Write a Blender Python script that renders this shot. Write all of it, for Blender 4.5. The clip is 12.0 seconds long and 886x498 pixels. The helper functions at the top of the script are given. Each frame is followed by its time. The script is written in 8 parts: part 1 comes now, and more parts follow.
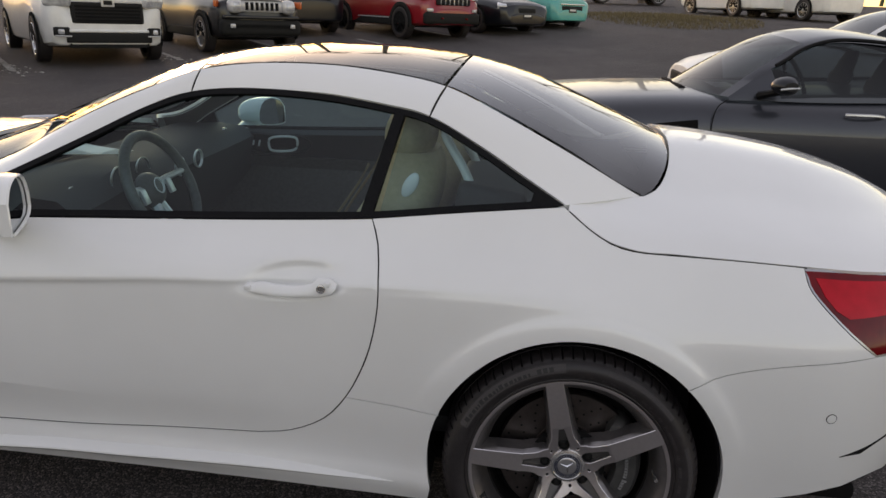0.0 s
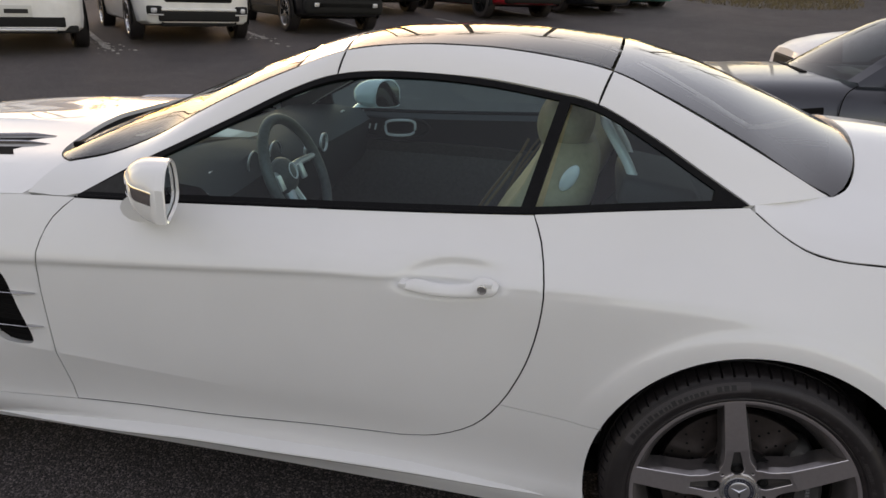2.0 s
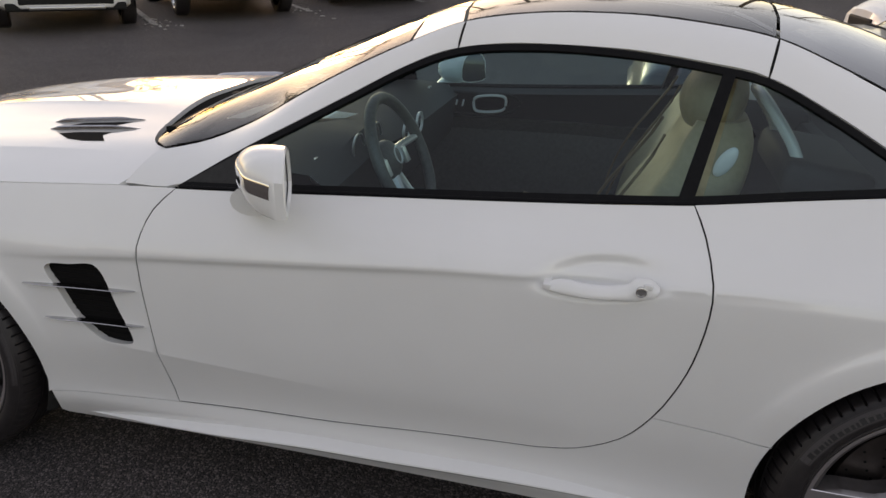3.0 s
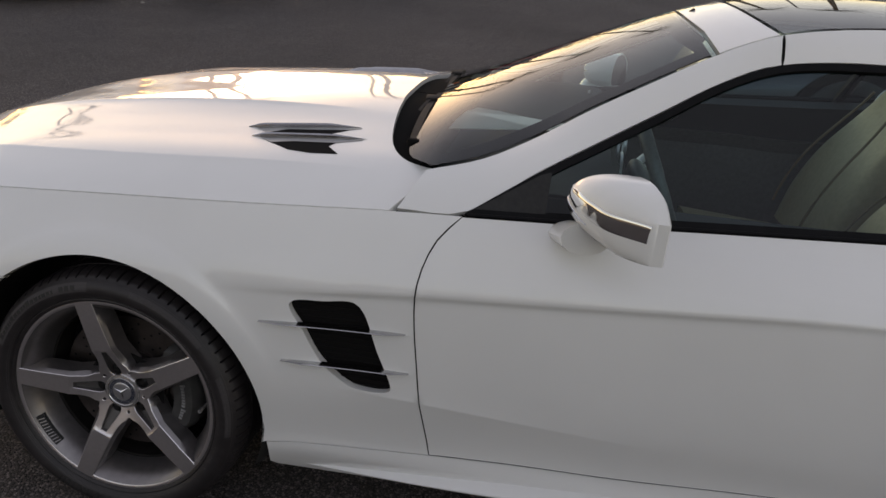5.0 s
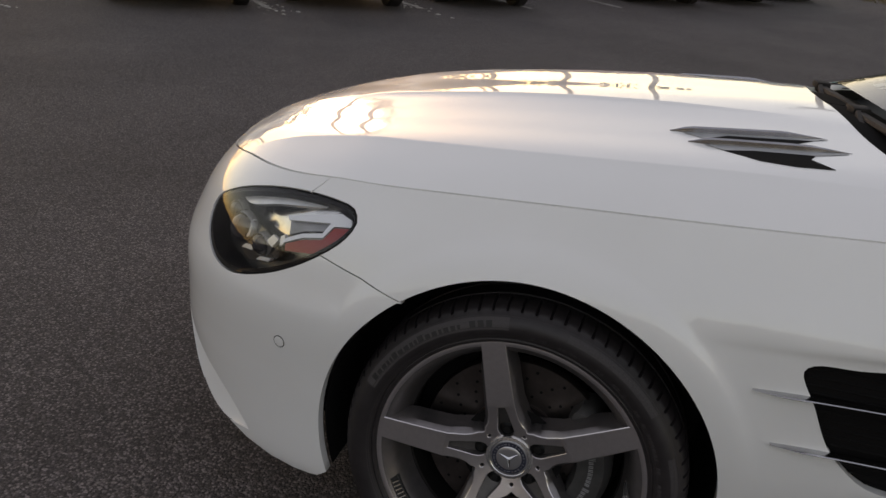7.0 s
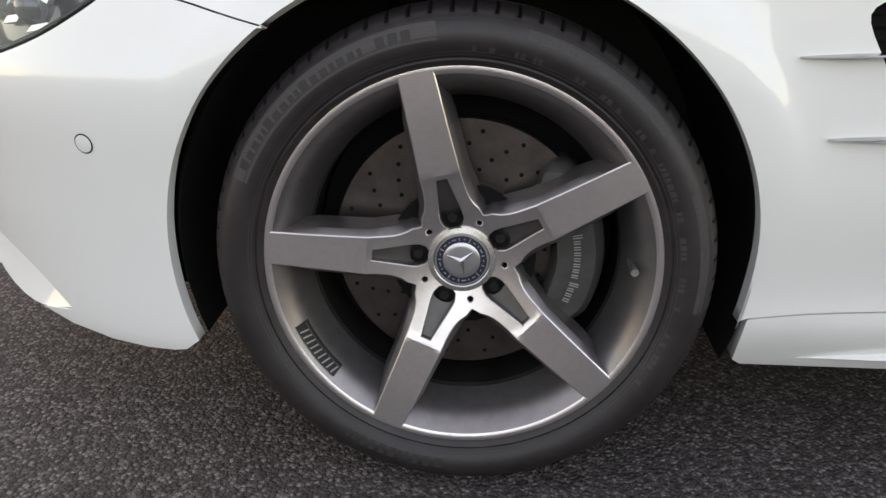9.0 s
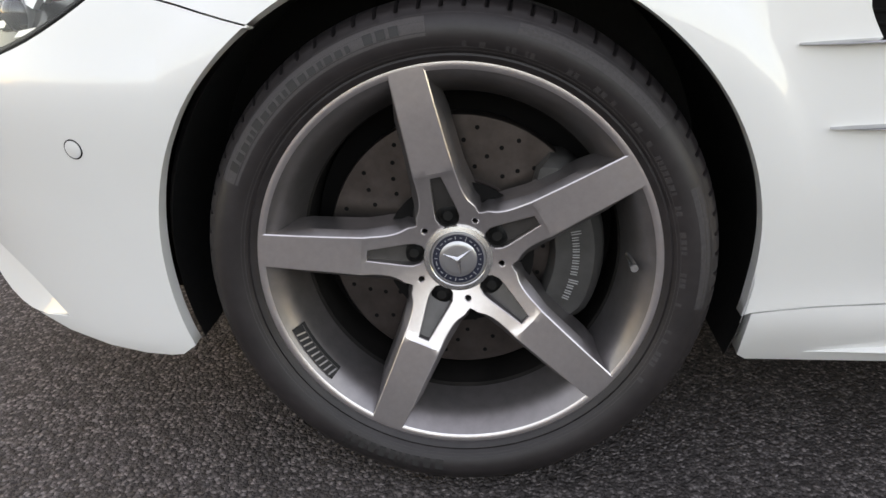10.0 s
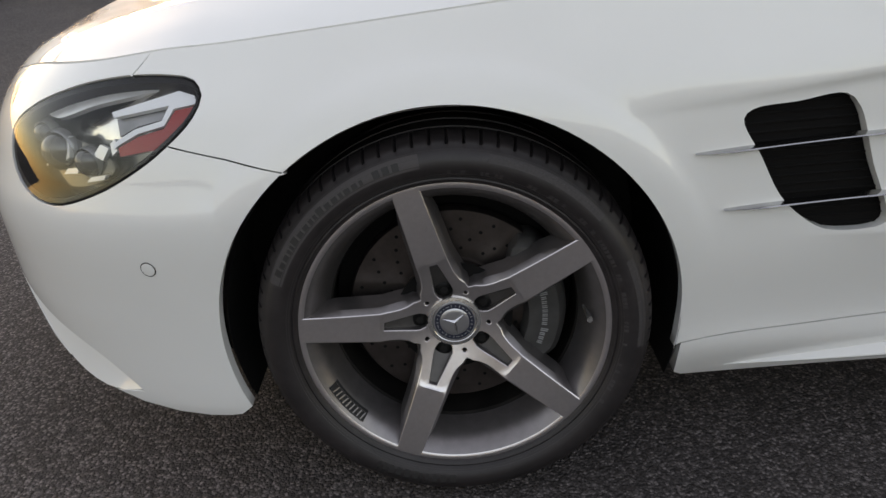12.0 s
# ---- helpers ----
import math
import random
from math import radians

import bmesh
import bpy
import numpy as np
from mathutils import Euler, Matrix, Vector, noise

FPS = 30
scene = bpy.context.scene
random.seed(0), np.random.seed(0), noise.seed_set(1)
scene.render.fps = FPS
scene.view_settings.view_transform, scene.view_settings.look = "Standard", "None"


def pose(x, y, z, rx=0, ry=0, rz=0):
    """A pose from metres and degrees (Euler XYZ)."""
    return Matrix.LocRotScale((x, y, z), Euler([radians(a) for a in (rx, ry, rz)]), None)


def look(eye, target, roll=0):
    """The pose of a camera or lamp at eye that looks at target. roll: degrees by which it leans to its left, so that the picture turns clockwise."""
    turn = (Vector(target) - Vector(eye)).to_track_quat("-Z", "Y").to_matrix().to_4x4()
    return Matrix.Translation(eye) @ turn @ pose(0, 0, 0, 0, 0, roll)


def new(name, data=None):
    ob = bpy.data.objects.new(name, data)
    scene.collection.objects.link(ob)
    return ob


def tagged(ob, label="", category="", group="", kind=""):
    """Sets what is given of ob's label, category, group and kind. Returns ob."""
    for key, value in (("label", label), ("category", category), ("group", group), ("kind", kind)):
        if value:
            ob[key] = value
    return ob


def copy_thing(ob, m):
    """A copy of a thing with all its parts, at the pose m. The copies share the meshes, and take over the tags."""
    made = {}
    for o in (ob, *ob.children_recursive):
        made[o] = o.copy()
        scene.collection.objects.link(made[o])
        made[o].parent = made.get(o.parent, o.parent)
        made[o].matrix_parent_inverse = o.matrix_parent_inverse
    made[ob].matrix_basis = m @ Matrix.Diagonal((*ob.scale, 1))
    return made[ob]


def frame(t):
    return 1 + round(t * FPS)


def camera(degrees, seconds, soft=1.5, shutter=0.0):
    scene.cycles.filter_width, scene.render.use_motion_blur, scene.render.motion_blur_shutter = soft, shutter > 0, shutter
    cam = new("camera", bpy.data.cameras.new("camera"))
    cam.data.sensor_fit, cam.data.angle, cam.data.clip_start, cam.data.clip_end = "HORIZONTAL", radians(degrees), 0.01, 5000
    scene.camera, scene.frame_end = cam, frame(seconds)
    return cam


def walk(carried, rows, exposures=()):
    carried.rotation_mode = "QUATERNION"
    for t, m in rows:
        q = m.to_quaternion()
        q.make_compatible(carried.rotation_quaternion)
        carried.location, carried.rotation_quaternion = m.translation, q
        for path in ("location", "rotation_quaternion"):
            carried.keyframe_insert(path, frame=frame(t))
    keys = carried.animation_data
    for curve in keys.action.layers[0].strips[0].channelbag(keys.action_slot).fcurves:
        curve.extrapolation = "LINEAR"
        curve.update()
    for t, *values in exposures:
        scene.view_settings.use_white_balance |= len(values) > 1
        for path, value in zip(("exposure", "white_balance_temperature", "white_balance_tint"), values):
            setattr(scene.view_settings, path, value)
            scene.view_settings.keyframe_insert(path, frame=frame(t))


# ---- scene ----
cam = camera(63.2, 12.0)
PATH = [
    (0, (-0.184, -2.517, 1.465), (-0.376, -0.631, 0.826), 2.3),
    (0.5, (-0.19, -2.518, 1.458), (-0.466, -0.678, 0.724), 1.0),
    (1, (-0.172, -2.46, 1.454), (-0.479, -0.645, 0.674), 0.6),
    (1.5, (-0.242, -2.439, 1.445), (-0.6, -0.63, 0.672), 0.5),
    (2, (-0.447, -2.417, 1.451), (-0.807, -0.577, 0.757), 2.3),
    (2.5, (-0.599, -2.38, 1.431), (-0.951, -0.567, 0.663), 2.9),
    (3, (-0.721, -2.283, 1.429), (-1.168, -0.492, 0.66), 0.9),
    (3.5, (-0.942, -2.268, 1.432), (-1.432, -0.485, 0.668), 1.5),
    (3.7, (-1.039, -2.274, 1.438), (-1.487, -0.461, 0.724), 1.3),
    (5.3, (-1.748, -2.214, 1.417), (-2.001, -0.416, 0.579), 4.2),
    (5.5, (-1.845, -2.23, 1.411), (-2.107, -0.447, 0.543), 4.1),
    (6, (-2.051, -2.175, 1.37), (-2.343, -0.445, 0.409), 4.1),
    (6.5, (-2.265, -2.062, 1.321), (-2.648, -0.328, 0.399), 5.1),
    (7, (-2.465, -2.021, 1.213), (-2.921, -0.223, 0.463), 5.7),
    (7.5, (-2.513, -1.937, 1.062), (-2.717, -0.151, 0.187), 7.6),
    (7.7, (-2.514, -1.909, 0.978), (-2.649, -0.104, 0.128), 3.1),
    (9.3, (-2.548, -1.733, 0.732), (-2.704, 0.087, -0.081), -0.5),
    (9.5, (-2.535, -1.732, 0.741), (-2.71, 0.078, -0.093), -1.0),
    (10, (-2.526, -1.729, 0.734), (-2.692, 0.084, -0.092), -1.4),
    (10.5, (-2.517, -1.722, 0.737), (-2.687, 0.084, -0.105), -2.5),
    (11, (-2.523, -1.716, 0.733), (-2.678, 0.095, -0.102), -2.8),
    (11.5, (-2.519, -1.759, 0.805), (-2.675, 0.016, -0.104), -4.0),
    (12, (-2.552, -1.909, 0.986), (-2.623, -0.12, 0.094), -5.3),
]
EXPOSURE = [(0.0, 1.3, 8450, 30), (2.0, 1.37, 8450, 30), (3.5, 1.15, 8400, 30), (5.5, 0.94, 8350, 30), (7.0, 0.95, 8480, 29), (7.7, 1.1, 8420, 28), (9.3, 2.45, 8300, 26), (11.0, 2.47, 8300, 26), (11.55, 2.56, 8300, 26), (12.0, 1.64, 8300, 25)]
walk(cam, [(t, look(eye, target, roll)) for t, eye, target, roll in PATH], EXPOSURE)

# ---- light ----
def build_world():
    w = bpy.data.worlds.new("dusk_sky")
    w.use_nodes = True
    scene.world = w
    nt = w.node_tree
    bg = nt.nodes["Background"]
    sky = nt.nodes.new("ShaderNodeTexSky")
    sky.sky_type = "NISHITA"
    sky.sun_disc = False
    sky.sun_elevation = radians(SUN_UP)
    sky.sun_rotation = radians(SUN_TURN)
    sky.air_density, sky.dust_density, sky.ozone_density = 1.0, 0.4, 1.0
    # a thin even haze over the whole sky
    veil = nt.nodes.new("ShaderNodeMix")
    veil.data_type, veil.blend_type = "RGBA", "ADD"
    veil.inputs["Factor"].default_value = 1.0
    veil.inputs["B"].default_value = (*HAZE, 1)
    nt.links.new(sky.outputs[0], veil.inputs["A"])
    nt.links.new(veil.outputs["Result"], bg.inputs[0])
    bg.inputs[1].default_value = SKY_STRENGTH


SUN_UP, SUN_TURN, SKY_STRENGTH = 6.0, -26.0, 0.15
HAZE = (0.57, 0.63, 0.70)
build_world()
sun = new("sun", bpy.data.lights.new("sun", "SUN"))
sun.data.energy, sun.data.angle, sun.data.color = 0.12, radians(14), (1.0, 0.84, 0.68)
# the low sun stands ahead of the car's nose, beyond its far side
sun_way = Vector((math.sin(radians(SUN_TURN)), math.cos(radians(SUN_TURN)), math.tan(radians(SUN_UP))))
sun.matrix_world = look((0, 0, 30), Vector((0, 0, 30)) - sun_way)


# ---- materials ----
def material(name, colour, rough=0.5, metal=0.0, coat=0.0, spec=0.5):
    m = bpy.data.materials.new(name)
    m.use_nodes = True
    b = m.node_tree.nodes["Principled BSDF"]
    b.inputs["Base Color"].default_value = (*colour, 1)
    b.inputs["Roughness"].default_value = rough
    b.inputs["Metallic"].default_value = metal
    b.inputs["Coat Weight"].default_value = coat
    b.inputs["Coat Roughness"].default_value = 0.03
    b.inputs["Specular IOR Level"].default_value = spec
    return m


def node(m, kind, **values):
    n = m.node_tree.nodes.new(kind)
    for k, v in values.items():
        n.inputs[k.replace("_", " ")].default_value = v
    return n


def grain(m, scale, low, high, detail=6.0, bump=0.0, distance=0.002, rough=None, coarse=0.0):
    """Two noises in object space: one mixes two colours, one gives the relief."""
    nt = m.node_tree
    b = nt.nodes["Principled BSDF"]
    at = nt.nodes.new("ShaderNodeTexCoord")
    n = node(m, "ShaderNodeTexNoise", Scale=scale, Detail=detail, Roughness=0.6)
    nt.links.new(at.outputs["Object"], n.inputs["Vector"])
    ramp = nt.nodes.new("ShaderNodeValToRGB")
    ramp.color_ramp.elements[0].position, ramp.color_ramp.elements[1].position = 0.3, 0.7
    ramp.color_ramp.elements[0].color, ramp.color_ramp.elements[1].color = (*low, 1), (*high, 1)
    nt.links.new(n.outputs["Fac"], ramp.inputs["Fac"])
    out = ramp.outputs["Color"]
    if coarse:
        n2 = node(m, "ShaderNodeTexNoise", Scale=coarse, Detail=4.0)
        nt.links.new(at.outputs["Object"], n2.inputs["Vector"])
        r2 = nt.nodes.new("ShaderNodeMapRange")
        r2.inputs["From Min"].default_value, r2.inputs["From Max"].default_value = 0.3, 0.7
        r2.inputs["To Min"].default_value, r2.inputs["To Max"].default_value = 0.75, 1.2
        nt.links.new(n2.outputs["Fac"], r2.inputs["Value"])
        mul = nt.nodes.new("ShaderNodeMix")
        mul.data_type, mul.blend_type = "RGBA", "MULTIPLY"
        mul.inputs["Factor"].default_value = 1.0
        nt.links.new(out, mul.inputs["A"])
        nt.links.new(r2.outputs["Result"], mul.inputs["B"])
        out = mul.outputs["Result"]
    nt.links.new(out, b.inputs["Base Color"])
    if bump:
        bm_ = node(m, "ShaderNodeBump", Strength=bump, Distance=distance)
        nt.links.new(n.outputs["Fac"], bm_.inputs["Height"])
        nt.links.new(bm_.outputs["Normal"], b.inputs["Normal"])
    if rough:
        r3 = nt.nodes.new("ShaderNodeMapRange")
        r3.inputs["To Min"].default_value, r3.inputs["To Max"].default_value = rough
        nt.links.new(n.outputs["Fac"], r3.inputs["Value"])
        nt.links.new(r3.outputs["Result"], b.inputs["Roughness"])
    return m


def glass_material(name, tint, rough=0.0, ior=1.5, fall=5.0):
    """A thin pane: tinted see-through, with a gloss that grows towards grazing views."""
    m = bpy.data.materials.new(name)
    m.use_nodes = True
    nt = m.node_tree
    nt.nodes.remove(nt.nodes["Principled BSDF"])
    tr = nt.nodes.new("ShaderNodeBsdfTransparent")
    tr.inputs["Color"].default_value = (*tint, 1)
    gl = nt.nodes.new("ShaderNodeBsdfGlossy")
    gl.inputs["Roughness"].default_value = rough
    f0 = ((ior - 1) / (ior + 1)) ** 2
    edge = nt.nodes.new("ShaderNodeLayerWeight")
    edge.inputs["Blend"].default_value = 0.5
    rise = nt.nodes.new("ShaderNodeMath")
    rise.operation = "POWER"
    rise.inputs[1].default_value = fall
    nt.links.new(edge.outputs["Facing"], rise.inputs[0])
    fr = nt.nodes.new("ShaderNodeMath")
    fr.operation = "MULTIPLY_ADD"
    fr.inputs[1].default_value, fr.inputs[2].default_value = 1 - f0, f0
    nt.links.new(rise.outputs[0], fr.inputs[0])
    mix = nt.nodes.new("ShaderNodeMixShader")
    nt.links.new(fr.outputs[0], mix.inputs[0])
    nt.links.new(tr.outputs[0], mix.inputs[1])
    nt.links.new(gl.outputs[0], mix.inputs[2])
    nt.links.new(mix.outputs[0], nt.nodes["Material Output"].inputs[0])
    return m


M = {}
M["paint"] = grain(material("white_paint", (0.8, 0.8, 0.79), 0.4, 0, 1.0), 2.2, (0.78, 0.78, 0.77), (0.82, 0.82, 0.81), 3)
M["black_trim"] = grain(material("black_trim", (0.006, 0.006, 0.007), 0.55, spec=0.12), 60, (0.004, 0.004, 0.005), (0.008, 0.008, 0.009))
M["black_plastic"] = grain(material("black_plastic", (0.015, 0.015, 0.015), 0.7), 90, (0.010, 0.010, 0.010), (0.02, 0.02, 0.02), bump=0.2)
M["dark_inside"] = material("dark_lining", (0.010, 0.0095, 0.0095), 0.95, spec=0.1)
M["matte_black"] = material("matte_black_rubber", (0.012, 0.012, 0.012), 0.95, spec=0.03)
M["chrome"] = grain(material("chrome", (0.75, 0.75, 0.76), 0.10, 1.0), 40, (0.70, 0.70, 0.71), (0.78, 0.78, 0.79))
M["alloy_face"] = grain(material("machined_alloy", (0.64, 0.61, 0.61), 0.27, 0.92), 120, (0.69, 0.65, 0.655), (0.75, 0.71, 0.715), rough=(0.29, 0.33))
M["alloy_grey"] = grain(material("silver_alloy_paint", (0.25, 0.233, 0.235), 0.36, 0.85), 50, (0.225, 0.21, 0.212), (0.275, 0.256, 0.258))
M["inlay"] = grain(material("dark_grey_inlay", (0.10, 0.094, 0.092), 0.42, 0.5), 50, (0.085, 0.080, 0.078), (0.115, 0.108, 0.106))
M["rubber"] = grain(material("tyre_rubber", (0.020, 0.0165, 0.0175), 0.50, spec=0.50), 45, (0.015, 0.0123, 0.0131), (0.025, 0.0206, 0.0219), bump=0.15, coarse=7)
M["rubber_mark"] = grain(material("raised_tyre_lettering", (0.045, 0.042, 0.041), 0.7), 260, (0.036, 0.032, 0.033), (0.052, 0.046, 0.048), bump=0.5, distance=0.0008)
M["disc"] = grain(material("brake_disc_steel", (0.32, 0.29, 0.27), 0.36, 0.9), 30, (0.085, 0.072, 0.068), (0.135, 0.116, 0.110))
M["caliper"] = grain(material("grey_caliper_paint", (0.12, 0.12, 0.12), 0.45, 0.3), 30, (0.055, 0.054, 0.053), (0.085, 0.083, 0.081))
M["barrel_shade"] = grain(material("shaded_inner_barrel", (0.022, 0.020, 0.019), 0.8, 0.0, spec=0.2), 14, (0.014, 0.013, 0.012), (0.034, 0.030, 0.028))
M["cap_blue"] = material("dark_blue_enamel", (0.020, 0.023, 0.040), 0.3)
M["cap_silver"] = material("cap_silver", (0.55, 0.55, 0.57), 0.3, 0.85)
M["white_mark"] = material("pale_lettering", (0.34, 0.34, 0.34), 0.5)
M["glass"] = glass_material("tinted_side_glass", (0.60, 0.79, 0.82), ior=1.55)
M["screen_glass"] = glass_material("windscreen_glass", (0.64, 0.72, 0.71), ior=1.75)
M["rear_glass"] = glass_material("dark_rear_glass", (0.45, 0.48, 0.46), ior=2.3, fall=2.4)
M["lamp_glass"] = glass_material("clear_lamp_cover", (0.95, 0.96, 0.97), ior=1.6)
M["tail_red"] = grain(material("red_tail_lens", (0.16, 0.002, 0.004), 0.10, 0, 0.0, 0.35), 9, (0.10, 0.001, 0.003), (0.22, 0.002, 0.006))
M["tail_bright"] = grain(material("bright_red_lens", (0.56, 0.003, 0.012), 0.10, 0, 0.0, 0.35), 14, (0.48, 0.002, 0.009), (0.64, 0.004, 0.016))
M["roof_glass"] = glass_material("tinted_roof_glass", (0.40, 0.41, 0.42), ior=1.9)
M["amber_red"] = material("amber_side_reflector", (0.34, 0.018, 0.012), 0.3, 0, 0.2)
M["leather"] = grain(material("beige_leather", (0.40, 0.31, 0.19), 0.5), 60, (0.36, 0.28, 0.165), (0.44, 0.345, 0.215), bump=0.2)
M["dash"] = grain(material("black_leather", (0.026, 0.027, 0.028), 0.7), 120, (0.020, 0.021, 0.022), (0.033, 0.034, 0.035), bump=0.25)
M["silver_trim"] = material("satin_silver_trim", (0.5, 0.5, 0.51), 0.3, 0.9)


# ---- mesh helpers ----
def curve(xs, ys):
    """A smooth curve through a few design values (cubic Hermite, flat past its ends)."""
    xs, ys = np.array(xs, float), np.array(ys, float)
    d = np.diff(ys) / np.diff(xs)
    m = np.empty_like(ys)
    m[0], m[-1] = d[0], d[-1]
    h = np.diff(xs)
    m[1:-1] = (d[:-1] * h[1:] + d[1:] * h[:-1]) / (h[1:] + h[:-1])
    flat = d[:-1] * d[1:] <= 0
    m[1:-1][flat] *= 0.35

    def at(x):
        x = np.clip(np.asarray(x, float), xs[0], xs[-1])
        i = np.clip(np.searchsorted(xs, x) - 1, 0, len(xs) - 2)
        w = xs[i + 1] - xs[i]
        t = (x - xs[i]) / w
        return ((1 + 2 * t) * (1 - t) ** 2 * ys[i] + t * (1 - t) ** 2 * w * m[i]
                + t * t * (3 - 2 * t) * ys[i + 1] + t * t * (t - 1) * w * m[i + 1])
    return at


def smooth(points, n=24, closed=False):
    """A smooth line through points of two or three numbers, n steps a span in proportion to its length."""
    p = [np.array(q, float) for q in points]
    k = len(p)
    out = []
    for i in range(k if closed else k - 1):
        a, b = p[i], p[(i + 1) % k]
        z = p[(i - 1) % k] if closed or i > 0 else 2 * a - b
        c = p[(i + 2) % k] if closed or i + 2 < k else 2 * b - a
        d1, d2, d3 = [max(np.linalg.norm(v), 1e-6) ** 0.5 for v in (a - z, b - a, c - b)]
        m1 = ((a - z) / d1 - (b - z) / (d1 + d2) + (b - a) / d2) * d2
        m2 = ((b - a) / d2 - (c - a) / (d2 + d3) + (c - b) / d3) * d2
        steps = max(2, int(np.ceil(np.linalg.norm(b - a) * n)))
        for s in range(steps):
            t = s / steps
            out.append((1 + 2 * t) * (1 - t) ** 2 * a + t * (1 - t) ** 2 * m1
                       + t * t * (3 - 2 * t) * b + t * t * (t - 1) * m2)
    if not closed:
        out.append(p[-1])
    return out


def inset(poly, d):
    """A closed outline drawn in by d."""
    p = np.array(poly)
    nxt, prv = np.roll(p, -1, 0), np.roll(p, 1, 0)
    if np.sum(p[:, 0] * nxt[:, 1] - nxt[:, 0] * p[:, 1]) < 0:
        d = -d
    t = nxt - prv
    t /= np.maximum(np.linalg.norm(t, axis=1, keepdims=True), 1e-9)
    return p + d * np.stack((-t[:, 1], t[:, 0]), 1)


def within(p, poly):
    """Which of the points p lie in the closed outline."""
    x, y = p[:, 0], p[:, 1]
    odd = np.zeros(len(p), bool)
    q = np.array(poly)
    for (x1, y1), (x2, y2) in zip(q, np.roll(q, -1, 0)):
        cut = (y1 > y) != (y2 > y)
        if y1 != y2:
            odd ^= cut & (x < (x2 - x1) * (y - y1) / (y2 - y1) + x1)
    return odd


from mathutils.geometry import delaunay_2d_cdt


def flat_mesh(outline, step, holes=(), lines=()):
    """Triangles that fill an outline less its holes, with a grid of the given step inside and extra rows of points."""
    loops = [np.array(outline)] + [np.array(h) for h in holes]
    pts, edges = [], []
    for l in loops:
        k = len(pts)
        pts += [tuple(q) for q in l]
        edges += [(k + i, k + (i + 1) % len(l)) for i in range(len(l))]
    lo, hi = loops[0].min(0), loops[0].max(0)
    gx, gy = np.meshgrid(np.arange(lo[0], hi[0], step), np.arange(lo[1], hi[1], step))
    gx[1::2] += step / 2
    g = np.stack((gx.ravel(), gy.ravel()), 1)
    if len(lines):
        l = np.array(lines)
        far = np.array([np.min(np.sum((l - q) ** 2, 1)) for q in g])
        g = np.concatenate((g[far > (step * 0.55) ** 2], l))
    ok = within(g, loops[0])
    for h in loops[1:]:
        ok &= ~within(g, h)
    g = g[ok]
    edge = np.concatenate([np.concatenate((l, (l + np.roll(l, -1, 0)) / 2)) for l in loops])
    if len(g):
        near = np.array([np.min(np.sum((edge - q) ** 2, 1)) for q in g])
        g = g[near > (step * 0.3) ** 2]
    pts += [tuple(q) for q in g]
    v, _, f, _, _, _ = delaunay_2d_cdt([Vector(q) for q in pts], edges, [], 0, 1e-6)
    v = np.array([tuple(q) for q in v])
    f = np.array([t for t in f if len(t) == 3])
    c = v[f].mean(1)
    ok = within(c, loops[0])
    for h in loops[1:]:
        ok &= ~within(c, h)
    return v, f[ok]


def finish(name, mesh, mats, parent=None, label="", smooth_faces=True):
    for m in (mats if isinstance(mats, (list, tuple)) else [mats]):
        mesh.materials.append(m)
    ob = new(name, mesh)
    if parent is not None:
        ob.parent = parent
    if label:
        ob["label"] = label
    return ob


def panel(name, outline, surface, mat, parent, label="", step=0.03, holes=(), lines=(), depth=0.020, gap=0.0023, lift=0.0):
    """A sheet cut from a smooth surface, with its edges folded inwards, so that panel gaps have depth.
    surface(n x 2) gives n x 3 places; the shading normals are those of the surface itself."""
    outline = inset(outline, gap) if gap else np.array(outline)
    v, f = flat_mesh(outline, step, holes, lines)
    e = 1e-3
    p = surface(v)
    n = np.cross(surface(v + (e, 0)) - surface(v - (e, 0)), surface(v + (0, e)) - surface(v - (0, e)))
    n /= np.maximum(np.linalg.norm(n, axis=1, keepdims=True), 1e-12)
    # the outside lies away from the middle of the car
    mid = np.array((np.clip(p[:, 0].mean(), -2.5, 0.2), 0, 0.55))
    if np.sum(n * (p - mid)) < 0:
        n = -n
    p = p + n * lift
    tri = p[f]
    flip = np.sum(np.cross(tri[:, 1] - tri[:, 0], tri[:, 2] - tri[:, 0]) * n[f].mean(1), 1) < 0
    f[flip] = f[flip][:, ::-1]
    count = {}
    for t in f:
        for a, b in ((t[0], t[1]), (t[1], t[2]), (t[2], t[0])):
            count[(a, b)] = 1
    rim = [(a, b) for a, b in count if (b, a) not in count]
    k = len(p)
    used = sorted({a for ab in rim for a in ab})
    top = {a: k + i for i, a in enumerate(used)}
    low = {a: k + len(used) + i for i, a in enumerate(used)}
    allp = np.concatenate((p, p[used], p[used] - n[used] * depth))
    faces = [tuple(t) for t in f] + [(top[b], top[a], low[a], low[b]) for a, b in rim]
    me = bpy.data.meshes.new(name)
    me.from_pydata(allp.tolist(), [], faces)
    me.polygons.foreach_set("use_smooth", [True] * len(f) + [False] * len(rim))
    me.update()
    side = {a: np.zeros(3) for a in used}
    for a, b in rim:
        w = np.cross(p[b] - p[a], n[a])
        side[a] += w
        side[b] += w
    sn = np.array([side[a] for a in used])
    sn /= np.maximum(np.linalg.norm(sn, axis=1, keepdims=True), 1e-12)
    me.normals_split_custom_set_from_vertices(np.concatenate((n, sn, sn)).tolist())
    return finish(name, me, mat, parent, label)


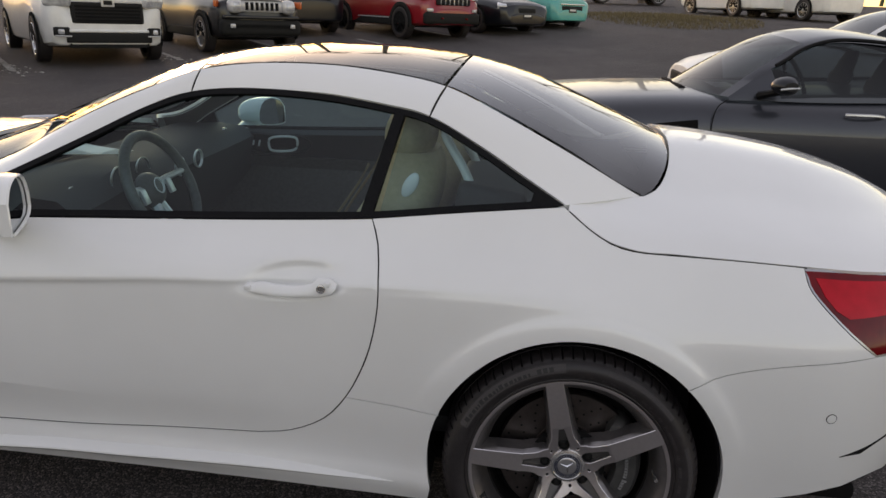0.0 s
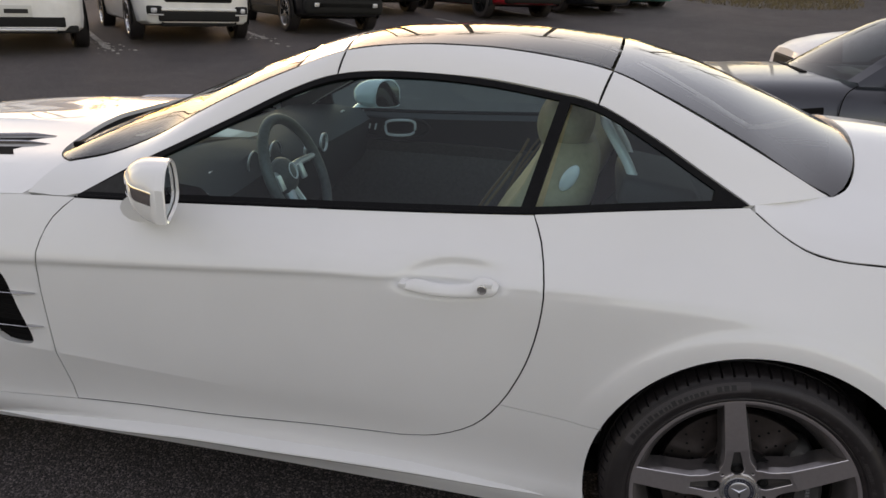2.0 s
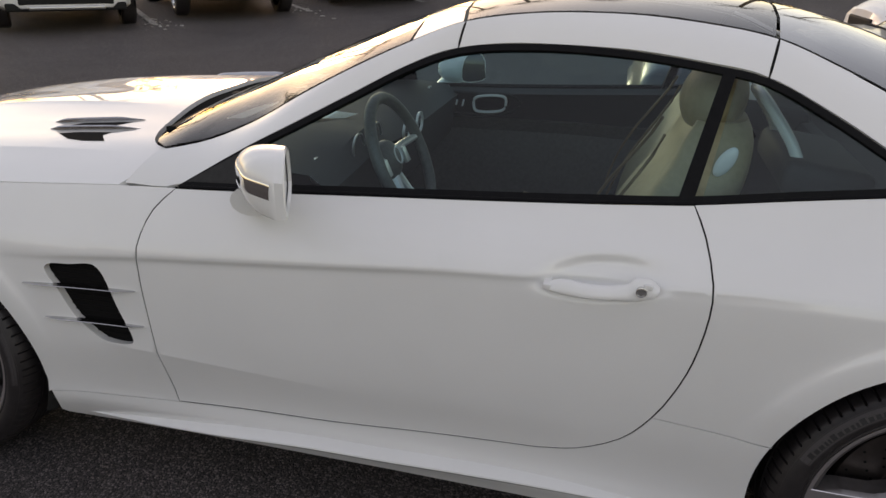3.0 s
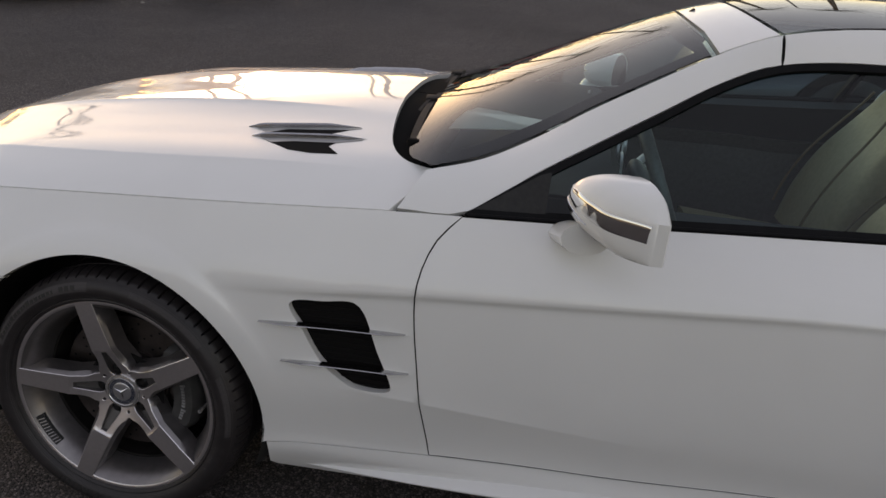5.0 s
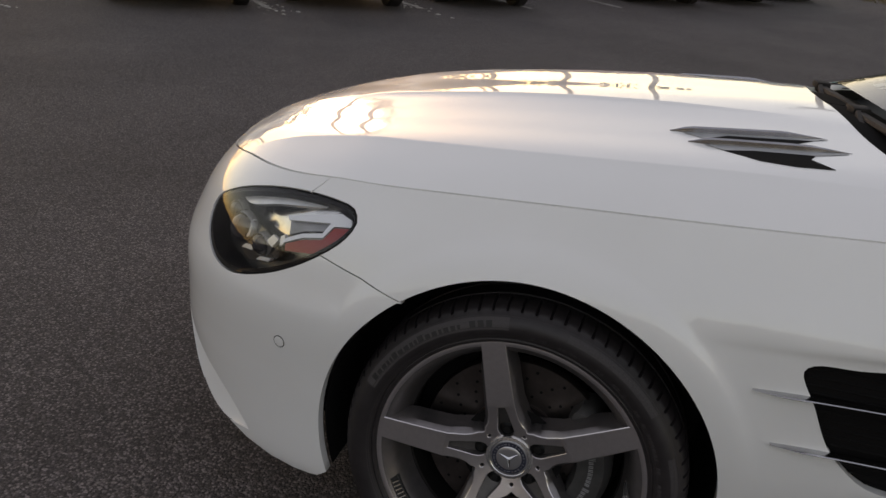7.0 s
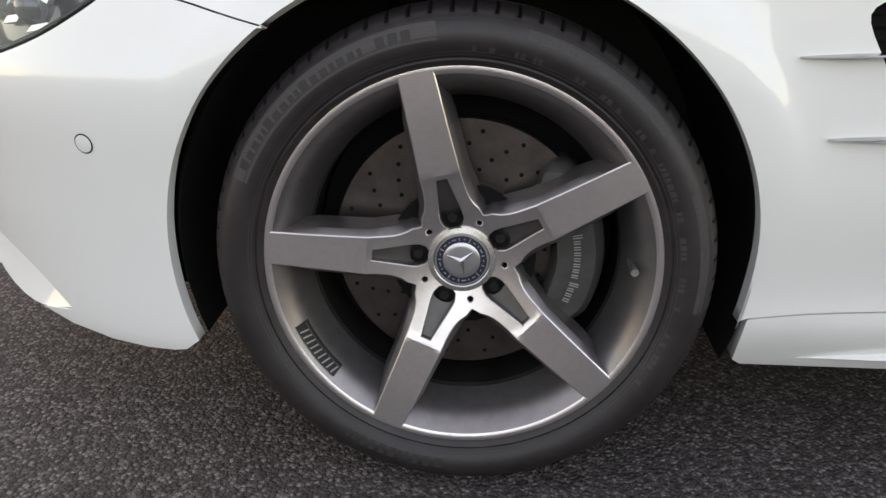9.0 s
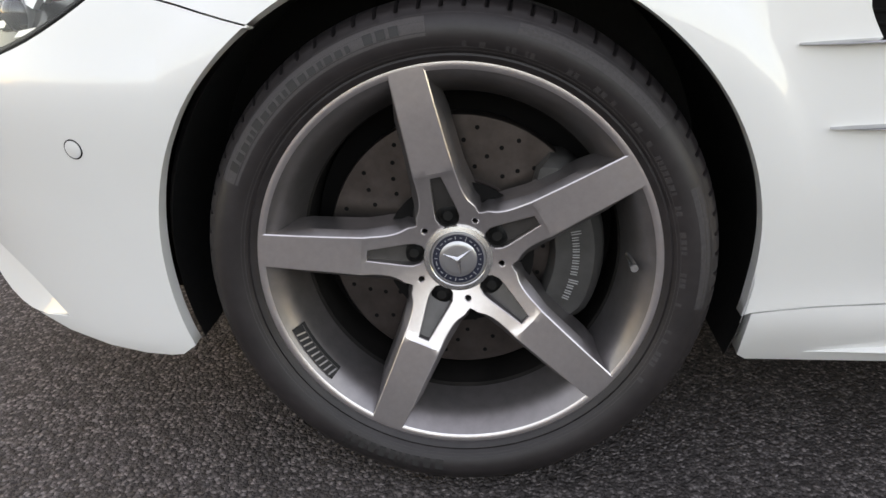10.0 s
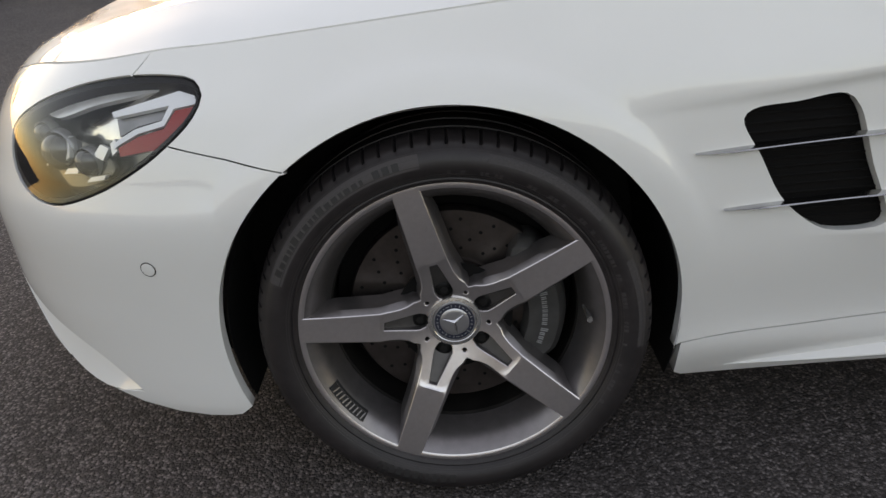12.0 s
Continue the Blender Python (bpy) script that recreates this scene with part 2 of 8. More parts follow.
def part(name, bm, mat, parent, label="", shade=True):
    me = bpy.data.meshes.new(name)
    bmesh.ops.recalc_face_normals(bm, faces=bm.faces)
    for fc in bm.faces:
        fc.smooth = shade
    bm.to_mesh(me)
    bm.free()
    if shade:
        me.set_sharp_from_angle(angle=radians(38))
    return finish(name, me, mat, parent, label)


def box(bm, c, s, turn=None, bevel=0.0, seg=2):
    m = Matrix.Translation(c) @ (turn or Matrix()) @ Matrix.Diagonal((*s, 1))
    r = bmesh.ops.create_cube(bm, size=1, matrix=m)
    if bevel:
        es = {e for v in r["verts"] for e in v.link_edges}
        bmesh.ops.bevel(bm, geom=list(es), offset=bevel, segments=seg, affect="EDGES", profile=0.6)
    return bm


def tube(bm, line, r, sides=8, close=True):
    """A round bar along a line; r is a number or one for each point."""
    line = [Vector(q) for q in line]
    rings = []
    up = Vector((0.13, 0.21, 0.97))
    for i, q in enumerate(line):
        d = (line[min(i + 1, len(line) - 1)] - line[max(i - 1, 0)]).normalized()
        a = d.cross(up if abs(d.dot(up)) < 0.95 else Vector((1, 0, 0))).normalized()
        b = d.cross(a)
        rr = r[i] if hasattr(r, "__len__") else r
        rings.append([bm.verts.new(q + rr * (math.cos(6.28318 * k / sides) * a + math.sin(6.28318 * k / sides) * b)) for k in range(sides)])
    for p, q in zip(rings, rings[1:]):
        for k in range(sides):
            bm.faces.new((p[k], p[(k + 1) % sides], q[(k + 1) % sides], q[k]))
    if close:
        bm.faces.new(rings[0])
        bm.faces.new(rings[-1][::-1])
    return bm


def beam(bm, line, w, h):
    """A flat bar of width w and height h along a line, its flat side up."""
    line = [Vector(q) for q in line]
    rows = []
    for i, q in enumerate(line):
        d = (line[min(i + 1, len(line) - 1)] - line[max(i - 1, 0)]).normalized()
        a = d.cross(Vector((0, 0, 1))).normalized() * (w / 2)
        b = a.cross(d).normalized() * (h / 2)
        rows.append([q + a * p + b * r for p, r in ((-1, -0.4), (-0.75, 1), (0.75, 1), (1, -0.4), (0.8, -1), (-0.8, -1))])
    vs = loft(bm, rows, True)
    bm.faces.new(vs[0])
    bm.faces.new(vs[-1][::-1])
    return bm


def lathe(bm, profile, n=96, wobble=None, arc=(0.0, 6.283185307)):
    """Turns a profile of (radius, depth) about the y axis; depth runs inwards (+y)."""
    whole = abs(arc[1] - arc[0]) > 6.28
    k = n if whole else n + 1
    rings = []
    for i in range(k):
        a = arc[0] + (arc[1] - arc[0]) * i / n
        row = []
        for j, (r, y) in enumerate(profile):
            if wobble:
                r, y = wobble(i, j, r, y)
            row.append(bm.verts.new((r * math.cos(a), y, r * math.sin(a))))
        rings.append(row)
    for i in range(n):
        p, q = rings[i], rings[(i + 1) % k]
        for j in range(len(profile) - 1):
            bm.faces.new((p[j], q[j], q[j + 1], p[j + 1]))
    return bm


def loft(bm, rows, close_rows=False):
    vs = [[bm.verts.new(q) for q in r] for r in rows]
    for a, b in zip(vs, vs[1:]):
        for i in range(len(a) - 1 if not close_rows else len(a)):
            j = (i + 1) % len(a)
            bm.faces.new((a[i], a[j], b[j], b[i]))
    return vs


def solid(bm, thick):
    bmesh.ops.recalc_face_normals(bm, faces=bm.faces)
    bmesh.ops.solidify(bm, geom=list(bm.faces), thickness=thick)
    return bm


def thing(name, label, category, m=None, group="", kind=""):
    ob = new(name)
    ob.empty_display_size = 0.2
    if m is not None:
        ob.matrix_world = m
    return tagged(ob, label, category, group, kind)


# ---- ground ----
def ground_z(y):
    """The car park climbs gently beyond the car's far side."""
    d = min(max(y - 1.1, 0.0), 58.9)
    return 0.040 * d * d / (d + 0.6) + 0.0018 * min(max(d - 7.0, 0.0), 16.0) ** 2


def build_ground():
    """One sheet of asphalt, finer where the camera passes close."""
    m = material("asphalt", (0.05, 0.047, 0.046), 0.82, spec=0.28)
    nt = m.node_tree
    b = nt.nodes["Principled BSDF"]
    at = nt.nodes.new("ShaderNodeTexCoord")
    stones = node(m, "ShaderNodeTexVoronoi", Scale=165.0, Randomness=1.0)
    grit = node(m, "ShaderNodeTexNoise", Scale=330.0, Detail=5.0, Roughness=0.65)
    warp = node(m, "ShaderNodeTexNoise", Scale=120.0, Detail=3.0)
    wide = node(m, "ShaderNodeTexNoise", Scale=0.55, Detail=6.0, Roughness=0.6)
    for n in (grit, warp, wide):
        nt.links.new(at.outputs["Object"], n.inputs["Vector"])
    shift = nt.nodes.new("ShaderNodeVectorMath")
    shift.operation = "MULTIPLY_ADD"
    shift.inputs[1].default_value = (0.008, 0.008, 0.008)
    nt.links.new(warp.outputs["Color"], shift.inputs[0])
    nt.links.new(at.outputs["Object"], shift.inputs[2])
    nt.links.new(shift.outputs[0], stones.inputs["Vector"])
    tone = nt.nodes.new("ShaderNodeSeparateColor")
    nt.links.new(stones.outputs["Color"], tone.inputs[0])
    ramp = nt.nodes.new("ShaderNodeValToRGB")
    els = ramp.color_ramp.elements
    els[0].position, els[0].color = 0.0, (0.052, 0.0455, 0.0455, 1)
    els[1].position, els[1].color = 1.0, (0.27, 0.238, 0.236, 1)
    mid = els.new(0.65)
    mid.color = (0.104, 0.091, 0.091, 1)
    nt.links.new(tone.outputs[0], ramp.inputs["Fac"])
    # the tar between the stones is almost black
    tar = nt.nodes.new("ShaderNodeMapRange")
    tar.inputs["From Min"].default_value, tar.inputs["From Max"].default_value = 0.30, 0.62
    tar.inputs["To Min"].default_value, tar.inputs["To Max"].default_value = 1.0, 0.55
    nt.links.new(stones.outputs["Distance"], tar.inputs["Value"])
    big = nt.nodes.new("ShaderNodeMapRange")
    big.inputs["From Min"].default_value, big.inputs["From Max"].default_value = 0.3, 0.72
    big.inputs["To Min"].default_value, big.inputs["To Max"].default_value = 0.75, 1.25
    nt.links.new(wide.outputs["Fac"], big.inputs["Value"])
    both_ = nt.nodes.new("ShaderNodeMath")
    both_.operation = "MULTIPLY"
    nt.links.new(tar.outputs["Result"], both_.inputs[0])
    nt.links.new(big.outputs["Result"], both_.inputs[1])
    mul = nt.nodes.new("ShaderNodeMix")
    mul.data_type, mul.blend_type = "RGBA", "MULTIPLY"
    mul.inputs["Factor"].default_value = 1.0
    nt.links.new(ramp.outputs["Color"], mul.inputs["A"])
    nt.links.new(both_.outputs[0], mul.inputs["B"])
    nt.links.new(mul.outputs["Result"], b.inputs["Base Color"])
    b1 = node(m, "ShaderNodeBump", Strength=1.0, Distance=0.0055)
    nt.links.new(stones.outputs["Distance"], b1.inputs["Height"])
    b1.invert = True
    b2 = node(m, "ShaderNodeBump", Strength=0.4, Distance=0.002)
    nt.links.new(grit.outputs["Fac"], b2.inputs["Height"])
    nt.links.new(b1.outputs["Normal"], b2.inputs["Normal"])
    nt.links.new(b2.outputs["Normal"], b.inputs["Normal"])
    me = bpy.data.meshes.new("ground")
    xs = [-2000, -300, -60, -20, -8, -4, 0, 4, 8, 20, 60, 300, 2000]
    ys = [-2000, -300, -60, -20, -8, -3, 0, 1.5] + [2 + 0.5 * i for i in range(20)] + [14, 18, 24, 32, 42, 55, 70, 120, 400, 2000]
    v = [(x, y, ground_z(y)) for y in ys for x in xs]
    n = len(xs)
    me.from_pydata(v, [], [(j * n + i, j * n + i + 1, (j + 1) * n + i + 1, (j + 1) * n + i) for j in range(len(ys) - 1) for i in range(n - 1)])
    me.polygons.foreach_set("use_smooth", [True] * len(me.polygons))
    ob = finish("ground", me, m)
    tagged(ob, "dark worn asphalt of a car park", "ground", kind="structure")


build_ground()

# ---- the white roadster: shape ----
# x runs from the nose (minus) to the tail, the axles stand at x = -2.585 and 0, the car's middle is y = 0
FRONT, REAR, HUB, NOSE, TAIL = -2.585, 0.0, 0.33, -2.93, 0.55
LEVELS = [0.13, 0.19, 0.24, 0.30, 0.45, 0.60, 0.70, 0.80, 0.88, 0.98, 1.06]
STATIONS = [-2.93, -2.0, -1.2, -0.3, 0.55]
HALF = [
    [0.870, 0.820, 0.825, 0.850, 0.850], [0.893, 0.850, 0.855, 0.875, 0.870], [0.897, 0.868, 0.880, 0.888, 0.880],
    [0.898, 0.868, 0.866, 0.882, 0.885], [0.902, 0.890, 0.888, 0.894, 0.900], [0.905, 0.892, 0.893, 0.902, 0.903],
    [0.880, 0.887, 0.889, 0.898, 0.897], [0.800, 0.845, 0.835, 0.850, 0.860], [0.720, 0.790, 0.762, 0.785, 0.800],
    [0.600, 0.680, 0.690, 0.690, 0.690], [0.500, 0.600, 0.630, 0.600, 0.600],
]
half_curves = [curve(STATIONS, row) for row in HALF]
crease_z = curve([-2.3, -2.174, -1.869, -1.577, -1.307, -1.057, -0.847, -0.609, -0.448, -0.2, 0.1],
                 [0.672, 0.678, 0.706, 0.728, 0.750, 0.771, 0.781, 0.789, 0.797, 0.80, 0.80])
crease_d = curve([-2.35, -2.15, -1.9, -0.7, -0.45, -0.2, 0.05], [0.0, 0.0045, 0.0095, 0.0095, 0.0080, 0.0040, 0.0])
low_line = curve([-2.0, -1.85, -1.6, -1.3], [0.452, 0.447, 0.432, 0.415])
nose_reach = curve([0.10, 0.15, 0.25, 0.45, 0.55, 0.62, 0.70, 0.75, 0.80, 0.84, 0.9],
                   [0.61, 0.645, 0.670, 0.685, 0.68, 0.65, 0.60, 0.55, 0.48, 0.42, 0.3])
tail_reach = curve([0.15, 0.4, 0.6, 0.8, 0.9, 1.0], [0.46, 0.52, 0.54, 0.55, 0.53, 0.45])


def ease(t):
    t = np.clip(t, 0, 1)
    return t * t * (3 - 2 * t)


def half_width(x, z):
    """Half of the body's width at a place along it and a height."""
    xc = np.clip(x, NOSE, TAIL)
    y = np.stack([c(xc) for c in half_curves], -1)
    L = np.array(LEVELS)
    # the level where the flank turns inwards follows the shoulder line
    zq = z + (0.712 - crease_z(xc)) * np.exp(-((z - 0.75) / 0.10) ** 2) * ease((xc + 2.40) / 0.60) * ease((0.30 - xc) / 0.45)
    zq = np.clip(zq, L[0], L[-1])
    i = np.clip(np.searchsorted(L, zq) - 1, 0, len(L) - 2)
    r = np.arange(len(z))
    d = np.diff(y, axis=1) / np.diff(L)
    m = np.concatenate((d[:, :1], (d[:, :-1] + d[:, 1:]) / 2, d[:, -1:]), 1)
    a, b = d[:, 5], d[:, 6]
    m[:, 6] = np.where(a * b > 0, 2 * a * b / np.minimum(a + b, -1e-6), 0.0)
    w = L[i + 1] - L[i]
    t = (zq - L[i]) / w
    out = ((1 + 2 * t) * (1 - t) ** 2 * y[r, i] + t * (1 - t) ** 2 * w * m[r, i]
           + t * t * (3 - 2 * t) * y[r, i + 1] + t * t * (t - 1) * w * m[r, i + 1])
    # the undercut below the shoulder line
    s = crease_z(xc) - z
    out -= crease_d(xc) / (1 + np.exp(-np.clip(s / 0.0040, -40, 40))) * np.exp(-np.maximum(s, 0) / 0.26)
    # a faint ridge runs back from the foot of the fender vent
    out += 0.0045 * np.exp(-np.abs(z - low_line(xc)) / 0.022) * np.clip((xc + 2.05) / 0.12, 0, 1) * np.clip((-1.25 - xc) / 0.5, 0, 1)
    # the wheel arches swell a little towards their lips
    for cx in (FRONT, REAR):
        rr = np.hypot(xc - cx, z - HUB)
        out += 0.011 * np.exp(-((rr - 0.375) / 0.060) ** 2) * (z > 0.1)
        # and the lip stands off along a soft edge
        out += 0.0065 / (1 + np.exp(np.clip((rr - 0.432) / 0.0050, -40, 40))) * np.clip((z - 0.42) / 0.15, 0, 1)
    # the shell behind the door handle
    q = ((xc + 0.730) / 0.122) ** 2 + ((z - 0.795 - 0.09 * (xc + 0.730)) / 0.036) ** 2
    out -= 0.034 * np.exp(-q ** 1.9)
    # the hollow that leads into the fender vent
    q = ((xc + 2.02) / 0.16) ** 2 + ((z - 0.56) / 0.13) ** 2
    out -= 0.005 * np.exp(-q ** 1.4)
    return out


def flank(v):
    """The near side of the lower body, wrapped round the nose and the tail: (along, height) to a place."""
    u, z = v[:, 0], v[:, 1]
    y = half_width(u, z)
    x = u.copy()
    f = np.clip((NOSE - u) / 0.66, 0, 1.5708)
    b = np.clip((u - TAIL) / 0.55, 0, 1.5708)
    x = np.where(u < NOSE, NOSE - nose_reach(z) * np.sin(f), x)
    x = np.where(u > TAIL, TAIL + tail_reach(z) * np.sin(b), x)
    # the nose is fuller below than beside the lamps
    full = 0.9 - 0.06 * np.clip((0.58 - z) / 0.2, 0, 1)
    y = y * np.cos(f) ** full * np.cos(b) ** 0.75
    return np.stack((x, -y, z), 1)


def arc(cx, r, a0, a1, n=40, sz=1.0):
    return [(cx + r * math.cos(radians(a0 + (a1 - a0) * i / n)), HUB + sz * r * math.sin(radians(a0 + (a1 - a0) * i / n))) for i in range(n + 1)]


# seams, as (along, height)
hood_seam = smooth([(-3.966, 0.712), (-3.80, 0.722), (-3.60, 0.742), (-3.40, 0.773), (-3.285, 0.782), (-3.174, 0.790), (-3.02, 0.803), (-2.90, 0.806), (-2.78, 0.813), (-2.522, 0.830), (-2.279, 0.846), (-2.05, 0.861), (-1.938, 0.868)])
door_front = smooth([(-1.779, 0.873), (-1.825, 0.825), (-1.849, 0.767), (-1.857, 0.707), (-1.854, 0.636), (-1.844, 0.545), (-1.832, 0.445), (-1.805, 0.287)])
belt = smooth([(-1.779, 0.873), (-1.46, 0.883), (-1.095, 0.899), (-0.792, 0.916), (-0.554, 0.932)])
belt_rear = smooth([(-0.554, 0.932), (-0.349, 0.955), (-0.06, 0.984)])
door_rear = smooth([(-0.554, 0.932), (-0.527, 0.880), (-0.509, 0.811), (-0.508, 0.746), (-0.526, 0.637), (-0.554, 0.557), (-0.590, 0.486), (-0.651, 0.412), (-0.745, 0.360), (-0.839, 0.341)])
sill_top = smooth([(-0.839, 0.341), (-1.08, 0.326), (-1.363, 0.306), (-1.596, 0.298), (-1.805, 0.287)])
sill_front = smooth([(-1.805, 0.287), (-2.0, 0.274), (-2.204, 0.262)])
quarter_low = smooth([(-0.590, 0.486), (-0.46, 0.474), (-0.343, 0.466)])
trunk_seam = smooth([(-0.057, 0.983), (0.002, 0.944), (0.059, 0.916), (0.115, 0.904), (0.227, 0.901), (0.364, 0.900), (0.524, 0.897), (0.75, 0.89), (1.0, 0.88), (1.38, 0.87)])
lamp_line = smooth([(-2.930, 0.743), (-2.945, 0.762), (-2.99, 0.770), (-3.08, 0.771), (-3.20, 0.757), (-3.32, 0.722), (-3.375, 0.685), (-3.36, 0.635), (-3.30, 0.595), (-3.22, 0.583), (-3.13, 0.606), (-3.05, 0.643), (-2.99, 0.680), (-2.945, 0.716)], 40, True)
lamp_arr = np.array(lamp_line)


def between(line, a, b, ahead=True):
    """The stretch of a closed outline from the point nearest a to the one nearest b."""
    p = np.array(line)
    i = int(np.argmin(np.sum((p - a) ** 2, 1)))
    j = int(np.argmin(np.sum((p - b) ** 2, 1)))
    out = [i]
    while out[-1] != j:
        out.append((out[-1] + (1 if ahead else -1)) % len(p))
    return [tuple(p[k]) for k in out]


def upto(line, x0, x1):
    """The part of a line between two places along the car, in its own order."""
    return [tuple(q) for q in line if min(x0, x1) <= q[0] <= max(x0, x1)]


front_arch = [(FRONT + 0.381 * math.cos(a) * (1.005 if math.cos(a) < 0 else 0.985), HUB + 0.380 * math.sin(a)) for a in [radians(-11 + 216 * i / 70) for i in range(71)]]
rear_arch = [(REAR + 0.377 * math.cos(a) * (1.02 if math.cos(a) > 0 else 0.980), HUB + 0.381 * math.sin(a)) for a in [radians(-20 + 224 * i / 70) for i in range(71)]]
bumper_seam = smooth([(-2.812, 0.633), (-2.90, 0.655), (-2.992, 0.679)])
cap_seam = [(-3.075, 0.771), (-3.06, 0.785), (-3.045, 0.801)]
rear_seam = smooth([(0.262, 0.607), (0.321, 0.638), (0.411, 0.667), (0.501, 0.686), (0.692, 0.716)])
tail_line = smooth([(0.523, 0.895), (0.529, 0.862), (0.548, 0.835), (0.625, 0.765), (0.692, 0.716)])


def near(line, p):
    q = np.array(line)
    return int(np.argmin(np.sum((q - p) ** 2, 1)))


def tidy(points):
    out = []
    for q in points:
        if not out or math.hypot(q[0] - out[-1][0], q[1] - out[-1][1]) > 0.0012:
            out.append((float(q[0]), float(q[1])))
    if math.hypot(out[0][0] - out[-1][0], out[0][1] - out[-1][1]) < 0.0012:
        out.pop()
    return out


crease_rows = [(x, float(crease_z(x)) + d) for x in np.arange(-2.3, 0.05, 0.012) for d in (-0.036, -0.022, -0.012, -0.006, -0.002, 0.002, 0.006, 0.014)]
crease_rows += [(x, float(low_line(x)) + d) for x in np.arange(-2.04, -1.26, 0.016) for d in (-0.014, -0.004, 0.004, 0.014)]
ventfill = [(x, z) for x in np.arange(-0.88, -0.58, 0.007) for z in np.arange(0.735, 0.862, 0.0045)]
vent_line = smooth([(-2.137, 0.650), (-2.125, 0.663), (-2.06, 0.669), (-1.99, 0.675), (-1.968, 0.655), (-1.935, 0.565), (-1.899, 0.472), (-1.905, 0.463), (-1.945, 0.457), (-1.995, 0.462), (-2.035, 0.488), (-2.07, 0.525), (-2.105, 0.590)], 60, True)

car = thing("roadster", "white two-seat roadster with dark glass roof on asphalt", "car")


fin_top = smooth([(-3.50, 0.385), (-3.40, 0.345), (-3.255, 0.297), (-3.20, 0.266), (-3.155, 0.226)], 30)
fin_low = smooth([(-3.50, 0.383), (-3.44, 0.285), (-3.35, 0.228), (-3.26, 0.208), (-3.155, 0.224)], 30)


def side_panels():
    ia = near(front_arch, (-2.812, 0.633))
    arch_r, arch_l = front_arch[:ia + 1], front_arch[ia:]
    right_end = near(front_arch, (-2.205, 0.262))
    a = between(lamp_line, (-2.992, 0.679), (-3.075, 0.771), True)
    b = between(lamp_line, (-2.992, 0.679), (-3.075, 0.771), False)
    short, long = (a, b) if len(a) < len(b) else (b, a)
    fender = tidy(upto(hood_seam, -3.045, -1.938) + [(-1.86, 0.871)] + list(door_front) + list(sill_front)
                  + arch_r[right_end:] + list(bumper_seam) + short + cap_seam)
    bumper = tidy([(-3.03, 0.1845), (-2.99, 0.1855), (-2.970, 0.189), (-2.960, 0.197)] + arch_l[near(arch_l, (-2.95, 0.215))::-1] + list(bumper_seam) + long + cap_seam
                  + upto(hood_seam, -3.97, -3.06)[::-1] + [(-3.966, 0.64), (-3.966, 0.55), (-3.966, 0.45), (-3.966, 0.34), (-3.966, 0.28), (-3.75, 0.275), (-3.55, 0.262), (-3.44, 0.247), (-3.34, 0.229), (-3.24, 0.209), (-3.165, 0.197), (-3.09, 0.188)])
    door = tidy(list(door_front)[::1] + list(sill_top)[::-1] + list(door_rear)[::-1] + list(belt)[::-1])
    il, ir = near(rear_arch, (-0.343, 0.466)), near(rear_arch, (0.262, 0.607))
    idr = near(door_rear, (-0.590, 0.486))
    quarter = tidy(list(belt_rear) + list(trunk_seam)[:near(trunk_seam, (0.524, 0.897)) + 1] + list(tail_line) + list(rear_seam)[::-1]
                   + rear_arch[ir:il + 1] + list(quarter_low)[::-1] + list(door_rear)[:idr + 1][::-1])
    il2 = near(rear_arch, (-0.372, 0.20))
    sill = tidy(list(sill_front)[::-1] + list(sill_top)[::-1] + list(door_rear)[idr:][::-1] + list(quarter_low)
                + rear_arch[il:il2] + [(-0.365, 0.19), (-0.40, 0.183), (-0.8, 0.178), (-1.2, 0.172), (-1.6, 0.168), (-1.95, 0.165), (-2.19, 0.172), (-2.206, 0.185)]
                + front_arch[near(front_arch, (-2.21, 0.24)):right_end])
    tail = tidy(list(rear_seam) + [(0.8, 0.72), (1.0, 0.72), (1.40, 0.72), (1.40, 0.5), (1.40, 0.37), (0.95, 0.385), (0.70, 0.348), (0.545, 0.312), (0.43, 0.284)]
                + rear_arch[near(rear_arch, (0.372, 0.262)):ir + 1])
    lens = tidy(list(tail_line) + [(0.8, 0.722), (1.0, 0.73), (1.15, 0.74), (1.15, 0.80), (1.1, 0.86), (1.0, 0.878), (0.75, 0.888)])
    rows = [q for q in crease_rows]
    rows += [(cx + r * math.cos(a), HUB + r * math.sin(a)) for cx in (FRONT, REAR) for a in np.arange(0.2, 2.95, 0.03) for r in (0.412, 0.422, 0.430, 0.438, 0.448)]
    panels = [
        ("front_fender", fender, "paint", "white front fender with a dark side vent", [vent_line]),
        ("front_bumper", bumper, "paint", "white front bumper with parking sensor", [tidy(list(fin_top) + list(fin_low)[::-1])]),
        ("door", door, "paint", "closed white door with a shoulder crease", []),
        ("rear_quarter_panel", quarter, "paint", "white rear quarter panel", []),
        ("side_sill", sill, "paint", "white flared side sill", []),
        ("rear_bumper", tail, "paint", "white rear bumper", []),
        ("tail_lamp", lens, "tail_red", "glossy red tail lamp", []),
    ]
    for name, outline, mat, label, holes in panels:
        extra = rows + (ventfill if name == "door" else [])
        ob = panel(name, outline, flank, M[mat], car, label, step=0.022, holes=holes, lines=extra, gap={"front_bumper": 0.0012, "rear_bumper": 0.0008, "rear_quarter_panel": 0.0014, "front_fender": 0.0010, "side_sill": 0.0014}.get(name, 0.0024))
        far = ob.copy()
        scene.collection.objects.link(far)
        far.scale = (1, -1, 1)
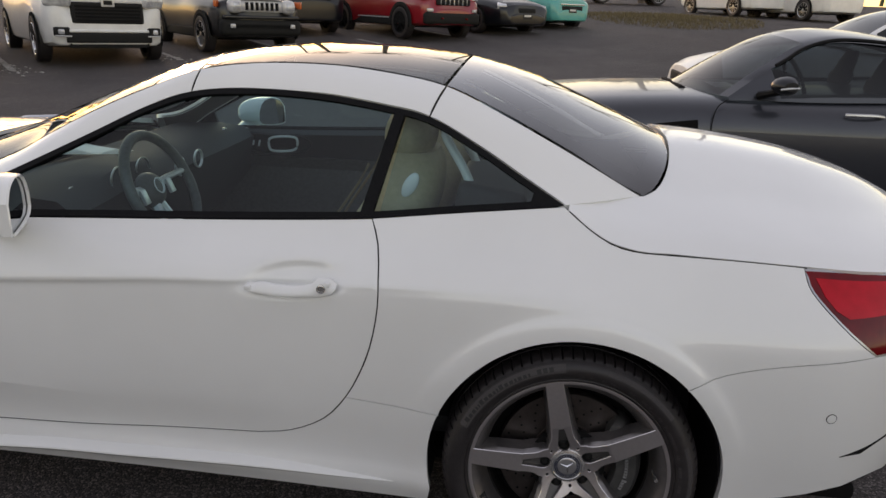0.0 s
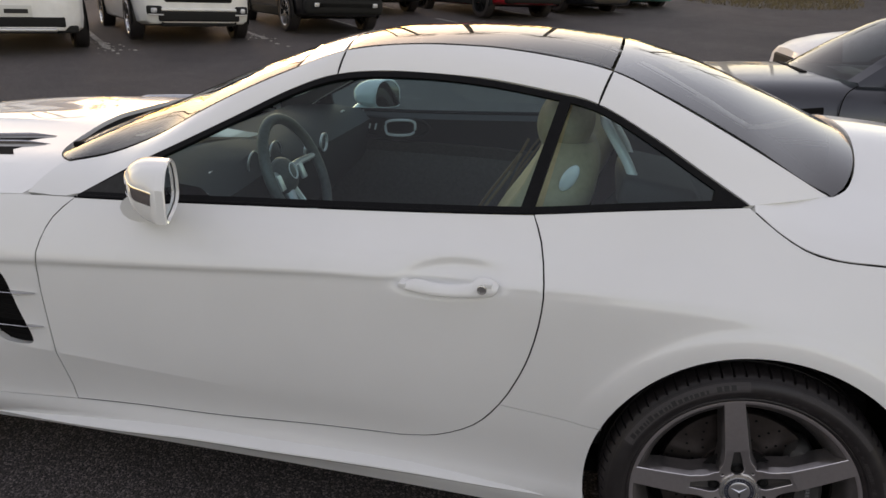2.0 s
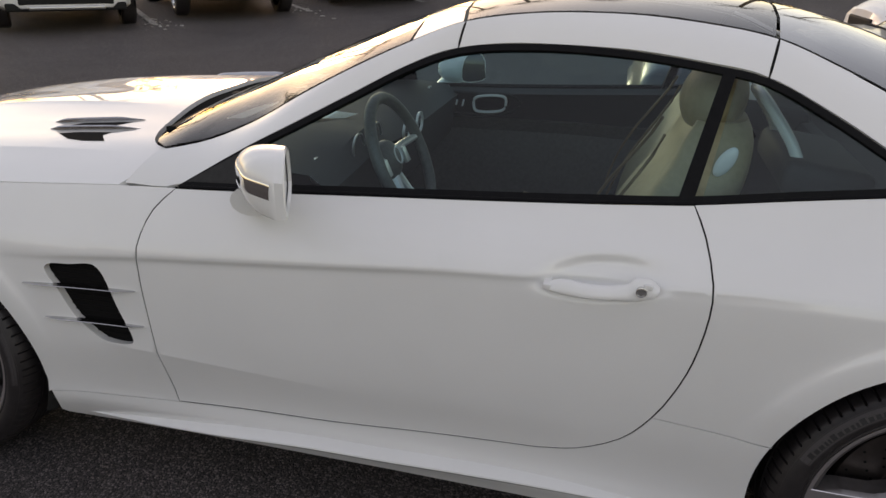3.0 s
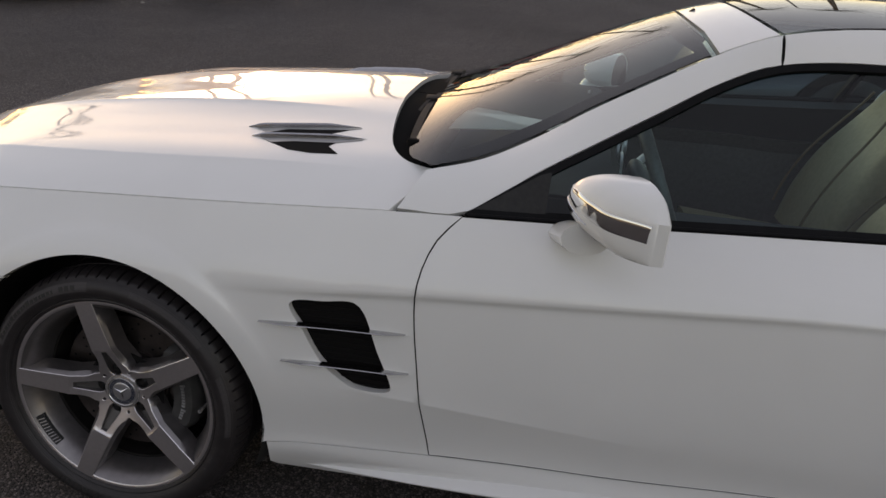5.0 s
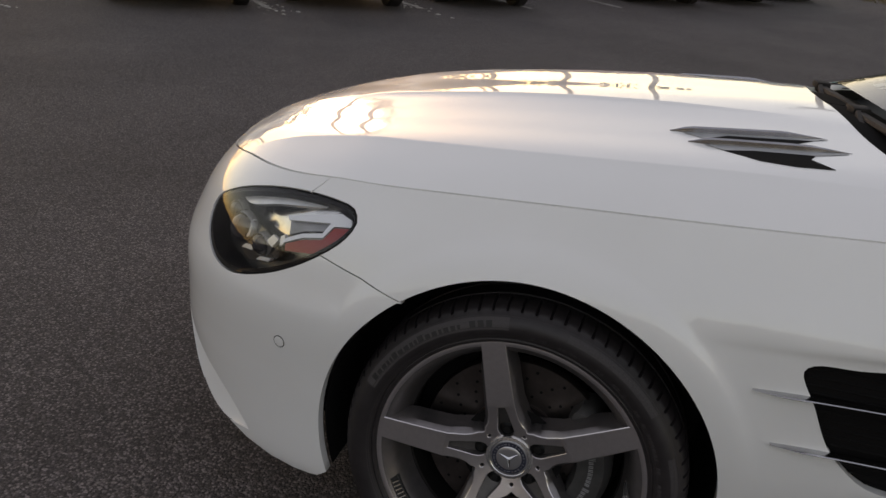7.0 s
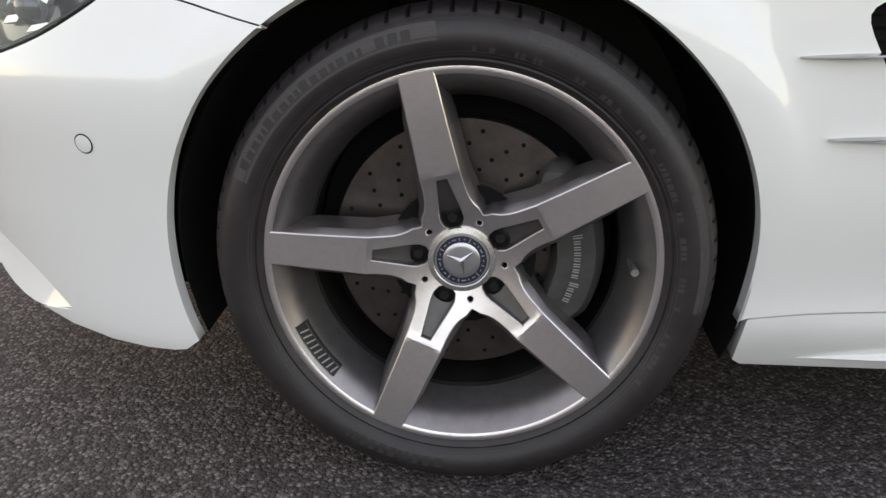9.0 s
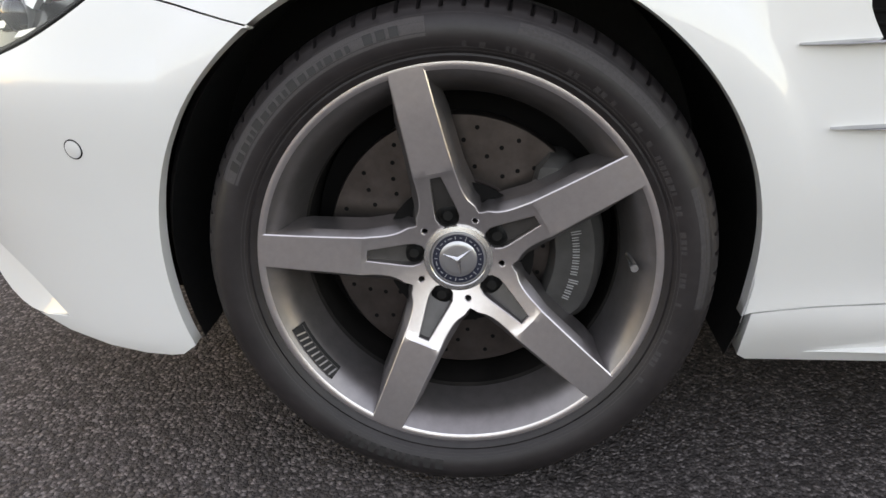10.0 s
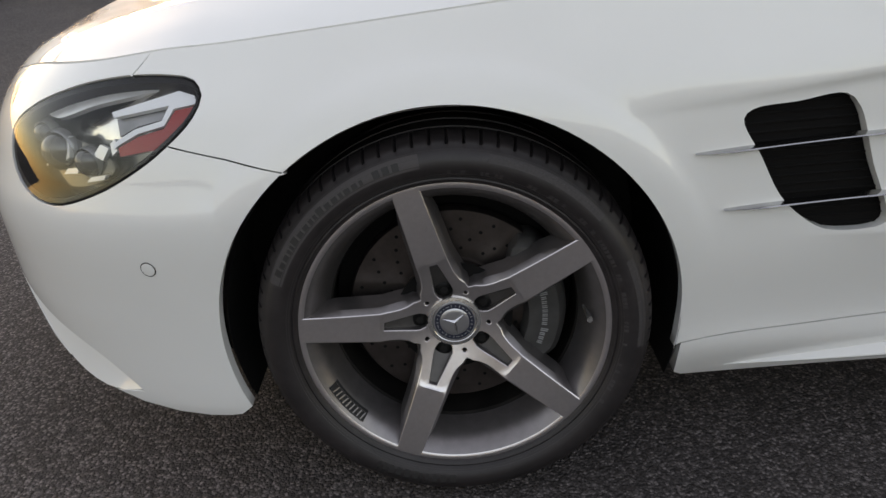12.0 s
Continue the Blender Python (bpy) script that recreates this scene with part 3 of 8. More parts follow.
    band = [(x, 0.878 - 0.02 * (x - 0.55)) for x in np.arange(0.546, 0.96, 0.03)] + [(x, 0.806 + 0.01 * math.sin(9 * x)) for x in np.arange(0.95, 0.60, -0.03)] + [(0.590, 0.815), (0.565, 0.842)]
    rim = tidy(inset(lens, 0.0005))
    for name, line, mat, lift, hole in (("lamp_band", band, "tail_bright", 0.0016, []), ("lamp_edge", rim, "silver_trim", 0.0008, [tidy(inset(lens, 0.0045))])):
        ob = panel(name, line, flank, M[mat], car, "", step=0.03, holes=hole, gap=0, depth=0.003, lift=lift)
        far = ob.copy()
        scene.collection.objects.link(far)
        far.scale = (1, -1, 1)
    return lens


side_panels()


def seam_seals():
    """Dark rubber that shows in the gaps round the door."""
    for line in (list(door_front), list(sill_top)[::-1], list(door_rear)):
        p = flank(np.array(line))
        p[:, 1] += 0.0052
        for s in (1, -1):
            bm = bmesh.new()
            tube(bm, [(x, y * s, z) for x, y, z in p], 0.0036, 6)
            part("door_seal", bm, M["dark_inside"], car)


seam_seals()


def inner_shell():
    """The dark structure behind the panel gaps, open at the wheels."""
    def deep(v):
        p = flank(v)
        p[:, 1] += 0.035
        return p
    top = [(-3.5, 0.70)] + [(q[0], q[1] - 0.02) for q in hood_seam if q[0] > -3.3] + [(-1.86, 0.85)] + [(q[0], q[1] - 0.02) for q in list(belt) + list(belt_rear)] + [(q[0], q[1] - 0.02) for q in trunk_seam if q[0] > 0.0]
    low = [(1.2, 0.25)] + [(q[0] * 1.02, q[1]) for q in rear_arch[6:-6]] + [(-0.45, 0.2), (-2.1, 0.2)] + [((q[0] - FRONT) * 1.02 + FRONT, q[1]) for q in front_arch[6:-6]] + [(-3.5, 0.22)]
    ob = panel("inner_structure", tidy(top + low), deep, M["dark_inside"], car, "", step=0.06, holes=[tidy(inset(lamp_line, -0.006))], gap=0, depth=0.001)
    far = ob.copy()
    scene.collection.objects.link(far)
    far.scale = (1, -1, 1)
    for cx in (FRONT, REAR):
        for sgn in (1, -1):
            bm = bmesh.new()
            rows = []
            for y, r in ((-0.885, 0.378), (-0.86, 0.392), (-0.60, 0.392), (-0.52, 0.38)):
                rows.append([(cx + r * math.cos(radians(a)), sgn * y, HUB + r * math.sin(radians(a))) for a in range(-22, 203, 6)])
            loft(bm, rows)
            bm.faces.new([v for v in bm.verts][-len(rows[0]):])
            part("wheel_arch_liner", bm, M["black_plastic"], car)
    bm = bmesh.new()
    box(bm, (-1.27, 0, 0.20), (4.2, 1.36, 0.05), bevel=0.02)
    part("floor_pan", bm, M["dark_inside"], car)
    bm = bmesh.new()
    box(bm, (-2.95, 0, 0.45), (0.5, 1.3, 0.4), bevel=0.05)
    box(bm, (-2.3, 0, 0.5), (0.9, 1.0, 0.55), bevel=0.05)
    part("engine_block", bm, M["dark_inside"], car)


inner_shell()
seam_3d = flank(np.array(hood_seam)[::3])
seam_3d = seam_3d[np.concatenate(([True], np.diff(seam_3d[:, 0]) > 0.002))]
hood_ys = curve(list(seam_3d[:, 0]) + [-1.8], list(np.maximum(-seam_3d[:, 1], 0.02)) + [0.795])
hood_zs = curve(list(seam_3d[:, 0]) + [-1.8], list(seam_3d[:, 2]) + [0.872])
hood_zc = curve([-3.55, -3.48, -3.35, -3.2, -3.0, -2.7, -2.4, -2.1, -1.9, -1.8], [0.722, 0.760, 0.810, 0.849, 0.886, 0.928, 0.955, 0.975, 0.982, 0.984])
hood_shape = curve([0.0, 0.25, 0.38, 0.48, 0.62, 0.80, 0.92, 1.0], [1.0, 0.98, 0.90, 0.80, 0.68, 0.50, 0.24, 0.0])


bulge_edge = curve([-3.4, -2.94, -2.47, -2.1], [0.205, 0.238, 0.268, 0.30])
shoulder_edge = curve([-3.27, -2.95, -2.70, -2.32, -2.0], [0.598, 0.631, 0.652, 0.664, 0.668])


def hood_top(v):
    x, y = v[:, 0], v[:, 1]
    a = np.abs(y) / hood_ys(x)
    z = hood_zs(x) + (hood_zc(x) - hood_zs(x)) * hood_shape(np.minimum(a, 1)) - np.maximum(a - 1, 0) * 0.3
    # the edge of the raised middle, and a crisp shoulder crease further out
    ends = np.clip((x + 3.38) / 0.30, 0, 1)
    d = np.abs(y) - bulge_edge(x)
    z = z + 0.0075 * np.exp(-np.abs(d) / np.where(d > 0, 0.028, 0.16)) * ends * np.clip((-2.10 - x) / 0.30, 0, 1)
    d = np.abs(y) - shoulder_edge(x)
    z = z + 0.0065 * np.exp(-np.abs(d) / np.where(d > 0, 0.050, 0.075)) * np.clip((x + 3.30) / 0.12, 0, 1) * np.clip((-1.98 - x) / 0.30, 0, 1)
    return np.stack((x, y, z), 1)


def mirrored(line):
    """A left-hand line closed with its mirror image."""
    return tidy(list(line) + [(x, -y) for x, y in reversed(list(line))])


hood_rear = smooth([(-1.874, -0.645), (-1.900, -0.637), (-1.935, -0.621), (-1.966, -0.588), (-1.992, -0.534), (-2.011, -0.464), (-2.030, -0.350), (-2.045, -0.200), (-2.052, -0.10), (-2.053, 0.0)])
hood_line = [(q[0], q[1]) for q in flank(np.array(hood_seam)[::-1]) if q[1] < -0.02]
hood_line += [(hood_line[-1][0] - 0.0005, 0.0)]
hood_left = list(reversed(hood_line)) + [(-1.909, -0.75), (-1.885, -0.692)] + [tuple(q) for q in hood_rear]
ridge_rows = [(x, sg * (float(edge(x)) + d)) for edge in (bulge_edge, shoulder_edge) for x in np.arange(-3.3, -2.0, 0.02) for d in (-0.03, -0.014, -0.003, 0.003, 0.014, 0.03) for sg in (-1, 1)]
panel("hood", mirrored(hood_left), hood_top, M["paint"], car, "long white hood with two vents", step=0.03, gap=0.0022, lines=ridge_rows)

for sgn in (1, -1):
    bm = bmesh.new()
    p = hood_top(np.array([(-1.913, -0.757), (-1.909, -0.75), (-1.895, -0.715), (-1.885, -0.692), (-1.876, -0.662)]))
    tube(bm, [(x, y * sgn, z - 0.009) for x, y, z in p], 0.0060, 6)
    part("hood_corner_seal", bm, M["dark_inside"], car)

trunk_ys = curve([-0.1, -0.057, 0.002, 0.059, 0.115, 0.227, 0.364, 0.524, 0.70, 0.85, 0.98, 1.06, 1.10], [0.66, 0.688, 0.727, 0.754, 0.767, 0.771, 0.776, 0.783, 0.770, 0.70, 0.54, 0.33, 0.1])
trunk_zs = curve([-0.1, -0.057, 0.002, 0.059, 0.115, 0.227, 0.524, 0.75, 1.0, 1.1], [1.0, 0.983, 0.944, 0.916, 0.904, 0.901, 0.897, 0.890, 0.880, 0.86])
trunk_zc = curve([-0.1, 0.1, 0.23, 0.36, 0.555, 0.75, 0.95, 1.04, 1.1], [1.125, 1.110, 1.101, 1.097, 1.078, 1.044, 0.980, 0.932, 0.88])
trunk_shape = curve([0.0, 0.25, 0.45, 0.62, 0.80, 0.92, 1.0], [1.0, 0.93, 0.71, 0.49, 0.29, 0.14, 0.0])


def trunk_top(v):
    x, y = v[:, 0], v[:, 1]
    a = np.abs(y) / trunk_ys(x)
    z = trunk_zs(x) + (trunk_zc(x) - trunk_zs(x)) * trunk_shape(np.minimum(a, 1)) - np.maximum(a - 1, 0) * 0.3
    return np.stack((x, y, z), 1)


glass_rear = smooth([(0.165, -0.522), (0.200, -0.485), (0.238, -0.40), (0.265, -0.28), (0.278, -0.12), (0.28, 0.0)])
trunk_line = [(x, -float(trunk_ys(x))) for x in np.linspace(-0.05, 1.06, 60)] + [(1.09, -0.16), (1.10, 0.0)]
trunk_left = [tuple(q) for q in reversed(glass_rear)] + [(0.03, -0.570), (-0.045, -0.640)] + trunk_line
panel("trunk_lid", mirrored(trunk_left), trunk_top, M["paint"], car, "white trunk lid with rounded shoulders", step=0.03, gap=0.0038)

for sgn in (-1, 1):
    bm = bmesh.new()
    pts = [(x, -sgn * float(trunk_ys(x)), float(trunk_zs(x))) for x in np.linspace(-0.045, 0.53, 50)]
    tube(bm, [(x, y + sgn * 0.0045, z - 0.0035) for x, y, z in pts], 0.0034, 6)
    part("trunk_seal", bm, M["dark_inside"], car)

# the greenhouse: the line round the side windows, and the line of screen, roof and rear glass
LOW = [(-1.925, -0.797, 0.871), (-1.775, -0.787, 0.876), (-1.63, -0.713, 0.962), (-1.51, -0.652, 1.025), (-1.387, -0.594, 1.090), (-1.255, -0.535, 1.160), (-1.135, -0.503, 1.203), (-0.95, -0.512, 1.222), (-0.75, -0.540, 1.222), (-0.55, -0.575, 1.204), (-0.43, -0.600, 1.183), (-0.29, -0.629, 1.116), (-0.18, -0.654, 1.053), (-0.06, -0.683, 0.986)]
HIGH = [(-1.879, -0.697, 0.939), (-1.76, -0.644, 0.964), (-1.65, -0.592, 1.010), (-1.53, -0.556, 1.081), (-1.405, -0.524, 1.148), (-1.27, -0.466, 1.211), (-1.13, -0.440, 1.264), (-0.95, -0.430, 1.290), (-0.75, -0.435, 1.295), (-0.55, -0.450, 1.280), (-0.40, -0.468, 1.254), (-0.26, -0.484, 1.198), (-0.05, -0.504, 1.097), (0.165, -0.520, 0.985)]
low_curves = [curve(range(14), [p[k] for p in LOW]) for k in range(3)]
high_curves = [curve(range(14), [p[k] for p in HIGH]) for k in range(3)]


def pillar(v):
    """The white band between the side windows and the roof: (row * 0.15, share * 0.09)."""
    s, t = v[:, 0] / 0.15, v[:, 1] / 0.09
    a = np.stack([c(s) for c in low_curves], 1)
    b = np.stack([c(s) for c in high_curves], 1)
    p = a + (b - a) * t[:, None]
    swell = 0.055 * np.linalg.norm(b - a, axis=1) * 4 * t * (1 - t) * (1 - 1.35 * np.clip((s - 11.2) / 1.8, 0, 1) ** 1.5)
    p[:, 1] -= swell * 0.7
    p[:, 2] += swell * 0.7
    return p


def strip(s0, s1, t0=0.0, t1=1.0, n=24):
    s = np.linspace(s0, s1, n) * 0.15
    e = np.linspace(t0, t1, 6)[1:-1] * 0.09
    return ([(x, t0 * 0.09) for x in s] + [(s[-1], q) for q in e] + [(x, t1 * 0.09) for x in s[::-1]] + [(s[0], q) for q in e[::-1]])


for name, s0, s1, label in (("windscreen_pillar", 0, 6, "white windscreen pillar"), ("roof_rail", 6, 10, "white roof side rail"), ("rear_pillar", 10, 13, "broad white rear roof pillar")):
    ob = panel(name, strip(s0, s1), pillar, M["paint"], car, label, step=0.02, gap=0.0034)
    far = ob.copy()
    scene.collection.objects.link(far)
    far.scale = (1, -1, 1)
M["headliner"] = grain(material("grey_headliner", (0.15, 0.145, 0.14), 0.9), 150, (0.13, 0.126, 0.12), (0.17, 0.165, 0.16))
lining = panel("pillar_trim", strip(0.3, 12.0, 0.03, 0.97, 60), pillar, M["headliner"], car, "grey cloth pillar lining", step=0.03, gap=0, depth=0.004, lift=-0.012)
far = lining.copy()
scene.collection.objects.link(far)
far.scale = (1, -1, 1)


def clear_inset(line, d):
    """A closed outline drawn in by d, with the points that fold over at corners left out."""
    q, p = np.array(inset(line, d)), np.array(line)
    far = np.array([np.min(np.hypot(p[:, 0] - a, p[:, 1] - b)) for a, b in q])
    return tidy(q[far > d * 0.93])


for row in (6, 10):
    p = pillar(np.array([(row * 0.15, t * 0.09) for t in np.linspace(0.02, 0.98, 12)]))
    for sgn in (1, -1):
        bm = bmesh.new()
        tube(bm, [(x, y * sgn * 0.992, z - 0.006) for x, y, z in p], 0.0058, 6)
        part("roof_seal", bm, M["dark_inside"], car)

rail_y = curve([-2.2] + [p[0] for p in HIGH] + [0.3], [-0.84] + [p[1] for p in HIGH] + [-0.545])
rail_z = curve([-2.2] + [p[0] for p in HIGH] + [0.3], [0.80] + [p[2] for p in HIGH] + [0.962])
top_z = curve([-2.25, -2.1, -1.9, -1.7, -1.5, -1.35, -1.2, -1.1, -0.9, -0.7, -0.5, -0.35, -0.13, 0.07, 0.17, 0.21, 0.3],
              [0.86, 0.93, 1.01, 1.098, 1.182, 1.240, 1.288, 1.308, 1.327, 1.331, 1.322, 1.306, 1.250, 1.173, 1.132, 1.115, 1.080])


def roof_top(v):
    x, y = v[:, 0], v[:, 1]
    a = np.abs(y) / -rail_y(x)
    z = rail_z(x) + (top_z(x) - rail_z(x)) * (1 - a ** 2.2)
    return np.stack((x, y, z), 1)


def rail_line(x0, x1, n=40, off=0.0):
    return [(x, float(rail_y(x)) + off) for x in np.linspace(x0, x1, n)]


screen_base = smooth([(-1.872, -0.686), (-1.898, -0.664), (-1.928, -0.634), (-1.945, -0.590), (-1.944, -0.50), (-1.945, -0.30), (-1.952, -0.12), (-1.954, 0.0)])
screen_left = [tuple(q) for q in reversed(screen_base)] + rail_line(-1.86, -1.27, 30, 0.006) + [(-1.285, -0.3), (-1.30, -0.15), (-1.305, 0.0)]
panel("windscreen", mirrored(screen_left), roof_top, M["screen_glass"], car, "raked windscreen", step=0.05, depth=0.0004)
header_left = [(-1.30, 0.0), (-1.297, -0.15), (-1.28, -0.3)] + rail_line(-1.265, -1.135, 10, 0.002) + [(-1.16, -0.3), (-1.175, -0.15), (-1.18, 0.0)]
panel("roof_header", mirrored(header_left), roof_top, M["paint"], car, "white windscreen header", step=0.03)
roof_left = [(-1.175, 0.0), (-1.17, -0.15), (-1.155, -0.3)] + rail_line(-1.13, -0.405, 30, 0.003) + [(-0.385, -0.3), (-0.375, -0.15), (-0.37, 0.0)]
panel("roof_panel", mirrored(roof_left), roof_top, M["roof_glass"], car, "dark glossy glass roof panel", step=0.04)
rear_left = [(-0.366, 0.0), (-0.371, -0.15), (-0.381, -0.3)] + rail_line(-0.401, 0.155, 30, 0.003) + [tuple(q) for q in glass_rear]
panel("rear_window", mirrored(rear_left), roof_top, M["rear_glass"], car, "curved dark rear window", step=0.02, depth=0.0004)
M["frit_rear"] = grain(material("black_rear_print", (0.015, 0.015, 0.017), 0.9, spec=0.05), 60, (0.012, 0.012, 0.014), (0.019, 0.019, 0.021))
rear_line = mirrored(rear_left)
panel("rear_window_border", tidy(inset(rear_line, 0.004)), roof_top, M["frit_rear"], car, "black printed border of the rear window", step=0.04, holes=[clear_inset(rear_line, 0.062)], gap=0, depth=0.0004, lift=-0.004)


# ---- wheels ----
def alloy_face(r):
    """How deep the wheel's face lies at a radius."""
    return np.interp(r, [0.0, 0.0375, 0.040, 0.056, 0.1205, 0.1225, 0.1245, 0.20, 0.252, 0.3], [0.046, 0.046, 0.042, 0.037, 0.0152, 0.0142, 0.0120, 0.004, 0.0, 0.0])


def star_outline(turn):
    """Sharp at the spokes' tips, drawn in one soft bow from spoke to spoke."""
    pts = []
    for k in range(5):
        ends = []
        for step, side in ((0, 1), (1, -1)):
            a = radians(turn + 72 * (k + step))
            d, w = np.array((math.cos(a), math.sin(a))), np.array((-math.sin(a), math.cos(a)))
            rib = [(0.2525, 0.0210), (0.21, 0.0222), (0.16, 0.0236), (0.135, 0.0246), (0.1127, 0.0254), (0.1000, 0.0262), (0.0880, 0.0281), (0.0765, 0.0322), (0.0675, 0.0378)]
            ends.append([tuple(d * p + w * q * side) for p, q in rib])
        v = radians(turn + 72 * k + 36)
        line = ends[0] + [(0.0700 * math.cos(v), 0.0700 * math.sin(v))] + ends[1][::-1]
        pts += [tuple(q) for q in smooth(line, 70)]
        a = radians(turn + 72 * (k + 1))
        pts.append((0.2528 * math.cos(a), 0.2528 * math.sin(a)))
    return pts


def ring(cx, cz, r, n=14):
    return [(cx + r * math.cos(6.28318 * i / n), cz + r * math.sin(6.28318 * i / n)) for i in range(n)]


def build_rim(turn):
    """Five split spokes with sunk wedges, drawn flush with a polished lip, over a deep grey barrel."""
    outline = star_outline(turn)
    holes = []
    for k in range(5):
        a = radians(turn + 72 * k)
        d, w = np.array((math.cos(a), math.sin(a))), np.array((-math.sin(a), math.cos(a)))
        wedge = [(0.1185, -0.0078), (0.1185, 0.0078), (0.090, 0.0124), (0.068, 0.0160), (0.058, 0.0165), (0.0485, 0.0130), (0.0435, 0.006),
                 (0.0435, -0.006), (0.0485, -0.0130), (0.058, -0.0165), (0.068, -0.0160), (0.090, -0.0124)]
        holes.append([tuple(d * p + w * q) for p, q in wedge])
        b = radians(turn + 72 * k + 36)
        holes.append(ring(0.0578 * math.cos(b), 0.0578 * math.sin(b), 0.0050))
    extra = []
    for k in range(5):
        a = radians(turn + 72 * k)
        for p in (0.1205, 0.1225, 0.1245):
            for q in np.linspace(-0.026, 0.026, 9):
                extra.append((math.cos(a) * p - math.sin(a) * q, math.sin(a) * p + math.cos(a) * q))
    for q in range(60):
        for p in (0.0375, 0.040):
            extra.append((p * math.cos(6.28318 * q / 60), p * math.sin(6.28318 * q / 60)))
    v, f = flat_mesh(outline, 0.008, holes, extra)
    r = np.hypot(v[:, 0], v[:, 1])
    p = np.stack((v[:, 0], alloy_face(r), v[:, 1]), 1)
    tri = p[f]
    flip = np.cross(tri[:, 1] - tri[:, 0], tri[:, 2] - tri[:, 0])[:, 1] > 0
    f[flip] = f[flip][:, ::-1]
    has = {(a, b) for t in f for a, b in ((t[0], t[1]), (t[1], t[2]), (t[2], t[0]))}
    rim = [(a, b) for a, b in has if (b, a) not in has]
    out = {}
    for a, b in rim:
        e = v[b] - v[a]
        nrm = np.array((e[1], -e[0])) / max(np.linalg.norm(e), 1e-9)
        for q in (a, b):
            out[q] = out.get(q, np.zeros(2)) + nrm
    bm = bmesh.new()
    vs = [bm.verts.new(q) for q in p]
    for t in f:
        bm.faces.new([vs[i] for i in t]).material_index = 0
    outer = within(v, [(1.004 * x, 1.004 * z) for x, z in outline])
    hub_r = np.hypot(v[:, 0], v[:, 1])
    line = np.array(outline)
    along = np.roll(line, -2, 0) - np.roll(line, 2, 0)
    out_way = np.stack((along[:, 1], -along[:, 0]), 1)
    unit_way = out_way / np.maximum(np.linalg.norm(out_way, axis=1, keepdims=True), 1e-9)
    rows = {}
    for q, nrm in out.items():
        # away from the metal: rim edges number their faces so that the way out may point either way
        is_hole = any(np.min(np.sum((np.array(h) - v[q]) ** 2, 1)) < 1e-7 for h in holes)
        if not is_hole:
            if hub_r[q] > 0.14:
                k = round((math.degrees(math.atan2(v[q][1], v[q][0])) - turn) / 72)
                a = radians(turn + 72 * k)
                nrm = np.array((-math.sin(a), math.cos(a)))
                nrm = nrm if v[q] @ nrm > 0 else -nrm
            else:
                nrm = np.exp(-np.sum((line - v[q]) ** 2, 1) / (2 * 0.0050 ** 2)) @ unit_way
        nrm = nrm / max(np.linalg.norm(nrm), 1e-9)
        probe = v[q] + nrm * 0.0015
        if is_hole and within(probe[None], outline)[0] and not any(within(probe[None], h)[0] for h in holes):
            nrm = -nrm
        if is_hole:
            steps = ((0.0012, 0.0015), (0.0012, 0.030))
            sgn = 1
        else:
            w = (0.0080 + 0.0025 * np.clip((0.130 - hub_r[q]) / 0.030, 0, 1) - 0.0045 * np.clip((0.095 - hub_r[q]) / 0.022, 0, 1)) * np.clip((0.25 - hub_r[q]) / 0.05, 0.15, 1)
            steps = ((0.0015, 0.0012), (w, 0.012), (w + 0.003, 0.055))
            sgn = 1
        rows[q] = [bm.verts.new((v[q][0] + nrm[0] * o, p[q][1] + y, v[q][1] + nrm[1] * o)) for o, y in steps]
    for a, b in rim:
        ra, rb = rows[a], rows[b]
        n = min(len(ra), len(rb))
        bm.faces.new((vs[a], vs[b], rb[0], ra[0])).material_index = 0
        for i in range(n - 1):
            bm.faces.new((ra[i], rb[i], rb[i + 1], ra[i + 1])).material_index = 1
    # the polished lip and the barrel
    k0 = len(bm.faces)
    lathe(bm, [(0.2582, 0.0004), (0.2545, -0.0002), (0.2505, 0.0004), (0.2478, 0.0022)], 120)
    bm.faces.ensure_lookup_table()
    for fc in bm.faces[k0:]:
        fc.material_index = 0
    k1 = len(bm.faces)
    lathe(bm, [(0.2478, 0.0022), (0.2440, 0.0056), (0.2395, 0.0105), (0.2350, 0.0165), (0.2305, 0.0240), (0.2262, 0.0340), (0.2225, 0.046), (0.2180, 0.060), (0.2140, 0.074)], 120)
    bm.faces.ensure_lookup_table()
    for fc in bm.faces[k1:]:
        fc.material_index = 1
    # deep in the barrel the shade is put into a near-black colour
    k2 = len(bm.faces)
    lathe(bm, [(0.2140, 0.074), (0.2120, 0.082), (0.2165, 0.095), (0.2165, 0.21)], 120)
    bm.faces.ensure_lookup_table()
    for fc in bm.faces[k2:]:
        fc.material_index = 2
    me = bpy.data.meshes.new("rim")
    bmesh.ops.recalc_face_normals(bm, faces=bm.faces)
    for fc in bm.faces:
        fc.smooth = True
    bm.to_mesh(me)
    bm.free()
    me.set_sharp_from_angle(angle=radians(27))
    return me


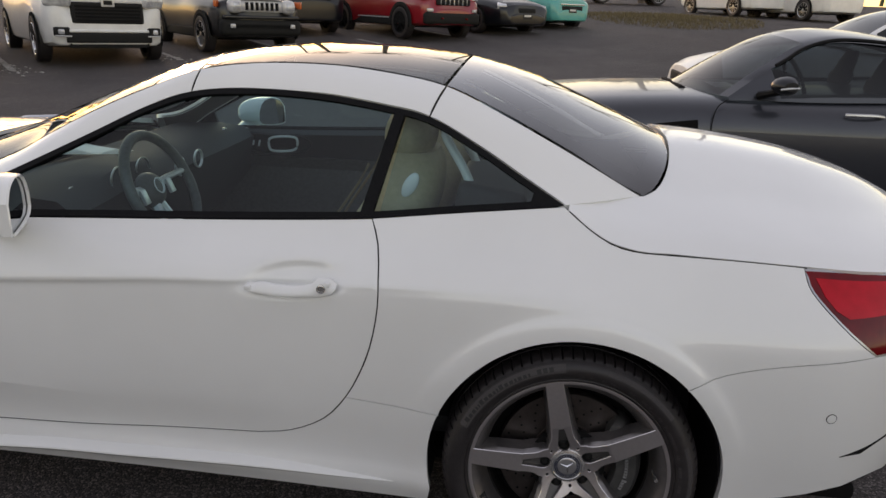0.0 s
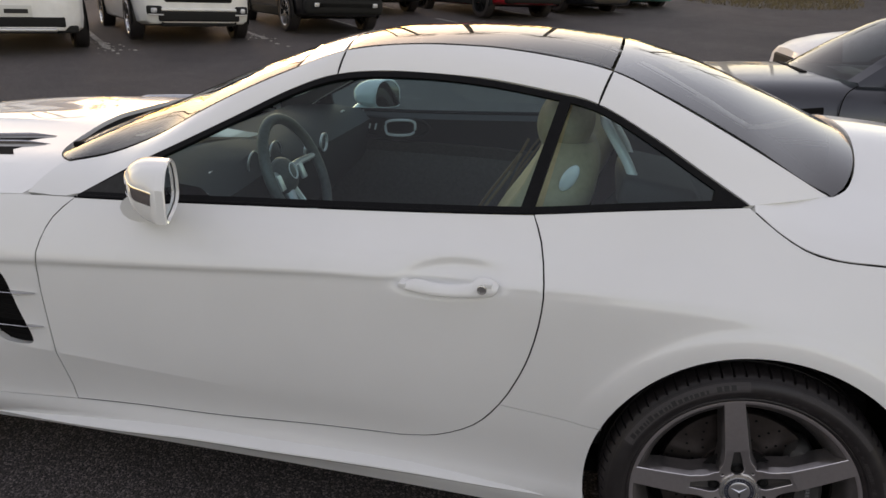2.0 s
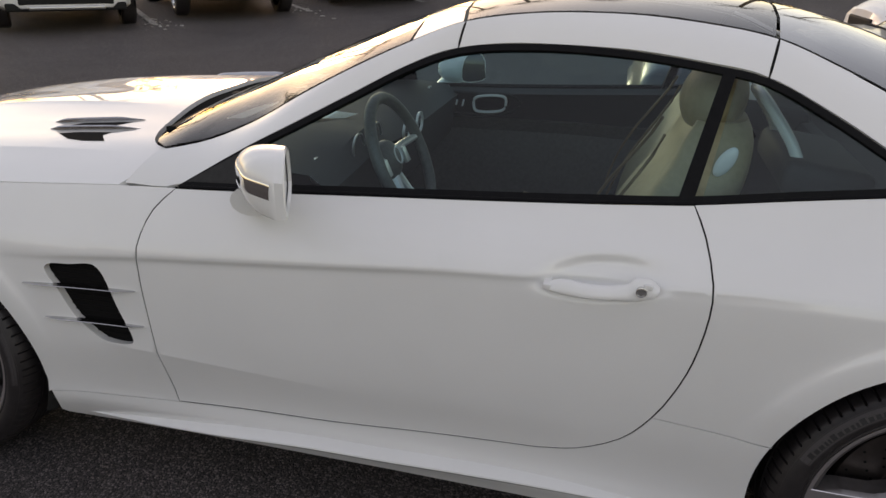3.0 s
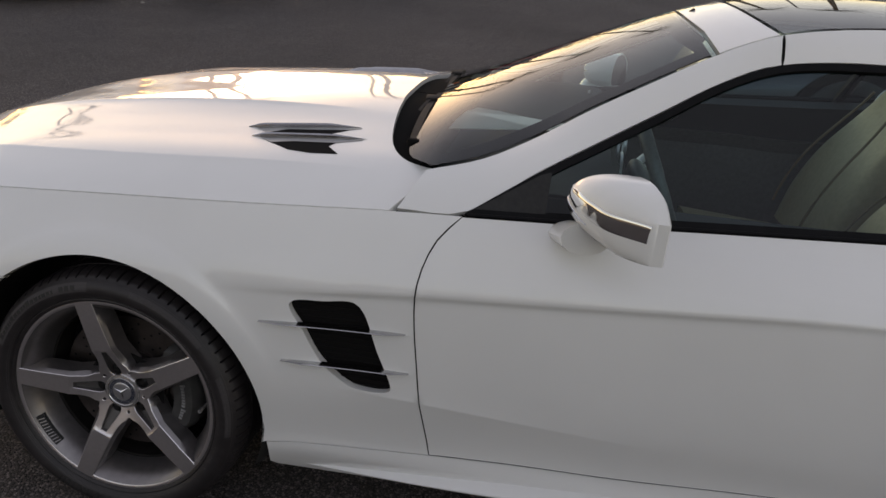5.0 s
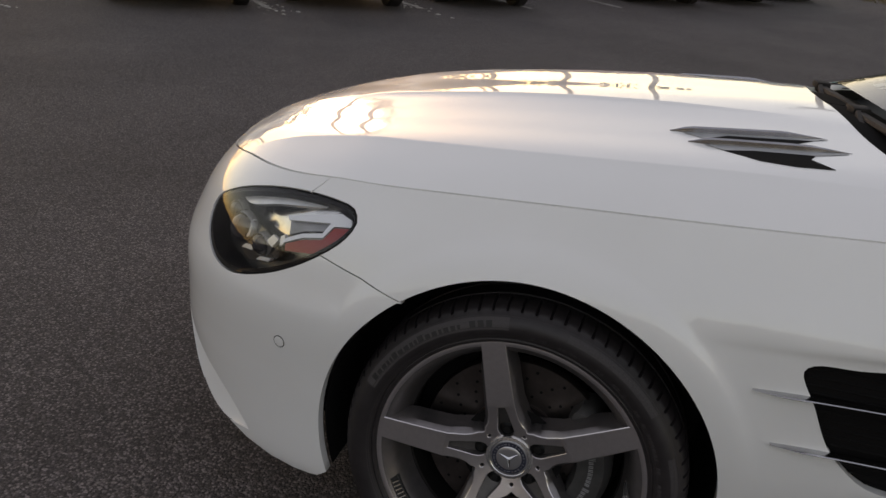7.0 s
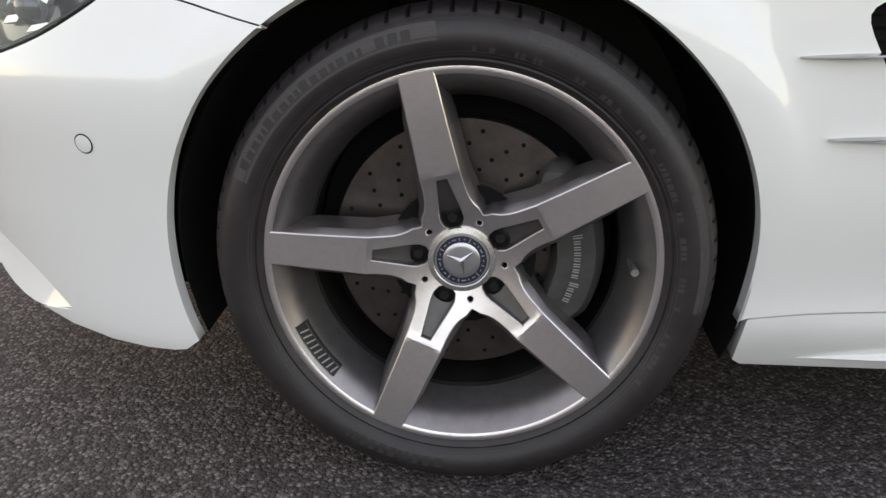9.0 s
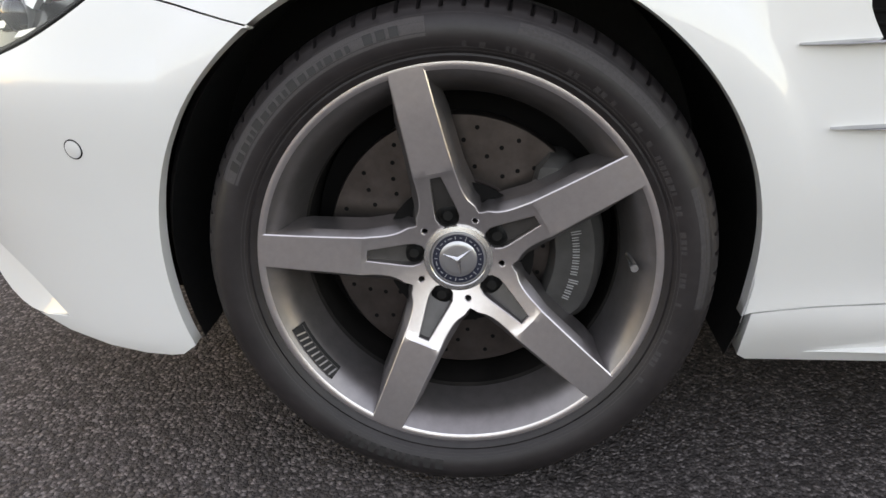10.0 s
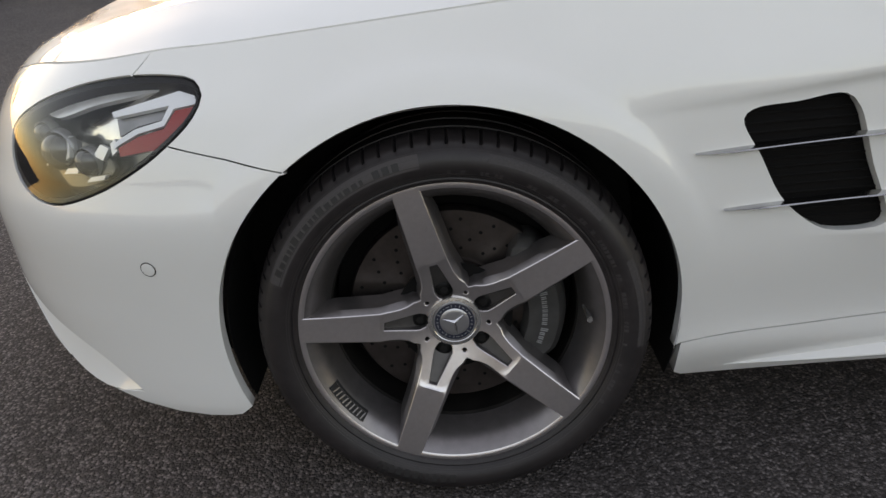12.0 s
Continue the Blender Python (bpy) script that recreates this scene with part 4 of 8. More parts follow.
def wedge_floor(turn, k):
    """The sunk wedge floors of the spokes, sloping down to the bolts."""
    bm = bmesh.new()
    a = radians(turn + 72 * k)
    d, w = np.array((math.cos(a), math.sin(a))), np.array((-math.sin(a), math.cos(a)))
    q = [(0.122, 0.010, 0.0240), (0.062, 0.0190, 0.0520), (0.062, -0.0190, 0.0520), (0.122, -0.010, 0.0240)]
    vs = [bm.verts.new((*(d * p + w * t)[:1], y, (d * p + w * t)[1])) for p, t, y in q]
    bm.faces.new(vs)
    r = bmesh.ops.extrude_face_region(bm, geom=[vs[0].link_faces[0]])
    for g in r["geom"]:
        if isinstance(g, bmesh.types.BMVert):
            g.co.y += 0.012
    return bm


def tyre_mesh():
    prof = [(0.2475, 0.012), (0.2560, 0.0040), (0.2572, -0.0012), (0.2600, -0.0040), (0.2640, -0.0065), (0.2665, -0.0055), (0.270, -0.0105), (0.280, -0.0165), (0.292, -0.0190), (0.303, -0.0155),
            (0.311, -0.0085), (0.3165, -0.0005), (0.3185, 0.0005), (0.3225, 0.0085), (0.3255, 0.016), (0.3272, 0.0235), (0.3285, 0.030), (0.3292, 0.046), (0.3298, 0.052),
            (0.3240, 0.0525), (0.3240, 0.060), (0.3300, 0.0605), (0.3305, 0.105), (0.3245, 0.1055), (0.3245, 0.116), (0.3305, 0.1165), (0.330, 0.165), (0.324, 0.1655), (0.324, 0.173), (0.3295, 0.1735), (0.3285, 0.20), (0.3220, 0.222), (0.300, 0.240), (0.2475, 0.225)]

    def wobble(i, j, r, y):
        # the sipes of the tread's shoulder
        if i % 9 == 0 and 12 <= j <= 17:
            return r - 0.0060, y + 0.0022
        return r, y
    return lathe(bmesh.new(), prof, 700, wobble)


def arc_bar(bm, r0, r1, a0, a1, y, thick, n=None):
    """A raised curved bar on the tyre's wall."""
    n = n or max(1, int(abs(a1 - a0) / 2.0))
    rows = []
    for i in range(n + 1):
        a = radians(a0 + (a1 - a0) * i / n)
        c, s = math.cos(a), math.sin(a)
        y0, y1 = y(r0), y(r1)
        steps = np.linspace(r0, r1, 2 if r1 - r0 < 0.006 else 5)
        rows.append([(r0 * c, y0 + 0.002, r0 * s)] + [(r * c, y(r) - thick, r * s) for r in steps] + [(r1 * c, y1 + 0.002, r1 * s)])
    vs = loft(bm, rows)
    bm.faces.new(vs[0])
    bm.faces.new(vs[-1][::-1])


def wall_y(r):
    return float(np.interp(r, [0.2640, 0.270, 0.280, 0.292, 0.303, 0.311, 0.3165], [-0.0065, -0.0105, -0.0165, -0.0190, -0.0155, -0.0085, -0.0005]))


def tyre_marks():
    """Raised marks in place of the maker's writing: a patch with a row of letter-sized bars, and small rows."""
    rnd = random.Random(4)
    pads, marks, dark = bmesh.new(), bmesh.new(), bmesh.new()
    arc_bar(pads, 0.2875, 0.3090, 96, 157, wall_y, 0.0003)
    a = 154.0
    for w in (2.4, 2.2, 2.2, 1.2, 1.0, 2.4, 2.3, 2.2, 1.5, 1.2, 2.5, 2.2, 2.2, 1.3, 2.2, 2.0, 1.2, 0, 0, 2.4, 2.4, 2.4):
        if w:
            arc_bar(dark, 0.2930, 0.3040 if w > 2.35 else 0.3010, a, a - w * 0.86, wall_y, 0.0010, 2)
        a -= (w or 0.8) + 0.55
    for a0, a1 in ((38, 76), (-8, 22)):
        arc_bar(marks, 0.2960, 0.3080, a0, a1, wall_y, 0.0003)
    x = 75.0
    while x > 40:
        s = rnd.uniform(0.5, 1.0)
        arc_bar(marks, 0.3000, 0.3045, x, x - s, wall_y, 0.0006, 1)
        x -= s + 0.45
    x = 88.0
    while x > -40:
        s = rnd.uniform(0.7, 1.5)
        if rnd.random() < 0.72:
            arc_bar(marks, 0.2745, 0.2805, x, x - s, wall_y, 0.0005, 1)
        x -= s + rnd.choice((0.5, 0.6, 3.0))
    x = 266.0
    for w in (3.2, 2.6, 2.4, 1.8, 1.2, 2.4, 2.6, 2.4, 2.2, 1.8, 1.2):
        arc_bar(dark, 0.2790, 0.2960 if w > 2 else 0.3000, x, x - w * 0.7, wall_y, 0.0012, 1)
        x -= w + 0.5
    for r in (0.2700, 0.2735, 0.3105):
        arc_bar(marks, r, r + 0.0008, 0, 359.9, wall_y, 0.0004, 120)
    return pads, marks, dark


RIM_GROW = 1.008
M["rubber_pale"] = grain(material("scuffed_rubber_patch", (0.060, 0.053, 0.055), 0.8), 900, (0.046, 0.041, 0.042), (0.074, 0.066, 0.068), bump=0.5, distance=0.0006)
M["hub_polish"] = grain(material("polished_alloy", (0.72, 0.71, 0.70), 0.27, 0.9), 90, (0.66, 0.65, 0.64), (0.76, 0.75, 0.74))
M["rubber_dark"] = material("dark_rubber_lettering", (0.014, 0.013, 0.013), 0.6)
M["bolt_black"] = grain(material("black_bolt", (0.008, 0.008, 0.008), 0.5, spec=0.3), 60, (0.006, 0.006, 0.006), (0.012, 0.012, 0.012))


def build_wheel(cx, side, turn):
    wheel = finish("wheel", build_rim(turn), [M["alloy_face"], M["alloy_grey"], M["barrel_shade"]], car, "five-spoke silver alloy wheel")
    lean = 4.0
    wheel.matrix_world = pose(cx, side * 0.905, HUB, -lean if side < 0 else lean, 0, 0 if side < 0 else 180) @ Matrix.Diagonal((RIM_GROW, 1, RIM_GROW, 1))
    part("tyre", tyre_mesh(), M["rubber"], wheel, "black low-profile tyre")
    pads, marks, dark = tyre_marks()
    part("sidewall_patch", pads, M["rubber_pale"], wheel)
    part("sidewall_lettering", marks, M["rubber_mark"], wheel, shade=False)["kind"] = "stuff"
    part("sidewall_name", dark, M["rubber_dark"], wheel, shade=False)["kind"] = "stuff"
    for k in range(5):
        part("wedge_inlay", wedge_floor(turn, k), M["inlay"], wheel, shade=False)
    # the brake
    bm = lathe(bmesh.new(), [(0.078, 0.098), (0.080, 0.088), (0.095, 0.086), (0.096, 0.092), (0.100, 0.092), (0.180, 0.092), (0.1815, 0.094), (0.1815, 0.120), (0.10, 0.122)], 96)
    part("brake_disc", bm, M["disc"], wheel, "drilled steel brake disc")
    bm = bmesh.new()
    for k in range(36):
        for j, r in enumerate((0.113, 0.130, 0.147, 0.165)):
            if (k + j) % 2 == 0:
                a = radians(10 * k + 4 * j)
                bmesh.ops.create_circle(bm, cap_ends=True, segments=8, radius=0.0032, matrix=Matrix.Translation((r * math.cos(a), 0.0915, r * math.sin(a))) @ pose(0, 0, 0, 90, 0, 0))
    part("disc_drilling", bm, M["dark_inside"], wheel)["kind"] = "stuff"
    bm = lathe(bmesh.new(), [(0.0, 0.10), (0.080, 0.094), (0.086, 0.110), (0.0, 0.12)], 48)
    part("disc_bell", bm, M["alloy_grey"], wheel)
    bm = lathe(bmesh.new(), [(0.02, 0.15), (0.212, 0.152), (0.2135, 0.205)], 48)
    part("splash_guard", bm, M["dark_inside"], wheel)
    # the caliper
    bm = bmesh.new()
    rows = []
    for i in range(19):
        t = i / 18
        a = radians(-34 + 82 * t)
        ends = min(1.0, min(t, 1 - t) / 0.12) ** 0.5
        r0, r1 = 0.150 - 0.028 * ends, 0.176 + 0.018 * ends
        bulge = 0.006 * math.sin(math.pi * t)
        sec = [(r0, 0.105), (r0, 0.070), (r0 + 0.006, 0.060 - bulge), (r1 - 0.016, 0.056 - bulge), (r1 - 0.004, 0.066), (r1, 0.080), (r1, 0.13)]
        rows.append([(r * math.cos(a), y, r * math.sin(a)) for r, y in sec])
    vs = loft(bm, rows)
    bm.faces.new(vs[0])
    bm.faces.new(vs[-1][::-1])
    cal = part("brake_caliper", bm, M["caliper"], wheel, "grey brake caliper with pale writing")
    bm = bmesh.new()
    for i in range(12):
        a = 13 - 3.0 * i - (1.5 if i > 7 else 0)
        for q in range(2):
            arc_bar(bm, 0.150, 0.163 if i in (0, 8) else 0.159, a - 1.25 * q, a - 1.25 * q - 0.38, lambda r: 0.0515, 0.0006, 1)
    part("caliper_lettering", bm, M["white_mark"], wheel, shade=False)
    # hub cap, bolts and valve
    bm = lathe(bmesh.new(), [(0.0365, 0.046), (0.0365, 0.0385), (0.0355, 0.0375), (0.0338, 0.0375)], 48)
    part("cap_ring", bm, M["cap_silver"], wheel)
    bm = lathe(bmesh.new(), [(0.0368, 0.0440), (0.0372, 0.0376), (0.0385, 0.0362), (0.0450, 0.0376), (0.0462, 0.0410)], 60)
    part("hub_ring", bm, M["hub_polish"], wheel, "bright machined ring round the hub cap")
    bm = lathe(bmesh.new(), [(0.0338, 0.0378), (0.0250, 0.0372)], 48)
    part("cap_band", bm, M["cap_blue"], wheel, "dark blue hub cap band")
    bm = lathe(bmesh.new(), [(0.0250, 0.0370), (0.0240, 0.0362), (0.018, 0.0355), (0.0, 0.0350)], 48)
    part("cap_disc", bm, M["cap_silver"], wheel)
    bm = bmesh.new()
    for k in range(3):
        a = radians(40 + 120 * k)
        d, w = Vector((math.cos(a), 0, math.sin(a))), Vector((-math.sin(a), 0, math.cos(a)))
        q = [bm.verts.new(Vector((0, 0.0345, 0)) + w * 0.0035), bm.verts.new(Vector((0, 0.0345, 0)) - w * 0.0035), bm.verts.new(d * 0.0225 + Vector((0, 0.0352, 0))), bm.verts.new(Vector((0, 0.0318, 0)))]
        bm.faces.new((q[0], q[2], q[3]))
        bm.faces.new((q[1], q[3], q[2]))
    part("cap_relief", bm, M["chrome"], wheel, shade=False)
    bm = bmesh.new()
    for i in range(26):
        a = 6.28318 * i / 26
        s = 0.0012 + 0.0009 * (i % 3)
        box(bm, (0.0294 * math.cos(a), 0.0374, 0.0294 * math.sin(a)), (0.0012, 0.0004, s * 2), pose(0, 0, 0, 0, -math.degrees(a) + (90 if i % 2 else 0), 0))
    part("cap_lettering", bm, M["white_mark"], wheel, shade=False)
    for k in range(5):
        a = radians(turn + 72 * k)
        c = Vector((0.0590 * math.cos(a), 0, 0.0590 * math.sin(a)))
        bm = lathe(bmesh.new(), [(0.0, 0.0425), (0.0065, 0.0425), (0.0075, 0.0440), (0.0095, 0.047), (0.0148, 0.049), (0.0150, 0.060)], 18)
        bmesh.ops.translate(bm, vec=c, verts=bm.verts)
        part("wheel_bolt", bm, M["bolt_black"], wheel)
    bm = lathe(bmesh.new(), [(0.0, 0.058), (0.10, 0.060)], 40)
    part("hub_face", bm, M["dark_inside"], wheel)
    bm = bmesh.new()
    tube(bm, [(0.2215, 0.052, 0.004), (0.2215, 0.020, 0.004), (0.2215, 0.018, 0.004), (0.2215, 0.002, 0.004)], [0.0042, 0.0042, 0.0052, 0.0050], 10)
    part("valve", bm, M["hub_polish"], wheel, "silver tyre valve")
    # the small plate on the rim between two spokes
    bm, bars = bmesh.new(), bmesh.new()
    rows = []
    for i in range(9):
        a = radians(203 + 21 * i / 8)
        rows.append([(r * math.cos(a), y, r * math.sin(a)) for r, y in ((0.2460, 0.009), (0.2405, 0.006), (0.2300, 0.022), (0.2285, 0.034))])
    loft(bm, rows)
    part("rim_plate", bm, M["black_plastic"], wheel)
    for i in range(9):
        a = radians(205 + 2.1 * i)
        b = a + radians(0.9)
        q = [(0.2398, 0.0065, a), (0.2398, 0.0065, a + 0.010), (0.2315, 0.0190, b + 0.010), (0.2315, 0.0190, b)]
        bars.faces.new([bars.verts.new((r * math.cos(t), y - 0.0012, r * math.sin(t))) for r, y, t in q])
    for r, y in ((0.2402, 0.0060), (0.2306, 0.0205)):
        rws = [[((r + o) * math.cos(radians(203.5 + 20 * i / 8)), y - 0.0010, (r + o) * math.sin(radians(203.5 + 20 * i / 8))) for o in (0, 0.0016)] for i in range(9)]
        loft(bars, rws)
    part("rim_plate_lettering", bars, M["alloy_grey"], wheel, shade=False)
    return wheel


build_wheel(FRONT, -1, 103.0)
build_wheel(REAR, -1, 102.5)
build_wheel(FRONT, 1, 80.0)
build_wheel(REAR, 1, 80.0)


# ---- the white roadster: windows and fittings ----
belt_z = curve([-1.95, -1.779, -1.46, -1.095, -0.792, -0.554, -0.349, -0.06, 0.1], [0.868, 0.873, 0.883, 0.899, 0.916, 0.932, 0.955, 0.984, 1.0])
glass_slope = curve([-1.8, -1.5, -1.13, -0.75, -0.43, -0.2, 0.0], [0.83, 0.82, 0.816, 0.65, 0.51, 0.51, 0.5])


def side_glass(v):
    x, z = v[:, 0], v[:, 1]
    zb = belt_z(x)
    y = half_width(x, zb) - 0.004 - glass_slope(x) * (z - zb) + 0.10 * np.clip(z - zb, 0, 0.3) * np.clip(zb + 0.30 - z, 0, 0.3)
    return np.stack((x, -y, z), 1)


def offset_glass(d):
    def f(v):
        p = side_glass(v)
        p[:, 1] += d
        p[:, 2] -= d * 0.6
        return p
    return f


window_top = [(p[0], p[2]) for p in smooth(LOW[1:], 30)]
window_line = tidy([(x, float(belt_z(x)) + 0.001) for x in np.linspace(-0.07, -1.765, 70)] + window_top)
window_hole = tidy(inset(window_line, 0.0140))
keep = [q for q in window_hole if -1.70 < q[0] < -0.135]


def both(ob):
    far = ob.copy()
    scene.collection.objects.link(far)
    far.scale = (1, -1, 1)
    return ob


def window_set():
    both(panel("window_trim", window_line, offset_glass(-0.003), M["black_trim"], car, "black window surround", step=0.03, holes=[keep], gap=0, depth=0.012))
    pane = tidy(inset(window_line, 0.012))
    door_pane = [q for q in pane if q[0] < -0.56 + (q[1] - 0.94) * 0.25]
    rear_pane = [q for q in pane if q[0] > -0.56 + (q[1] - 0.94) * 0.25]
    both(panel("door_window", door_pane, offset_glass(0.004), M["glass"], car, "tinted side window", step=0.05, gap=0, depth=0.003))
    both(panel("quarter_window", rear_pane, offset_glass(0.004), M["glass"], car, "tinted rear side window", step=0.05, gap=0, depth=0.003))
    post = [(-0.590, 0.935), (-0.557, 0.937), (-0.497, 1.185), (-0.524, 1.187)]
    both(panel("window_post", post, offset_glass(-0.004), M["black_trim"], car, "black post between side windows", step=0.03, gap=0, depth=0.02))
    sail = [(-1.755, 0.886), (-1.605, 0.890), (-1.602, 0.965), (-1.625, 0.958)]
    both(panel("mirror_sail", sail, offset_glass(-0.0035), M["black_plastic"], car, "black mirror triangle", step=0.03, gap=0, depth=0.012))
    # the narrow bright sealing line under the glass
    for off, w, mat in ((0.0, 0.0026, "black_trim"),):
        bm = bmesh.new()
        xs = np.linspace(-1.77, -0.075, 60)
        p = side_glass(np.stack((xs, belt_z(xs) + 0.002), 1))
        p[:, 1] -= 0.002
        tube(bm, p, 0.0045, 6)
        both(part("belt_seal", bm, M[mat], car))


window_set()


def build_cowl():
    def sunk(v):
        p = hood_top(v)
        p[:, 2] -= 0.014 + 0.10 * np.clip(v[:, 0] + 2.02, 0, 0.2)
        return p
    line = [(-1.866, -0.668)] + [(x - 0.012, y - 0.008) for x, y in hood_rear[1:-1]] + [(hood_rear[-1][0] - 0.012, 0.0)] + [(-1.93, 0.0)] + [(x + 0.03, y) for x, y in reversed(screen_base[1:-1])]
    left = tidy([(x, y) for x, y in line if y <= 0])
    near_half = left
    panel("scuttle_panel", near_half, sunk, M["matte_black"], car, "black scuttle below the windscreen", step=0.03, gap=0, depth=0.01)
    panel("scuttle_panel", [(x, -y) for x, y in near_half], sunk, M["matte_black"], car, "black scuttle below the windscreen", step=0.03, gap=0, depth=0.01)
    # the black printed border under the screen's edge
    border = mirrored(screen_left)
    panel("screen_border", tidy(inset(border, 0.009)), roof_top, M["frit"], car, "black printed border of the windscreen", step=0.05, holes=[clear_inset(border, 0.056)], gap=0, depth=0.0004, lift=-0.006)
    for dy in (-0.10, 0.36):
        bm = bmesh.new()
        line = smooth([(-1.945, -0.430 + dy, 0.952), (-1.962, -0.26 + dy, 0.960), (-1.975, -0.03 + dy, 0.962), (-1.970, 0.10 + dy, 0.962)], 24)
        beam(bm, line, 0.024, 0.011)
        blade = part("wiper", bm, M["wiper_grey"], car, "black windscreen wiper at rest")
        bm = bmesh.new()
        beam(bm, [(x + 0.004, y, z - 0.014) for x, y, z in line], 0.008, 0.018)
        part("wiper_rubber", bm, M["matte_black"], blade)
        bm = bmesh.new()
        beam(bm, smooth([(-2.000, -0.36 + dy, 0.926), (-1.998, -0.22 + dy, 0.940), (-1.987, -0.06 + dy, 0.964), (-1.976, 0.005 + dy, 0.971)], 24), 0.013, 0.009)
        part("wiper_arm", bm, M["wiper_grey"], blade)
        bm = bmesh.new()
        box(bm, (-1.976, -0.008 + dy, 0.969), (0.040, 0.044, 0.018), pose(0, 0, 0, 4, 0, 8), 0.005)
        part("wiper_joint", bm, M["wiper_grey"], blade)
        bm = bmesh.new()
        box(bm, (-1.944, -0.438 + dy, 0.952), (0.030, 0.018, 0.016), pose(0, 0, 0, 0, 0, 5), 0.004)
        part("wiper_end_cap", bm, M["matte_black"], blade)


M["frit"] = grain(material("black_glass_print", (0.016, 0.014, 0.016), 0.9, spec=0.05), 60, (0.013, 0.011, 0.013), (0.020, 0.018, 0.020))
M["wiper_grey"] = grain(material("dusty_black_wiper", (0.025, 0.022, 0.021), 0.75, 0.0, 0.0, 0.2), 60, (0.018, 0.016, 0.015), (0.036, 0.031, 0.029))
build_cowl()


def build_hood_vents():
    for s in (-1, 1):
        def up(d):
            def f(v):
                p = hood_top(v)
                p[:, 2] += d
                return p
            return f
        # dark sheets laid on the hood paint in the shade of the openings
        for line in ([(-2.335, -0.500), (-2.29, -0.472), (-2.20, -0.466), (-2.13, -0.458), (-2.178, -0.497), (-2.25, -0.505)],
                     [(-2.300, -0.566), (-2.245, -0.553), (-2.137, -0.549), (-2.148, -0.573), (-2.112, -0.614), (-2.18, -0.618), (-2.24, -0.606)]):
            panel("vent_opening", [(x, -s * y) for x, y in line], up(0.0012), M["dark_inside"], car, "", step=0.03, gap=0, depth=0.001)
        for line in ([(-2.375, -0.470), (-2.10, -0.441), (-2.13, -0.458), (-2.20, -0.466), (-2.29, -0.472), (-2.335, -0.500)],
                     [(-2.335, -0.538), (-2.075, -0.520), (-2.137, -0.549), (-2.245, -0.553), (-2.300, -0.566)]):
            panel("vent_throat", [(x, -s * y) for x, y in line], up(0.0016), M["vent_grey"], car, "grey throat of the hood vent", step=0.03, gap=0, depth=0.001)
        for p0, p1, w in (((-2.402, -0.460), (-2.103, -0.434), 0.0085), ((-2.366, -0.524), (-2.067, -0.511), 0.0095)):
            bm = bmesh.new()
            rows = []
            for i in range(21):
                t = i / 20
                c = np.array(p0) + (np.array(p1) - p0) * t
                h = float(hood_top(np.array([c]))[0, 2])
                k = min(1.0, t * 7 + 0.15, (1 - t) * 3.5 + 0.05)
                d = np.array((0.05, -0.99)) * w * k
                q = [(c[0] + d[0] * 1.2, c[1] + d[1] * 1.2, h - 0.001), (c[0] + d[0] * 1.15, c[1] + d[1] * 1.15, h + 0.009 * k), (c[0] + d[0] * 0.6, c[1] + d[1] * 0.6, h + 0.012 * k), (c[0] - d[0], c[1] - d[1], h + 0.006 * k), (c[0] - d[0] * 1.8, c[1] - d[1] * 1.8, h - 0.001)]
                rows.append([(x, -s * y, z) for x, y, z in q])
            vs = loft(bm, rows)
            bm.faces.new(vs[0])
            bm.faces.new(vs[-1][::-1])
            part("vent_blade", bm, M["strip_steel"], car, "slim satin hood vent blade")


M["strip_steel"] = grain(material("satin_steel_strip", (0.5, 0.5, 0.51), 0.2, 1.0), 40, (0.44, 0.44, 0.45), (0.54, 0.54, 0.55))
M["vent_grey"] = grain(material("satin_grey_vent", (0.32, 0.32, 0.33), 0.35, 0.6), 40, (0.28, 0.28, 0.29), (0.36, 0.36, 0.37))
build_hood_vents()



def build_fender_vent():
    def deep(v):
        p = flank(v)
        p[:, 1] += 0.022
        return p
    grow = inset(vent_line, -0.006)
    both(panel("vent_mesh", tidy(grow), deep, M["dark_inside"], car, "black mesh in the fender vent", step=0.03, gap=0, depth=0.002))
    # the honeycomb behind the bars
    bm = bmesh.new()
    for i in range(15):
        z = 0.462 + 0.0145 * i
        inside = [x for x in np.arange(-2.14, -1.89, 0.004) if within(np.array([[x, z]]), vent_line)[0]]
        if len(inside) > 2:
            xs = np.array([inside[0], (inside[0] + inside[-1]) / 2, inside[-1]])
            p = flank(np.stack((xs, np.full(3, z)), 1))
            p[:, 1] += 0.018
            tube(bm, p, 0.0022, 4)
    both(part("vent_grille", bm, M["dark_inside"], car))
    for a, b in (((-2.206, 0.604), (-1.871, 0.617)), ((-2.156, 0.510), (-1.859, 0.520))):
        bm = bmesh.new()
        rows = []
        for i in range(13):
            t = i / 12
            u = a[0] + (b[0] - a[0]) * t
            z = a[1] + (b[1] - a[1]) * t
            y = float(flank(np.array([[u, z]]))[0, 1])
            k = min(1, 0.35 + 4 * t, 0.25 + 5 * (1 - t))
            o = 0.014 * k
            rows.append([(u, y + 0.004, z - 0.0020), (u, y - o, z - 0.0014 * k), (u, y - o - 0.0015, z), (u, y - o, z + 0.0014 * k), (u, y + 0.004, z + 0.0020)])
        vs = loft(bm, rows)
        bm.faces.new(vs[0])
        bm.faces.new(vs[-1][::-1])
        both(part("vent_strip", bm, M["strip_steel"], car, "thin chrome vent strip"))


build_fender_vent()


